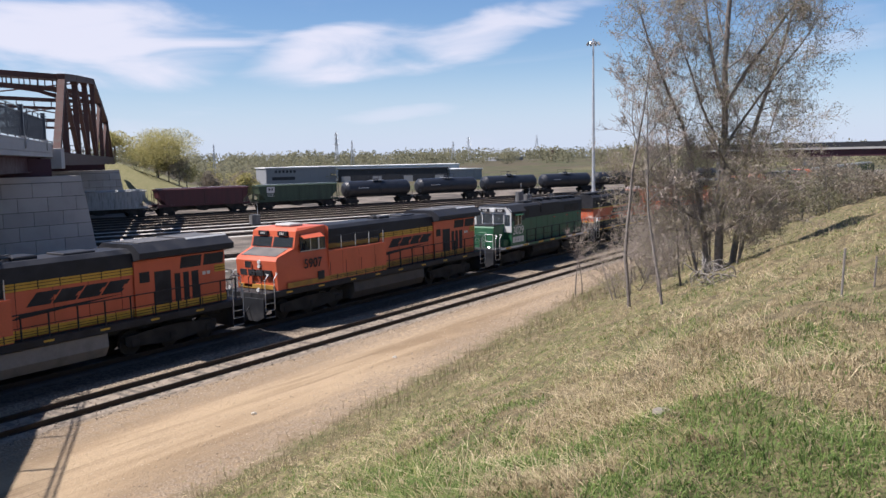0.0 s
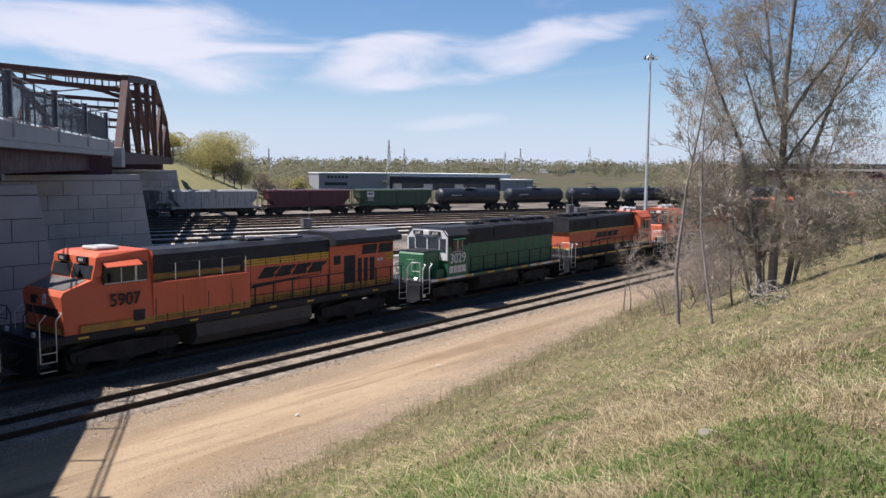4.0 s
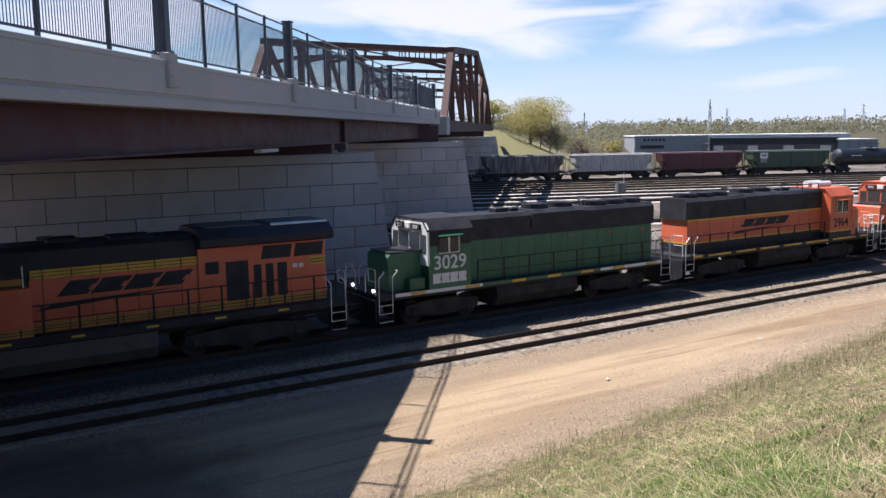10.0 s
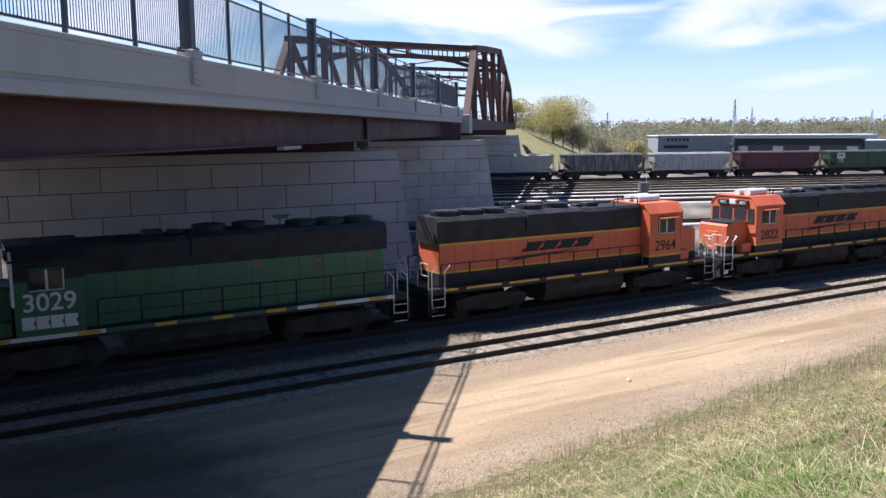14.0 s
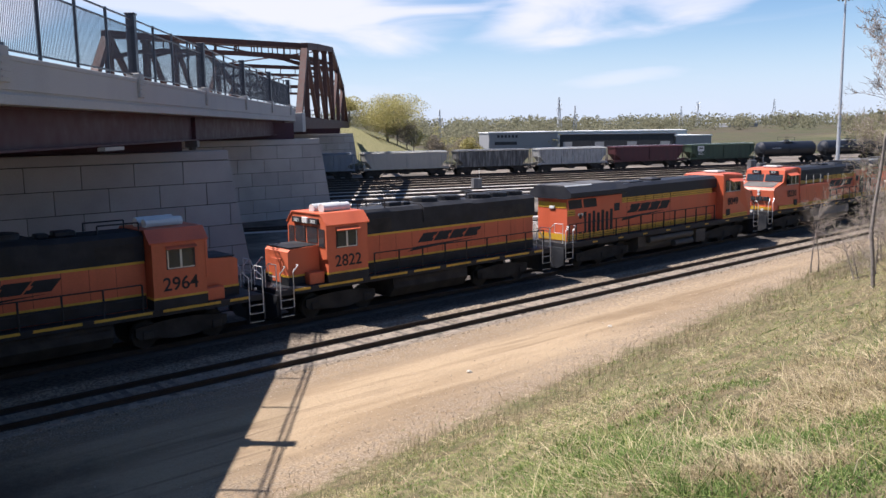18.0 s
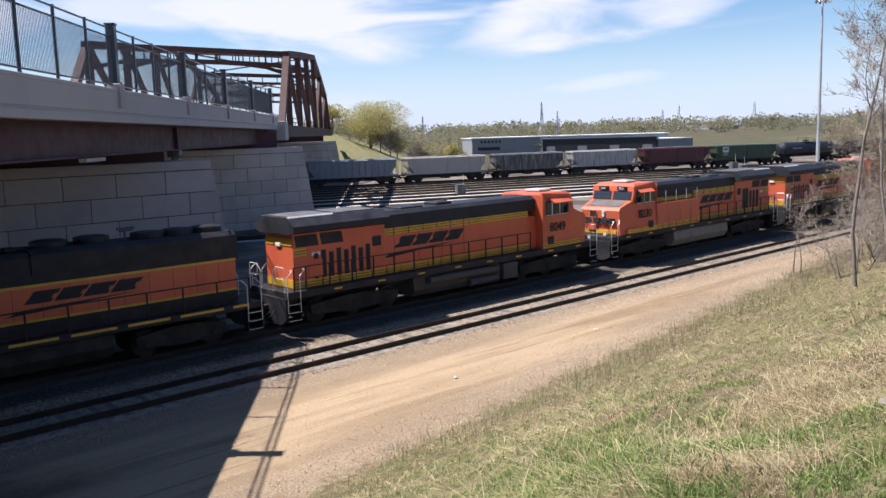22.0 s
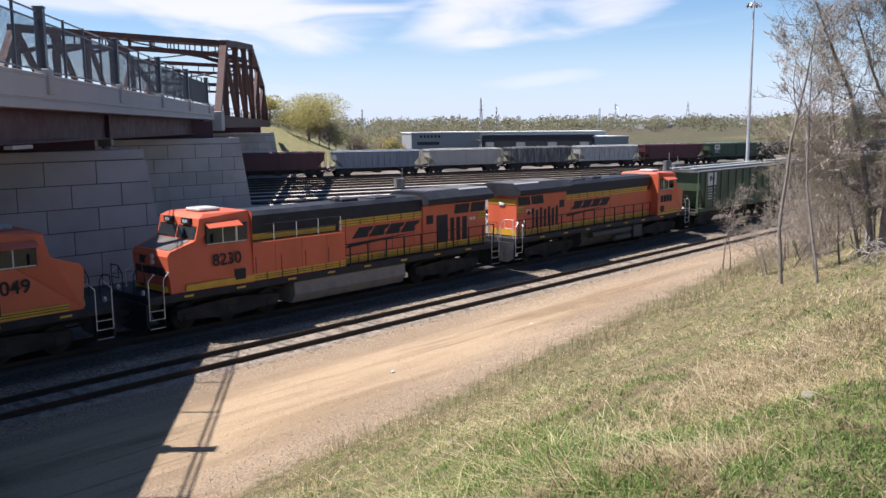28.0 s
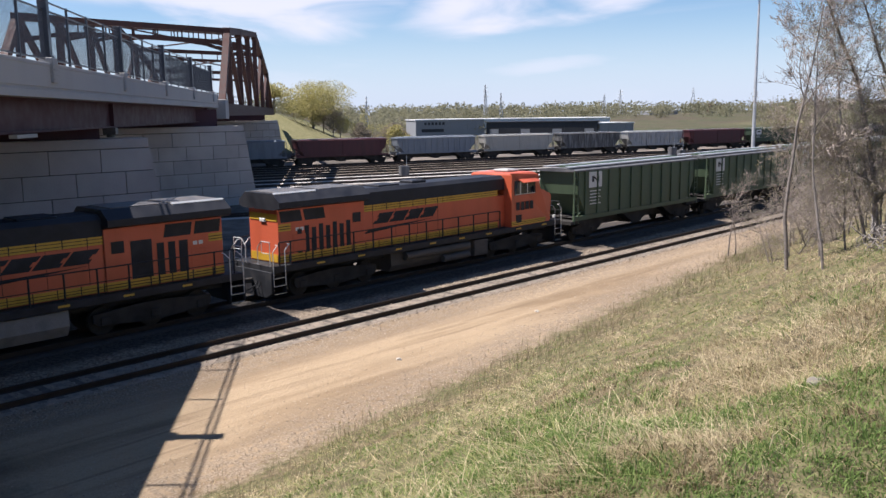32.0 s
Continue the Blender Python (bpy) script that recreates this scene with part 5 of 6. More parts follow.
def covered_hopper(m, paint, label, length=17.4, ribs=11, name="covered_hopper", panel=None, group="hopper wagons", full=True, height=4.6, boxy=False):
    H = thing(name, m, label, "hopper wagon", group)
    a, b = 0.75, length - 0.75
    zt = height - 0.25
    if boxy:
        P("body", paint, H, ("e", [(a + 1.7, 1.4), (a + 0.45, 2.7), (a + 0.2, zt), (b - 0.2, zt), (b - 0.45, 2.7), (b - 1.7, 1.4)], "y", -1.42, 1.42))
    else:
        P("body", paint, H, ("e", [(a + 1.4, 1.55), (a + 0.5, 2.9), (a + 0.3, zt), (b - 0.3, zt), (b - 0.5, 2.9), (b - 1.4, 1.55)], "y", -1.42, 1.42))
    P("slope_sheet", paint, H, ("e", [(a + 0.35, zt - 0.1), (a + 2.4, 1.4), (b - 2.4, 1.4), (b - 0.35, zt - 0.1)], "y", -1.3, 1.3))
    P("roof", paint if boxy else darkcar, H, ("e", [(-1.5, zt - 0.05), (-1.5, zt + 0.05), (-0.6, zt + 0.17), (0.6, zt + 0.17), (1.5, zt + 0.05), (1.5, zt - 0.05)], "x", a + 0.1, b - 0.1))
    P("hatch_cover", paint, H, ("e", [(-0.3, zt + 0.16), (-0.22, zt + 0.27), (0.22, zt + 0.27), (0.3, zt + 0.16)], "x", a + 0.8, b - 0.8))
    P("roof_walk", galv, H, *[("b", a + 0.1, b - 0.1, s * 0.85 - 0.2, s * 0.85 + 0.2, zt + 0.24, zt + 0.27) for s in (-1, 1)])
    P("side_sill", paint, H, ("b", a, b, -1.48, -1.36, 1.3, 1.58), ("b", a, b, 1.36, 1.48, 1.3, 1.58))
    for i in range(ribs):
        x = a + 1.2 + (b - a - 2.4) * i / (ribs - 1)
        for s in (-1, 1):
            P("rib", paint, H, ("b", x - 0.05, x + 0.05, min(s * 1.42, s * 1.5), max(s * 1.42, s * 1.5), 1.55, zt - 0.02))
    P("center_sill", under, H, ("b", a + 0.6, b - 0.6, -0.45, 0.45, 0.62, 1.5))
    n = 3
    for i in range(n):
        c = a + (b - a) * (i + 0.5) / n
        w = (b - a) / n * 0.42
        P("outlet", under if full else paint, H, ("e", [(c - w, 1.45), (c + w, 1.45), (c + 0.4, 0.45), (c - 0.4, 0.45)], "y", -1.1, 1.1))
    for x, sg in ((a, 1), (b, -1)):
        P("end_platform", under, H, ("b", min(x - 0.35 * sg, x + 1.5 * sg), max(x - 0.35 * sg, x + 1.5 * sg), -1.45, 1.45, 1.1, 1.3))
        for s in (-1, 1):
            P("end_ladder", paint, H, *[("b", min(x, x + 0.45 * sg), max(x, x + 0.45 * sg), s * 1.45 - 0.015, s * 1.45 + 0.015, z, z + 0.03) for z in np.arange(1.4, zt, 0.42)], ("b", x - 0.02, x + 0.03, s * 1.45 - 0.03, s * 1.45 + 0.03, 1.1, zt), ("b", x + 0.44 * sg - 0.02, x + 0.44 * sg + 0.02, s * 1.45 - 0.03, s * 1.45 + 0.03, 1.1, zt))
            P("corner_post", paint, H, ("r", 0.05, [(x + 0.1 * sg, s * 1.3, 1.2), (x + 0.35 * sg, s * 1.3, zt)]), ("r", 0.04, [(x + 0.1 * sg, s * 1.3, 1.3), (x + 1.6 * sg, s * 1.25, 2.1)]))
        coupler(H, 0 if sg > 0 else length, sg)
    bogie(H, 2.4, 2, 0.46, 1.75)
    bogie(H, length - 2.4, 2, 0.46, 1.75)
    if panel:
        for s in (-1, 1):
            x = 3.1 if s < 0 else length - 3.1
            y = s * 1.43
            P("white_panel", panel, H, ("b", x - 0.72, x + 0.72, y - 0.008, y + 0.008, zt - 1.1, zt - 0.12))
            P("panel_mark", black, H, ("b", x - 0.4, x - 0.16, y - 0.014, y + 0.014, zt - 0.75, zt - 0.37), ("b", x + 0.16, x + 0.4, y - 0.014, y + 0.014, zt - 0.75, zt - 0.37), ("e", [(x - 0.4, zt - 0.37), (x - 0.18, zt - 0.37), (x + 0.4, zt - 0.75), (x + 0.18, zt - 0.75)], "y", y - 0.014, y + 0.014))
            P("data_line", panel, H, *[("b", x - 0.6, x + 0.6 - 0.2 * (k % 2), y - 0.008, y + 0.008, 2.2 + 0.2 * k, 2.26 + 0.2 * k) for k in range(5)])
    return H


def tank_car(m, label):
    t = thing("tank_wagon", m, label, "tank wagon", "black tank wagons")
    bm = bmesh.new()
    prof = [(0.95, 0.0), (1.0, 0.7), (1.25, 1.2), (1.7, 1.5), (14.5, 1.5), (14.95, 1.2), (15.2, 0.7), (15.25, 0.0)]
    seg = 24
    rings = [[bm.verts.new((x, r * math.cos(k * math.tau / seg), 2.75 + r * math.sin(k * math.tau / seg))) for k in range(seg)] if r else [bm.verts.new((x, 0, 2.75))] for x, r in prof]
    for p, q in zip(rings, rings[1:]):
        for k in range(seg):
            j = (k + 1) % seg
            if len(p) == 1:
                bm.faces.new((p[0], q[j], q[k]))
            elif len(q) == 1:
                bm.faces.new((p[k], p[j], q[0]))
            else:
                bm.faces.new((p[k], p[j], q[j], q[k]))
    part("tank", bm, tankblack, t)
    P("dome", tankblack, t, ("c", (8.1, 0, 4.1), (8.1, 0, 4.6), 0.55, 16))
    P("walkway", galv, t, ("b", 6.9, 9.3, -1.0, 1.0, 4.28, 4.32))
    P("walkway_rail", tankblack, t, *[("r", 0.03, [(6.9, s * 1.0, 4.3), (6.9, s * 1.0, 5.1), (9.3, s * 1.0, 5.1), (9.3, s * 1.0, 4.3)]) for s in (-1, 1)])
    P("ladder", tankblack, t, *[("r", 0.03, [(x, s * 1.5, 1.2), (x, s * 1.55, 2.8), (x, s * 1.05, 4.3)]) for s in (-1, 1) for x in (7.9, 8.3)])
    P("band_mark", white, t, *[("b", 3.4, 5.6, s * 1.5 - 0.01, s * 1.5 + 0.01, 2.95, 3.05) for s in (-1, 1)], label="short white line of lettering")
    P("stub_sill", under, t, ("b", 0.5, 3.6, -0.5, 0.5, 0.9, 1.35), ("b", 12.6, 15.7, -0.5, 0.5, 0.9, 1.35))
    for x in (1.0, 15.2):
        P("end_rail", tankblack, t, *[("r", 0.03, [(x, s * 1.35, 1.1), (x, s * 1.35, 2.2), (x, s * 0.6, 2.2)]) for s in (-1, 1)], ("b", x - 0.3, x + 0.5, -1.4, 1.4, 1.05, 1.12))
    coupler(t, 0, 1), coupler(t, 16.2, -1)
    bogie(t, 2.3, 2, 0.46, 1.75), bogie(t, 13.9, 2, 0.46, 1.75)
    return t


def auto_rack(m, label):
    a = thing("auto_rack_wagon", m, label, "car carrier wagon", "car carrier wagons")
    P("frame", under, a, ("b", 0.6, 27.0, -1.4, 1.4, 0.9, 1.25))
    P("core", darkcar, a, ("b", 0.9, 26.7, -1.36, 1.36, 1.25, 5.6))
    for i in range(10):
        x = 1.0 + i * 2.58
        for s in (-1, 1):
            end = i in (0, 9)
            y0, y1 = min(s * 1.37, s * 1.42), max(s * 1.37, s * 1.42)
            for z0, z1 in ((1.35, 2.7), (2.75, 4.1), (4.15, 5.5)):
                P("side_panel", yellowcar if end else galv, a, ("b", x + 0.08, x + 2.5, y0, y1, z0, z1))
            P("panel_post", yellowcar, a, ("b", x - 0.08, x + 0.08, min(s * 1.36, s * 1.48), max(s * 1.36, s * 1.48), 1.25, 5.6))
    P("roof", galv, a, ("e", [(-1.45, 5.55), (-1.0, 5.8), (1.0, 5.8), (1.45, 5.55)], "x", 0.8, 26.8))
    P("bottom_sill", yellowcar, a, *[("b", 0.7, 26.9, min(s * 1.38, s * 1.5), max(s * 1.38, s * 1.5), 1.1, 1.34) for s in (-1, 1)])
    for x in (0.78, 26.7):
        P("end_door", yellowcar, a, ("b", x, x + 0.12, -1.35, 1.35, 1.25, 5.5))
    for s in (-1, 1):
        x, y = 6.9, s * 1.43
        P("yellow_door", yellowcar, a, ("b", 5.6, 8.25, min(y, y + s * 0.03), max(y, y + s * 0.03), 1.35, 5.5))
        P("shield_mark", white, a, ("e", [(x - 0.55, 5.2), (x - 0.5, 4.3), (x, 4.0), (x + 0.5, 4.3), (x + 0.55, 5.2)], "y", min(y, y + s * 0.045), max(y, y + s * 0.045)), label="white shield with red and blue bars")
        P("shield_band", bluemark, a, ("b", x - 0.46, x + 0.46, min(y, y + s * 0.055), max(y, y + s * 0.055), 4.75, 5.12))
        P("shield_bar", redmark, a, *[("b", x - 0.42 + 0.2 * k, x - 0.34 + 0.2 * k, min(y, y + s * 0.055), max(y, y + s * 0.055), 4.2, 4.72) for k in range(5)])
        P("lower_screen", galv, a, ("b", 6.0, 7.9, min(y, y + s * 0.045), max(y, y + s * 0.045), 1.6, 3.6))
    coupler(a, 0, 1), coupler(a, 27.6, -1)
    bogie(a, 3.3, 2, 0.42, 1.7), bogie(a, 24.3, 2, 0.42, 1.7)
    return a


# ---- the trains ----
TRAIN, BACK = [], []      # (wagon, its place on its track at 0 s, turned round)


def put(builder, x, length, turned, y=TRAIN_Y, **k):
    m = pose(x + length, y, TRAIN_Z, 0, 0, 180) if turned else pose(x, y, TRAIN_Z)
    ob = builder(m, **k)
    TRAIN.append((ob, x + length if turned else x, turned))
    return ob


put(road_locomotive, 6.6, 22.3, False, number="", label="orange and black six-axle locomotive with yellow stripes", tankpaint=paletank)
put(road_locomotive, 28.9, 22.3, False, number="5907", label="bright orange wide-cab locomotive, black roof, grimy stripes", low=dullyellow)
put(yard_locomotive, 51.2, 18.05, False, number="3029", label="dark green four-axle locomotive with white cab front", hood=green, cabside=green, front=white, top=black, stripe=white, dark_band=False)
put(yard_locomotive, 68.85, 18.05, True, number="2964", label="orange four-axle locomotive with black roof, running backwards", hood=orange_old, cabside=orange_old, front=orange_old, top=black, stripe=yellow, dark_band=True, bundle=True)
put(yard_locomotive, 86.2, 18.05, False, number="2822", label="orange four-axle locomotive with white roof bundle", hood=orange_old, cabside=orange_old, front=orange_old, top=black, stripe=yellow, dark_band=True, bundle=True)
put(road_locomotive, 104.0, 22.3, True, number="8049", label="orange six-axle locomotive running backwards, yellow stripes", tank=False)
put(road_locomotive, 126.3, 22.3, False, number="8230", label="orange wide-cab locomotive with sunshades and yellow stripes", tankpaint=paletank)
put(road_locomotive, 148.65, 22.3, True, number="", label="last orange locomotive, coupled to green hoppers", tank=False)
for k in range(5):
    put(covered_hopper, 170.9 + 17.4 * k, 17.4, False, paint=hopgreen, panel=white, label="dull green covered hopper wagon with white mark")

YARD = pose(0, 0, 0, 0, 0, YARD_TURN)
BACK_Y = YARD_W


def put_back(builder, v, **k):
    ob = builder(YARD @ pose(v, BACK_Y, 0), **k)
    BACK.append((ob, v))
    return ob


V0 = 41.4      # left end of the maroon wagon at 0 s
v = V0
for paint, text, length, ribs in ((streakpale, "pale grey, black-streaked", 15.7, 11), (streakdark, "sooty dark grey", 15.5, 9), (tancar, "dull tan", 16.4, 3), (bluecar, "blue-grey", 17.1, 13), (maroon, "maroon", 17.6, 3), (bluecar, "blue-grey", 16.9, 9), (maroon, "maroon", 16.9, 3)):
    v -= length
    put_back(covered_hopper, v, paint=paint, label=text + " covered hopper wagon in the yard", length=length, ribs=ribs, group="yard hopper wagons", boxy=True, height=4.2)
put_back(covered_hopper, V0, paint=maroon, label="maroon covered hopper wagon in the yard", length=16.9, ribs=3, group="yard hopper wagons", boxy=True, height=4.2)
put_back(covered_hopper, V0 + 16.9, paint=bggreen, label="green covered hopper wagon in the yard", length=16.9, ribs=3, panel=white, group="yard hopper wagons", boxy=True, height=4.2)
for k in range(7):
    put_back(tank_car, V0 + 33.8 + 16.2 * k, label="black tank wagon standing in the yard train")
for k in range(2):
    auto_rack(YARD @ pose(-32.2 - 27.7 * k, YARD_W - 64, 0), "yellow and grey car carrier wagon behind the bridge")


# ---- far buildings, masts and the overpass ----
def shed(x0, y0, x1, y1, depth, h, wall, roof, label, bays=6, name="warehouse", roof_over=0.3, zb=-0.4):
    """A long low shed: its front runs from one corner to the other, with wall panels, doors and a flat roof."""
    L = math.hypot(x1 - x0, y1 - y0)
    B = thing(name, pose(x0, y0, zb, 0, 0, math.degrees(math.atan2(y1 - y0, x1 - x0))), label, "warehouse")
    P("wall", wall, B, ("b", 0, L, 0, depth, 0, h))
    P("roof", roof, B, ("b", -roof_over, L + roof_over, -roof_over, depth + roof_over, h, h + 0.35))
    w = L / bays
    for k in range(bays):
        P("wall_panel", wall, B, ("b", k * w + 0.1, (k + 1) * w - 0.1, -0.08, 0.0, 0.3, h - 0.15))
    for k in range(0, bays, 2):
        c = (k + 0.5) * w
        P("door", shedlight, B, ("b", c - 1.6, c + 1.6, -0.14, -0.08, 0.2, 2.6))
    return B


a = shed(211.5, 212.8, 232.2, 199.2, 18, 6.0, shedlight, roofwhite, "pale grey warehouse with dark lettering beside the yard", bays=8)
P("sign_bar", sheddark, a, *[("b", 3 + k * 1.3, 3.8 + k * 1.3, -0.16, -0.09, 4.4, 5.3) for k in range(6)], label="row of dark unreadable letters")
P("window_strip", sheddark, a, ("b", 2.0, 10.0, -0.16, -0.09, 1.9, 3.0))
shed(232.8, 198.6, 252.9, 165.2, 20, 4.9, sheddark, sheddark, "long dark warehouse with a flat roof", bays=7)
shed(253.4, 164.6, 266, 158.8, 18, 4.2, shedlight, roofwhite, "low pale warehouse behind the tank wagons", bays=4)
shed(239, 232, 281, 178, 30, 5.8, roofwhite, roofwhite, "long low building with a white roof", bays=10)
shed(601, 345, 622, 332, 20, 3.6, shedlight, roofwhite, "distant flat commercial building on the rise", bays=5, zb=3.5)
shed(760, 372, 766, 369, 6, 9, rust, rust, "distant tall brown block", bays=3, zb=4)


def high_mast(x, y, h):
    M = thing("yard_light_mast", pose(x, y, -0.3), "tall galvanised yard light mast with a ring of lamps", "light mast")
    bm = bmesh.new()
    cy(bm, (0, 0, 0), (0, 0, h), 0.36, 16, 0.16)
    part("pole", bm, galv, M)
    P("base_plate", galv, M, ("c", (0, 0, 0), (0, 0, 0.25), 0.6, 12))
    bm = bmesh.new()
    for k in range(16):
        a0, a1 = k * math.tau / 16, (k + 1) * math.tau / 16
        cy(bm, (1.0 * math.cos(a0), 1.0 * math.sin(a0), h - 0.4), (1.0 * math.cos(a1), 1.0 * math.sin(a1), h - 0.4), 0.05, 6)
    for k in range(4):
        q = k * math.tau / 4
        cy(bm, (0, 0, h - 0.4), (math.cos(q), math.sin(q), h - 0.4), 0.04, 6)
    part("lamp_ring", bm, galv, M)
    for k in range(8):
        q = k * math.tau / 8
        c, s = math.cos(q), math.sin(q)
        P("lamp_head", darkcar if k % 2 else galv, M, ("c", (1.05 * c, 1.05 * s, h - 0.25), (1.35 * c, 1.35 * s, h - 0.75), 0.22, 10), ("c", (1.05 * c, 1.05 * s, h - 0.1), (1.05 * c, 1.05 * s, h - 0.4), 0.14, 8))
    P("mast_cap", galv, M, ("c", (0, 0, h - 0.1), (0, 0, h + 0.45), 0.22, 10))


high_mast(162.6, 70.5, 31.2)


def pylon(x, y, z, h, wide):
    M = thing("power_pylon", pose(x, y, z, 0, 0, random.uniform(0, 90)), "distant lattice power pylon above the trees", "power pylon", "power pylons")
    bm = bmesh.new()
    w = wide
    for sx in (-1, 1):
        for sy in (-1, 1):
            rod(bm, [(sx * w, sy * w, 0), (sx * w * 0.35, sy * w * 0.35, h * 0.6), (0, 0, h)], 0.16, 4)
    n = 7
    for k in range(n):
        q = w * (1 - 0.85 * k / n)
        z0, z1 = h * k / n, h * (k + 1) / n
        for s in (-1, 1):
            rod(bm, [(-q * s, q, z0), (q * s * 0.9, q * 0.9, z1)], 0.1, 4)
            rod(bm, [(q, -q * s, z0), (q * 0.9, q * s * 0.9, z1)], 0.1, 4)
    part("lattice", bm, galv, M)
    for k, a in ((0.68, 4.5), (0.8, 3.6), (0.92, 2.8)):
        P("cross_arm", galv, M, ("r", 0.14, [(-a, 0, h * k), (a, 0, h * k)]), ("r", 0.1, [(-a, 0, h * k), (0, 0, h * k + 1.4), (a, 0, h * k)]))


for x, y, z, h, w in ((380, 324.7, 2, 22, 1.4), (386, 318, 2, 17, 1.2), (673, 432.5, 3, 20, 2.2), (680.6, 420.4, 3, 24, 1.6), (800.8, 410.7, 4, 26, 3.2), (266, 300, 2, 14, 0.6)):
    pylon(x, y, z, h, w)


def overpass():
    o = thing("far_overpass", pose(187, 42, 0, 0, 0, -86), "far road overpass with dark girders on pale piers", "bridge", kind="structure")
    P("girder", girderred, o, ("b", -12, 130, -5, 5, 6.9, 8.3))
    P("deck", parapet_c, o, ("b", -12, 130, -5.4, 5.4, 8.3, 8.7))
    P("parapet", sheddark, o, ("b", -12, 130, -5.4, -5.1, 8.7, 9.7), ("b", -12, 130, 5.1, 5.4, 8.7, 9.7))
    for s in (-9, 8, 30, 52, 74):
        P("pier", parapet_c, o, ("b", s - 0.5, s + 0.5, -4, -2.6, -0.5, 6.9, 0.05), ("b", s - 0.5, s + 0.5, 2.6, 4, -0.5, 6.9, 0.05), ("b", s - 0.6, s + 0.6, -4.6, 4.6, 6.3, 6.9, 0.05))


overpass()
for x, y, h in ((79.9, 82.8, 1.5), (136.1, 73.4, 2.1), (138.5, 73.0, 1.5)):
    b = thing("signal_cabinet", pose(x, y, -0.3, 0, 0, YARD_TURN), "grey metal signal cabinet beside yard tracks", "cabinet", "signal cabinets")
    P("body", darkcar, b, ("b", -0.6, 0.6, -0.45, 0.45, 0.15, h, 0.03))
    P("plinth", parapet_c, b, ("b", -0.7, 0.7, -0.55, 0.55, 0, 0.18))
    P("door", darkcar, b, ("b", -0.5, 0.5, -0.48, -0.45, 0.3, h - 0.15))
    P("aerial", galv, b, ("c", (0.4, 0, h), (0.4, 0, h + 1.4), 0.03, 6))


# ---- graffiti on the near pier ----
def scrawl(name, x, z, size, material, n, seed, label):
    rng = random.Random(seed)
    g = thing(name, pose(0, 44.8, 0), label, "graffiti")
    for k in range(n):
        bm = bmesh.new()
        cx, r = x + k * size * 0.75, 0.35 * size
        pts = [(cx + rng.uniform(-0.4, 0.4) * size, z + rng.uniform(0, 1) * size)]
        a, turn = rng.uniform(0, math.tau), rng.uniform(-0.9, 0.9)
        for i in range(12):        # a looping hand-drawn line
            a += turn + rng.uniform(-0.5, 0.5)
            pts.append((min(cx + r, max(cx - r, pts[-1][0] + 0.28 * size * math.cos(a))), min(z + size, max(z, pts[-1][1] + 0.28 * size * math.sin(a)))))
        for p, q in zip(pts, pts[1:]):
            cy(bm, (p[0], 0, p[1]), (q[0], 0, q[1]), 0.05 * size ** 0.5, 5)
        for v in bm.verts:
            v.co.y = v.co.y * 0.2 - 0.004
        part("paint_stroke", bm, material, g)


scrawl("graffiti", 2.9, 1.75, 0.55, sprayred, 3, 3, "red spray-paint scrawl on the block pier")
scrawl("graffiti", 2.6, 1.15, 0.45, spraygrey, 5, 5, "dark spray-paint scrawl on the block pier")
scrawl("graffiti", 4.6, 1.1, 1.15, spraygrey, 4, 8, "large blue-grey spray-paint letters on the block pier")
scrawl("graffiti", 4.9, 1.0, 1.1, sprayyellow, 3, 14, "faded yellow spray-paint strokes on the block pier")


# ---- trees ----
def tubes(segs, sides):
    """Tapered tubes for rows (p0, p1, r0, r1)."""
    A = np.array([(*s[0], *s[1], s[2], s[3]) for s in segs])
    p0, p1, r0, r1 = A[:, :3], A[:, 3:6], A[:, 6], A[:, 7]
    d = p1 - p0
    d /= np.linalg.norm(d, axis=1, keepdims=True) + 1e-9
    h = np.where(np.abs(d[:, 2:3]) > 0.9, [[1.0, 0, 0]], [[0, 0, 1.0]])
    u = np.cross(d, h)
    u /= np.linalg.norm(u, axis=1, keepdims=True)
    v = np.cross(d, u)
    ang = np.arange(sides) * math.tau / sides
    w = u[:, None] * np.cos(ang)[None, :, None] + v[:, None] * np.sin(ang)[None, :, None]
    V = np.concatenate([p0[:, None] + w * r0[:, None, None], p1[:, None] + w * r1[:, None, None]], 1).reshape(-1, 3)
    k = np.arange(sides)
    q = np.stack([k, (k + 1) % sides, (k + 1) % sides + sides, k + sides], -1)
    F = (np.arange(len(A))[:, None, None] * 2 * sides + q[None]).reshape(-1, 4)
    return V, F


def quads(C, size, rng, flat=0.0):
    """Small leaf quads of random turn at the points C."""
    n = len(C)
    a, b = rng.normal(size=(n, 3)), rng.normal(size=(n, 3))
    a[:, 2] *= 1 - flat
    a /= np.linalg.norm(a, axis=1, keepdims=True)
    b -= a * (a * b).sum(1, keepdims=True)
    b /= np.linalg.norm(b, axis=1, keepdims=True)
    s = (size * rng.uniform(0.6, 1.3, n))[:, None]
    V = np.stack([C - a * s, C - b * s * 0.5, C + a * s, C + b * s * 0.5], 1).reshape(-1, 3)
    return V, np.arange(4 * n).reshape(n, 4)


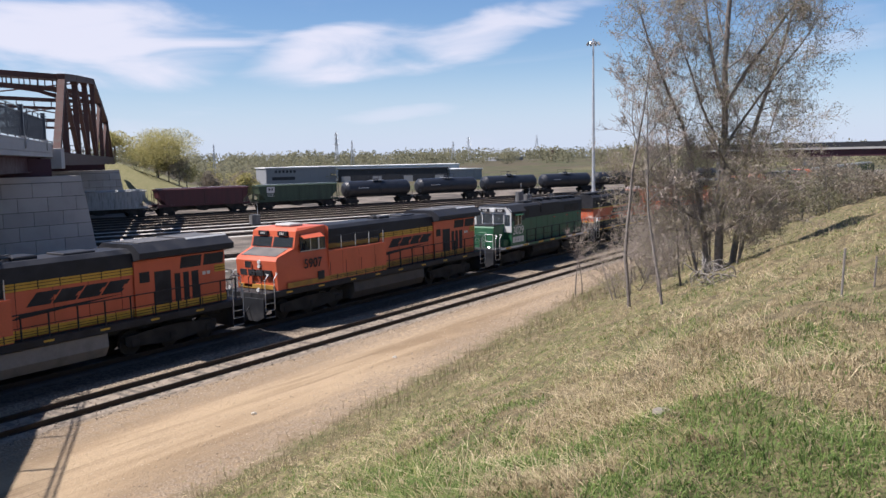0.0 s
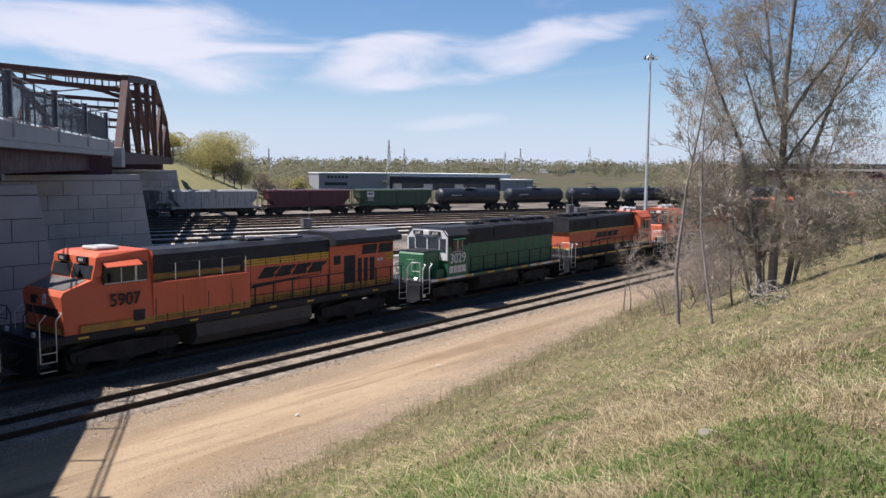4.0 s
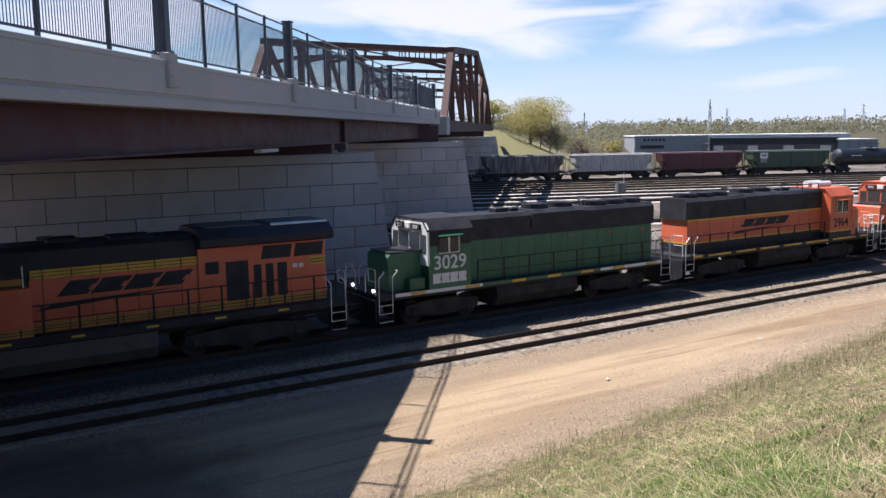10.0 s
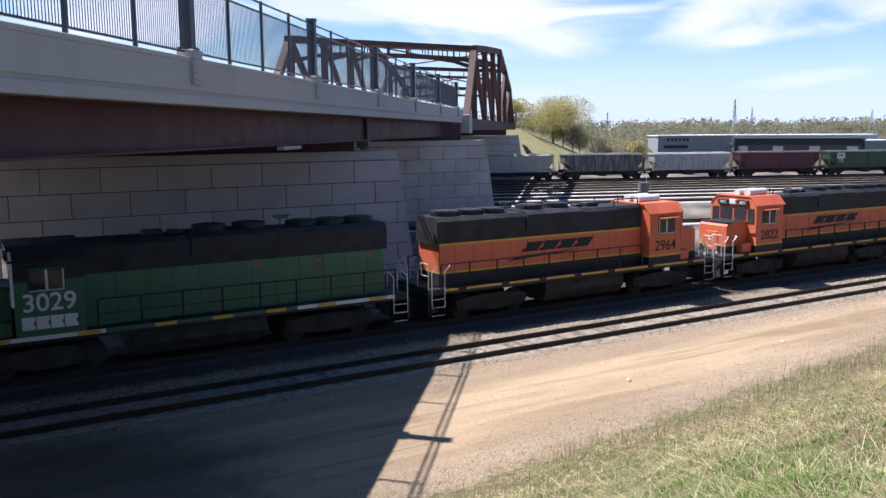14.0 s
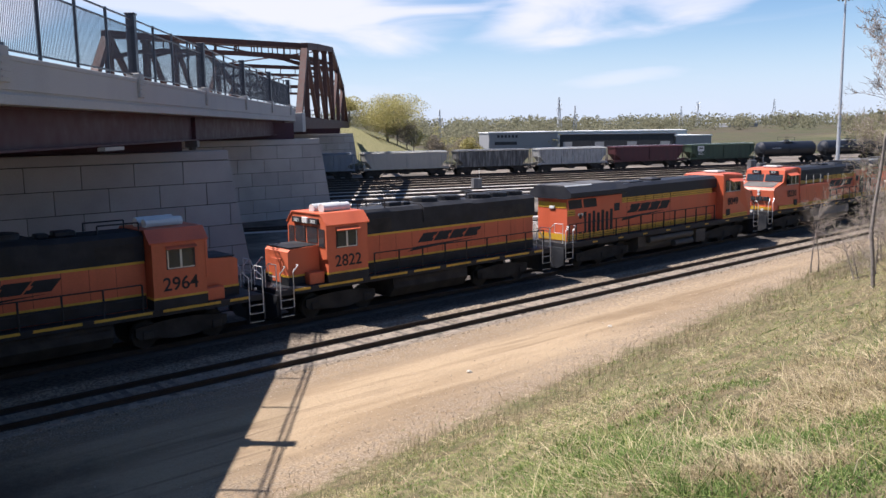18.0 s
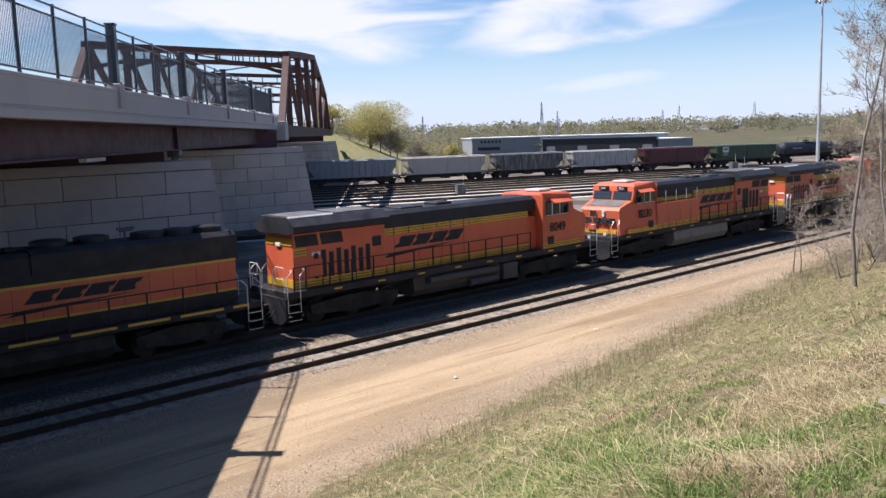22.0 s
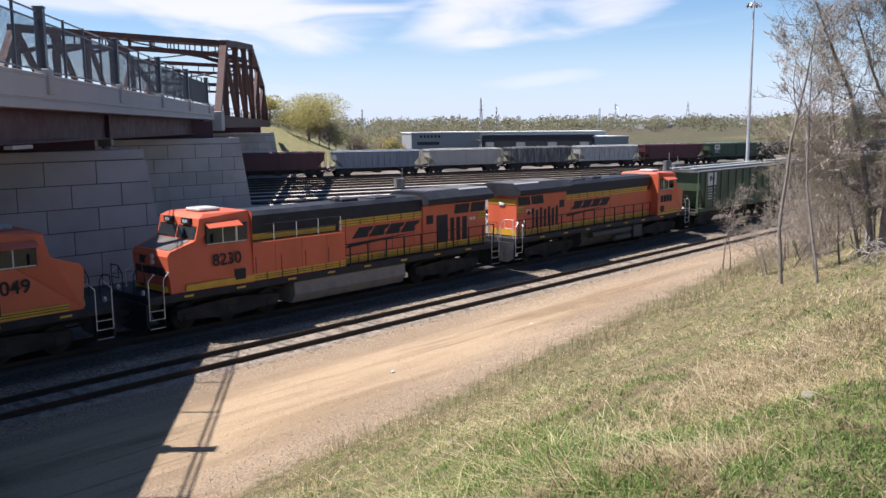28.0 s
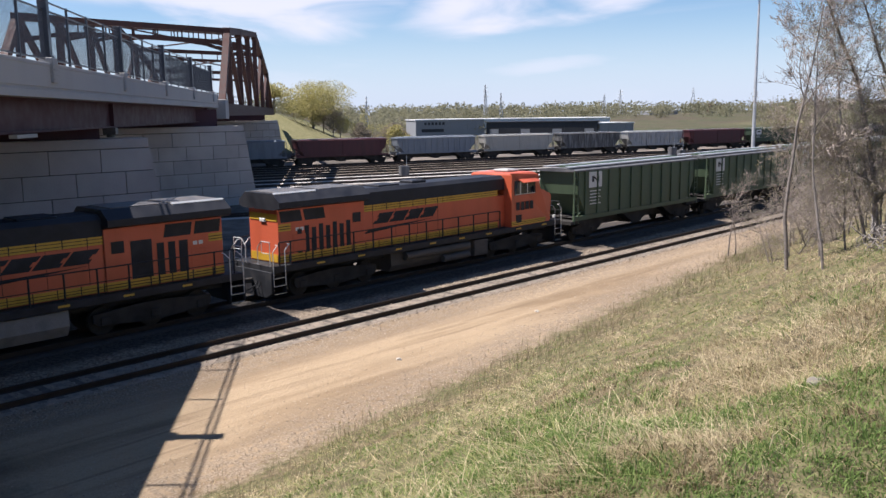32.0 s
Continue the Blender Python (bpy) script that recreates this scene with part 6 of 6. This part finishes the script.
def grow(rng, base, lean, height, r, crown=0.3, levels=4, spread=0.55, kids=(9, 6, 5, 4), up=0.12, limb=(0.28, 0.42), least=0.0065, reach=None, forks=()):
    """forks: (share of the stem, lean, length, radius) of the heavy limbs that leave the stem."""
    segs, tips = [], []

    def branch(p, d, L, r, lv, arms=()):
        n = max(3 if lv < 3 else 2 if lv < 4 else 1, min(9, int(L / 0.35)))
        start = crown if lv == 0 else 0.15
        picks = sorted(rng.uniform(start, 1.0, kids[min(lv, len(kids) - 1)])) if lv < levels else []
        j = 0
        for i in range(n):
            d = d + rng.normal(size=3) * (0.06 if lv == 0 else 0.16)
            d[2] += up * (0.3 if lv == 0 else 0.7)
            d /= np.linalg.norm(d)
            q = p + d * L / n
            ra, rb = r * (1 - 0.75 * i / n), r * (1 - 0.75 * (i + 1) / n)
            segs.append((p, q, ra, rb, lv))
            for share, away, long, thick in arms:
                if i / n <= share < (i + 1) / n:
                    branch(p, np.array(away, float) / np.linalg.norm(away), long, thick, 0)
            while j < len(picks) and picks[j] <= (i + 1) / n:
                t = picks[j]
                side = rng.normal(size=3)
                side -= d * (side @ d)
                side /= np.linalg.norm(side)
                nd = d * (1 - spread) + side * spread * rng.uniform(0.8, 1.4)
                nd /= np.linalg.norm(nd)
                long = rng.uniform(*reach) * (1.0 - 0.25 * t) if reach and lv == 0 else L * (rng.uniform(0.22, 0.36) if lv == 0 and L > 5 else rng.uniform(0.38, 0.62)) * (1.25 - 0.6 * t)
                branch(p + (q - p) * rng.uniform(0, 1), nd, long, max(least, rb * (rng.uniform(*limb) if lv == 0 else rng.uniform(0.42, 0.6))), lv + 1)
                j += 1
            p = q
        if lv >= levels - 1:
            tips.append(p)
    branch(np.array(base, float), np.array(lean, float) / np.linalg.norm(lean), height, r, 0, forks)
    return segs, np.array(tips)


def bare_tree(name, stems, label, leaf=budleaf, leaf_size=0.045, per_tip=2, seed=1, levels=4, kids=(9, 6, 5, 4), spread=0.55, limb=(0.28, 0.42), least=0.0065, reach=None, forks=()):
    rng = np.random.default_rng(seed)
    x, y = stems[0][0], stems[0][1]
    z = float(ground_z(x, y))
    tr = thing(name, pose(x, y, z), label, "tree")
    thin, tips = [], []
    for k, (sx, sy, lean, h, r, crown) in enumerate(stems):
        s, t = grow(rng, (sx - x, sy - y, float(ground_z(sx, sy)) - z - 0.15), lean, h, r, crown, levels, spread, kids, limb=limb, least=least, reach=reach, forks=() if k else forks)
        big = [q for q in s if q[4] <= 1]
        thin += [q for q in s if q[4] > 1]
        V, F = tubes([q[:4] for q in big], 7)
        raw("trunk", V.tolist(), F.tolist(), bark, tr, True)
        tips.append(t)
    V, F = tubes([q[:4] for q in thin], 3)
    raw("branchwork", V.tolist(), F.tolist(), twigm, tr)
    if per_tip:
        C = np.concatenate(tips)
        C = np.repeat(C, per_tip, 0) + rng.normal(size=(len(C) * per_tip, 3)) * 0.12
        V, F = quads(C, np.full(len(C), leaf_size), rng)
        raw("crown", V.tolist(), F.tolist(), leaf, tr)
    return tr


bare_tree("bare_tree", [(29.3, 11.3, (-0.04, 0.05, 1), 9.2, 0.072, 0.55)], "slender leafless tree with a forked crown on the slope", seed=4, kids=(9, 6, 5, 4), per_tip=0, limb=(0.5, 0.75), least=0.009, spread=0.45)
bare_tree("bare_tree", [(22.4, 7.7, (-0.05, 0.09, 1), 6.0, 0.043, 0.42)], "thin leaning leafless tree beside the budding tree", seed=8, kids=(9, 6, 5, 4), per_tip=0, limb=(0.5, 0.75), least=0.007, spread=0.42)
bare_tree("budding_tree", [(31.6, 8.75, (0.0, 0.01, 1), 13.8, 0.17, 0.12), (31.3, 9.05, (-0.02, 0.07, 1), 10.5, 0.11, 0.1), (31.9, 8.35, (0.02, -0.06, 1), 11.0, 0.12, 0.1), (31.2, 9.35, (-0.04, 0.2, 1), 7.0, 0.065, 0.08), (32.0, 8.15, (0.03, -0.25, 1), 6.6, 0.06, 0.1)],
          "large many-stemmed tree, twiggy with pale spring buds", seed=12, kids=(21, 8, 5, 3), per_tip=2, leaf_size=0.027, spread=0.6, reach=(1.2, 2.6), least=0.0072,
          forks=((0.5, (0.1, -0.75, 1), 6.6, 0.075), (0.52, (-0.1, 0.42, 1), 6.6, 0.08), (0.36, (0.15, -0.55, 1), 5.6, 0.06), (0.34, (-0.1, 0.5, 1), 5.6, 0.06), (0.16, (-0.2, 0.95, 0.7), 4.2, 0.055), (0.2, (0.0, -0.9, 0.6), 3.6, 0.05)))
bare_tree("budding_tree", [(30.9, 9.9, (-0.05, 0.1, 1), 4.8, 0.04, 0.05), (32.6, 9.3, (0.05, 0.0, 1), 5.0, 0.04, 0.05), (31.2, 8.0, (0.0, -0.2, 1), 4.6, 0.035, 0.05), (30.4, 10.6, (-0.06, 0.1, 1), 4.2, 0.035, 0.05)], "thicket of brown twiggy suckers round the large tree", seed=15, kids=(13, 8, 5, 3), per_tip=1, leaf_size=0.02, spread=0.6, reach=(1.2, 2.2))
bare_tree("sapling", [(46.9, 21.5, (0.02, 0.0, 1), 4.0, 0.05, 0.5), (47.2, 21.2, (0.05, 0.03, 1), 3.4, 0.04, 0.5)], "thin bare sapling at the edge of the road", seed=21, levels=3, kids=(8, 6, 5), per_tip=1, leaf_size=0.02)
rs = random.Random(5)
for k in range(7):
    x = 37.5 + k * 2.3 + rs.uniform(-0.8, 0.8)
    y = 12.9 + 0.21 * (x - 30) + rs.uniform(-2.0, 1.0)
    bare_tree("bare_shrub", [(x + rs.uniform(-0.6, 0.6), y + rs.uniform(-0.6, 0.6), (rs.uniform(-0.5, 0.5), rs.uniform(-0.5, 0.5), 1), rs.uniform(2.2, 4.4), 0.035, 0.1) for _ in range(5)], "bare brown shrub on the bank above the tracks", seed=30 + k, levels=3, kids=(9, 6, 5), per_tip=1, leaf_size=0.025)


def brush_pile(x, y):
    rng = np.random.default_rng(6)
    z = float(ground_z(x, y))
    b = thing("brush_pile", pose(x, y, z), "heap of bleached dead branches in the grass", "branches")
    for k in range(44):
        a = rng.uniform(0, math.tau)
        p = np.array([rng.normal() * 0.2, rng.normal() * 0.2, rng.uniform(0.1, 0.6)])
        segs = []
        d = np.array([math.cos(a), math.sin(a), rng.uniform(-0.2, 0.9)])
        r = rng.uniform(0.007, 0.022)
        for i in range(5):
            q = p + d * 0.13
            q[2] = max(0.03, q[2])
            segs.append((p, q, r, r * 0.85))
            p, r = q, r * 0.85
            d = d + rng.normal(size=3) * 0.3 + np.array([-p[0] * 0.4, -p[1] * 0.4, -0.25])
        V, F = tubes(segs, 5)
        raw("branch", V.tolist(), F.tolist(), deadwood, b, True)


brush_pile(21.6, 6.15)
for x, y, h, paint, text in ((10.44, 1.5, 0.55, deadwood, "thin bleached wooden stake standing in the grass"), (12.5, 1.4, 0.42, bark, "short dark wooden stake standing in the grass")):
    k = thing("stake", pose(x, y, float(ground_z(x, y)), 2, 3, 0), text, "stake", "stakes in the grass")
    P("stake_body", paint, k, ("c", (0, 0, -0.1), (0, 0, h), 0.014, 6))
st = thing("stone", pose(6.0, 2.05, float(ground_z(6.0, 2.05))), "small dull field stone half sunk in grass", "stone")
bm = bmesh.new()
bmesh.ops.create_icosphere(bm, subdivisions=3, radius=0.085)
for v in bm.verts:
    v.co *= 1 + 0.35 * noise.noise(v.co * 9)
    v.co.z *= 0.5
part("stone_body", bm, stonem, st)
for k, (x, y) in enumerate(((19.65, 20.8), (28.5, 21.5))):
    p = thing("pebble", pose(x, y, -0.23), "small pale stone lying on the dirt road", "stone", "stones on the road")
    bm = bmesh.new()
    bmesh.ops.create_icosphere(bm, subdivisions=2, radius=0.1)
    for v in bm.verts:
        v.co *= 1 + 0.4 * noise.noise(v.co * 12 + Vector((k, 0, 0)))
        v.co.z *= 0.6
    part("stone_body", bm, pebblem, p)


def leafy_tree(name, x, y, h, w, leaf, label, seed, n=3500, size=0.28, z=None, lumps=16, trunk=0.3, low=0.15):
    rng = np.random.default_rng(seed)
    z = float(ground_z(x, y)) if z is None else z
    tr = thing(name, pose(x, y, z), label, "tree")
    segs, tips = grow(rng, (0, 0, -0.2), (rng.normal() * 0.05, rng.normal() * 0.05, 1), h * 0.85, trunk, 0.15, 2, 0.6, (9, 5))
    V, F = tubes([q[:4] for q in segs], 5)
    raw("trunk", V.tolist(), F.tolist(), bark, tr)
    c = rng.normal(size=(lumps, 3))
    c /= np.linalg.norm(c, axis=1, keepdims=True)
    c *= rng.uniform(0.25, 0.85, (lumps, 1))
    c = c * [w / 2, w / 2, h * (1 - low) / 2] + [0, 0, h * (1 + low) / 2]
    i = rng.integers(0, lumps, n)
    q = rng.normal(size=(n, 3))
    q /= np.linalg.norm(q, axis=1, keepdims=True)
    C = c[i] + q * rng.uniform(0.4, 1, (n, 1)) ** 0.5 * [w * 0.19, w * 0.19, h * 0.15]
    V, F = quads(C, np.full(n, size), rng)
    raw("crown", V.tolist(), F.tolist(), leaf, tr)
    return tr


leafy_tree("willow_tree", 114.1, 145.6, 10.6, 17.5, springleaf, "broad yellow-green spring tree on the bank", 41, n=26000, size=0.14, lumps=80, trunk=0.2, low=0.02)
leafy_tree("willow_tree", 107, 150, 7, 9, springleaf, "smaller yellow-green tree beside the approach road", 42, n=5000, size=0.18)
leafy_tree("spring_tree", 124.8, 131.5, 6.0, 6, springleaf, "small fresh green tree beside the warehouse", 43, n=2500, size=0.2)
leafy_tree("spring_tree", 128.5, 133.5, 4.5, 5, farleaf, "dark evergreen bush behind the yard", 44, n=1500, size=0.2)
leafy_tree("bare_far_tree", 217, 37, 11, 14, brushleaf, "grey bare tree beside the overpass", 45, n=2600, size=0.25)
for k in range(10):
    x, y = 112 + k * 1.9 + rs.uniform(-1, 1), 141 - k * 0.5 + rs.uniform(-4, 6)
    leafy_tree("brush_tree", x, y, rs.uniform(6, 9), rs.uniform(5, 8), brushleaf if k % 3 else springleaf, "brown leafless brush on the bank behind the yard", 50 + k, n=2600, size=0.13, lumps=12, trunk=0.12, low=0.0)
for k in range(16):
    x, y = rs.uniform(88, 150), rs.uniform(2, 24)
    leafy_tree("brush_tree", x, y, rs.uniform(2.5, 5.0), rs.uniform(5, 9), (brushleaf, farleaf)[k % 2], "grey-green brush beside the far overpass", 80 + k, n=2000, size=0.14, lumps=10, trunk=0.08, low=0.0)


for k in range(26):
    q, d = radians(-4.5 + 0.75 * k), rs.uniform(62, 84)
    x, y = d * math.cos(q), d * math.sin(q)
    leafy_tree("brush_tree", x, y, rs.uniform(1.6, 2.5) + (2.1 if k > 15 else 0), rs.uniform(5, 8), (brushleaf, farleaf, farleaf)[k % 3], "grey-brown brush along the top of the bank", 120 + k, n=2300, size=0.09, lumps=14, trunk=0.06, low=0.0)


def far_woods():
    """Belts of far trees, a few of them taller."""
    rng = np.random.default_rng(77)
    C, S = [], []
    for dist, count, h in ((330, 230, 8.0), (430, 240, 9.5), (620, 320, 11.5), (900, 380, 15.0), (1300, 400, 20.0)):
        for k in range(count):
            a = radians(rng.uniform(-6, 82))
            d = dist * rng.uniform(0.9, 1.12)
            x, y = d * math.cos(a), d * math.sin(a)
            if dist < 500 and 23 < math.degrees(a) < 36:
                continue
            if d < 400 and math.degrees(a) < 33:
                continue
            hh = h * rng.uniform(0.6, 1.1)
            w = hh * rng.uniform(0.8, 1.5)
            at = np.array([x, y, float(ground_z(x, y)) + hh * 0.4])
            n = 280 if dist < 500 else 150 if dist < 700 else 80
            q = rng.normal(size=(n, 3))
            q /= np.linalg.norm(q, axis=1, keepdims=True)
            C.append(q * rng.uniform(0.0, 1.0, (n, 1)) ** 0.5 * [w / 2, w / 2, hh / 2] + at)
            S.append(np.full(n, hh * (0.05 if dist < 500 else 0.066 if dist < 700 else 0.095)))
    V, F = quads(np.concatenate(C), np.concatenate(S), rng)
    ob = raw("far_woods", V.tolist(), F.tolist(), farleaf)
    tagged(ob, "hazy belt of budding woods along the horizon", "woods", kind="stuff")


far_woods()


# ---- grass on the slope ----
def patch(x, y):
    return np.sin(x * 0.9 + 1.3 * np.sin(y * 0.7)) * np.sin(y * 1.1 + 0.8 * np.sin(x * 0.55)) + 0.5 * np.sin(x * 2.3 + y * 1.7)


edge_of = lambda x: ROAD_0 + ROAD_K * x


def fresh(x, y, rng):
    """Mostly true away from the patches of fresh grass."""
    near = np.zeros(len(x))
    for fx, fy, _, r, amount in FRESH:
        if amount > 0:
            near = np.maximum(near, np.clip(1.4 - np.hypot(x - fx, y - fy) / r, 0, 1))
    return rng.uniform(size=len(x)) > near * 0.8


def tufts(name, n, each, seed, height, width, material, label, reach=(3.7, 62), lay=0.9, spread=0.09, keep=None, power=0.85, comb=None):
    """Grass in tufts of a few bent blades that share a lean; blades widen with distance so that far grass still covers."""
    rng = np.random.default_rng(seed)
    d = reach[0] * (reach[1] / reach[0]) ** rng.uniform(0, 1, n) ** power
    a = np.radians(rng.uniform(-4, 86, n))
    x, y = d * np.cos(a), d * np.sin(a)
    ok = (y < edge_of(x) + rng.normal(size=n) * 0.4 - 0.2) & (x < 75)
    if keep:
        ok &= keep(x, y, rng)
    x, y, d = x[ok], y[ok], d[ok]
    n = len(x)
    size = (0.6 + 0.55 * rng.uniform(size=n) ** 2) * (1 + 0.35 * np.clip(patch(x, y), -1, 1))
    lean = rng.uniform(0, math.tau, n)
    if comb:       # neighbouring tufts lie the same way
        lean = 2.6 * np.sin(x * 0.8 + 1.1 * np.sin(y * 0.9)) + 2.2 * np.sin(y * 1.0 + 0.7 * x) + comb * rng.normal(size=n)
    r = lambda q: np.repeat(q, each)
    m = n * each
    sp = spread * (0.6 + r(d) / 14)
    x, y, d = r(x) + rng.normal(size=m) * sp, r(y) + rng.normal(size=m) * sp, r(d)
    z = ground_z(x, y) - 0.015
    h = height * r(size) * rng.uniform(0.5, 1.35, m)
    w = width * (0.6 + d / 13) * rng.uniform(0.6, 1.3, m)
    t = r(lean) + rng.normal(size=m) * 0.9
    bend = rng.uniform(0.15, 1.0, m) * lay * h * 1.5
    cx, cy_ = np.cos(t) * bend, np.sin(t) * bend
    f = rng.uniform(0, math.tau, m)
    wx, wy = np.cos(f) * w, np.sin(f) * w
    up = h * np.sqrt(np.clip(1.15 - (bend / (h * 1.6)) ** 2, 0.08, 1))
    V = np.stack([np.stack([x - wx, y - wy, z], -1), np.stack([x + wx, y + wy, z], -1),
                  np.stack([x + cx * 0.35 + wx * 0.8, y + cy_ * 0.35 + wy * 0.8, z + up * 0.7], -1), np.stack([x + cx * 0.35 - wx * 0.8, y + cy_ * 0.35 - wy * 0.8, z + up * 0.7], -1),
                  np.stack([x + cx, y + cy_, z + up * 0.95], -1)], 1).reshape(-1, 3)
    i = np.arange(m)[:, None] * 5
    F = (i + [0, 1, 2, 3]).tolist() + (i + [3, 2, 4]).tolist()
    tagged(raw(name, V.tolist(), F, material), label, "grass", kind="stuff")


tufts("meadow_grass", 30000, 8, 1, 0.085, 0.0036, meadow, "matted meadow grass, straw-coloured with fresh green patches", lay=1.5, power=1.25)
tufts("short_grass", 9000, 8, 9, 0.08, 0.0042, meadow, "short dense grass on the crest of the slope", reach=(3.6, 9.5), lay=1.2, spread=0.12, power=1.0)
tufts("long_straw", 19000, 8, 4, 0.22, 0.0026, straw, "long bent straws lying in swirls over the grass", reach=(3.7, 45), lay=2.4, spread=0.15, comb=0.8, keep=lambda x, y, r: (patch(x, y) + r.normal(size=len(x)) * 0.5 > -0.2) & fresh(x, y, r))
tufts("tall_dry_weeds", 15000, 6, 3, 0.46, 0.0015, weedm, "tall dry grey-brown weeds along the foot of the slope", reach=(10, 70), lay=0.35, spread=0.12, keep=lambda x, y, r: (edge_of(x) - y < 4.5) & (x > 5) & (r.uniform(size=len(x)) < 0.35 + x / 60), power=0.6)


# ---- loose stones ----
def stones(name, n, seed, place, size, material, label):
    """Small angular stones, six corners each, thrown over a strip."""
    rng = np.random.default_rng(seed)
    x, y, z = place(rng, n)
    n = len(x)
    r = size * rng.uniform(0.45, 1.3, n) * (0.75 + np.hypot(x, y) / 80)
    a = rng.uniform(0, math.tau, n)
    corners = np.array([[1, 0, 0], [0, 1, 0], [-1, 0, 0], [0, -1, 0], [0, 0, 0.8], [0, 0, -0.5]])
    V = corners[None] * rng.uniform(0.6, 1.25, (n, 6, 1)) * r[:, None, None]
    c, s = np.cos(a)[:, None], np.sin(a)[:, None]
    V = np.stack([V[..., 0] * c - V[..., 1] * s + x[:, None], V[..., 0] * s + V[..., 1] * c + y[:, None], V[..., 2] + (z + r * 0.25)[:, None]], -1)
    F = np.array([[0, 1, 4], [1, 2, 4], [2, 3, 4], [3, 0, 4], [1, 0, 5], [2, 1, 5], [3, 2, 5], [0, 3, 5]])
    F = (np.arange(n)[:, None, None] * 6 + F[None]).reshape(-1, 3)
    tagged(raw(name, V.reshape(-1, 3).tolist(), F.tolist(), material), label, "gravel", kind="stuff")


def road_gravel(rng, n):
    x = 4 + 52 * rng.uniform(size=n) ** 1.3
    w = np.abs(rng.normal(size=n)) * 1.6
    y = np.where(rng.uniform(size=n) < 0.62, edge_of(x) - 0.3 + w, 25.6 - np.abs(rng.normal(size=n)) * 0.9)
    ok = y < 25.7
    return x[ok], y[ok], ground_z(x[ok], y[ok])


def track_stones(rng, n):
    x, y = 2 + 68 * rng.uniform(size=n) ** 1.2, rng.uniform(24.95, 28.5, n)
    ok = (np.abs(np.abs(y - MAIN_Y) - 0.755) > 0.09) & ((np.abs(y - MAIN_Y) > 1.12) | (((x + 60.0) / 0.52 - 0.5) % 1 > 0.25) & (((x + 60.0) / 0.52 - 0.5) % 1 < 0.75))
    x, y = x[ok], y[ok]
    z = np.maximum(ground_z(x, y), np.where(np.abs(y - MAIN_Y) < 1.17, -0.19, -1))
    return x, y, z


gravelm = leafmat("road_gravel", (0.17, 0.128, 0.09), (0.42, 0.34, 0.25), 0.0)
ballaststone = leafmat("ballast_stones", (0.1, 0.08, 0.06), (0.33, 0.27, 0.205), 0.0)
stones("road_gravel", 7000, 61, road_gravel, 0.024, gravelm, "brown gravel scattered along both sides of the dirt road")
stones("track_ballast", 16000, 62, track_stones, 0.032, ballaststone, "loose grey and tan ballast stones round the track")


# ---- what moves ----
def motions():
    T = (0, 1, 2, 3, 3.5, 5.5, 6, 7, 8, 9, 10, 11, 12, 13, 14, 15, 15.5, 17.5, 18, 19, 20, 21, 22, 23, 24, 25, 25.5, 27.5, 28, 29, 30, 31, 32)
    S = (-0.5, -3.89, -7.38, -10.82, -12.5, -19.32, -21.07, -24.76, -28.61, -32.46, -36.37, -40.36, -44.4, -48.45, -52.55, -56.72, -58.8, -67.22, -69.39, -73.5, -77.66, -81.94, -86.11, -90.4, -94.66, -98.95, -101.06, -109.49, -111.62, -115.88, -120.12, -124.39, -128.54)
    for ob, x, turned in TRAIN:
        walk(ob, [(t, pose(x + s, TRAIN_Y, TRAIN_Z, 0, 0, 180 if turned else 0)) for t, s in zip(T, S)])
    for ob, v in BACK:
        walk(ob, [(t, YARD @ pose(v + q, BACK_Y, 0)) for t, q in ((0, 0), (4, 9.3), (8, 18.7), (12, 28.4), (16, 38.5), (20, 48.9), (24, 59.1), (28, 69.3), (32, 79.5))])


motions()
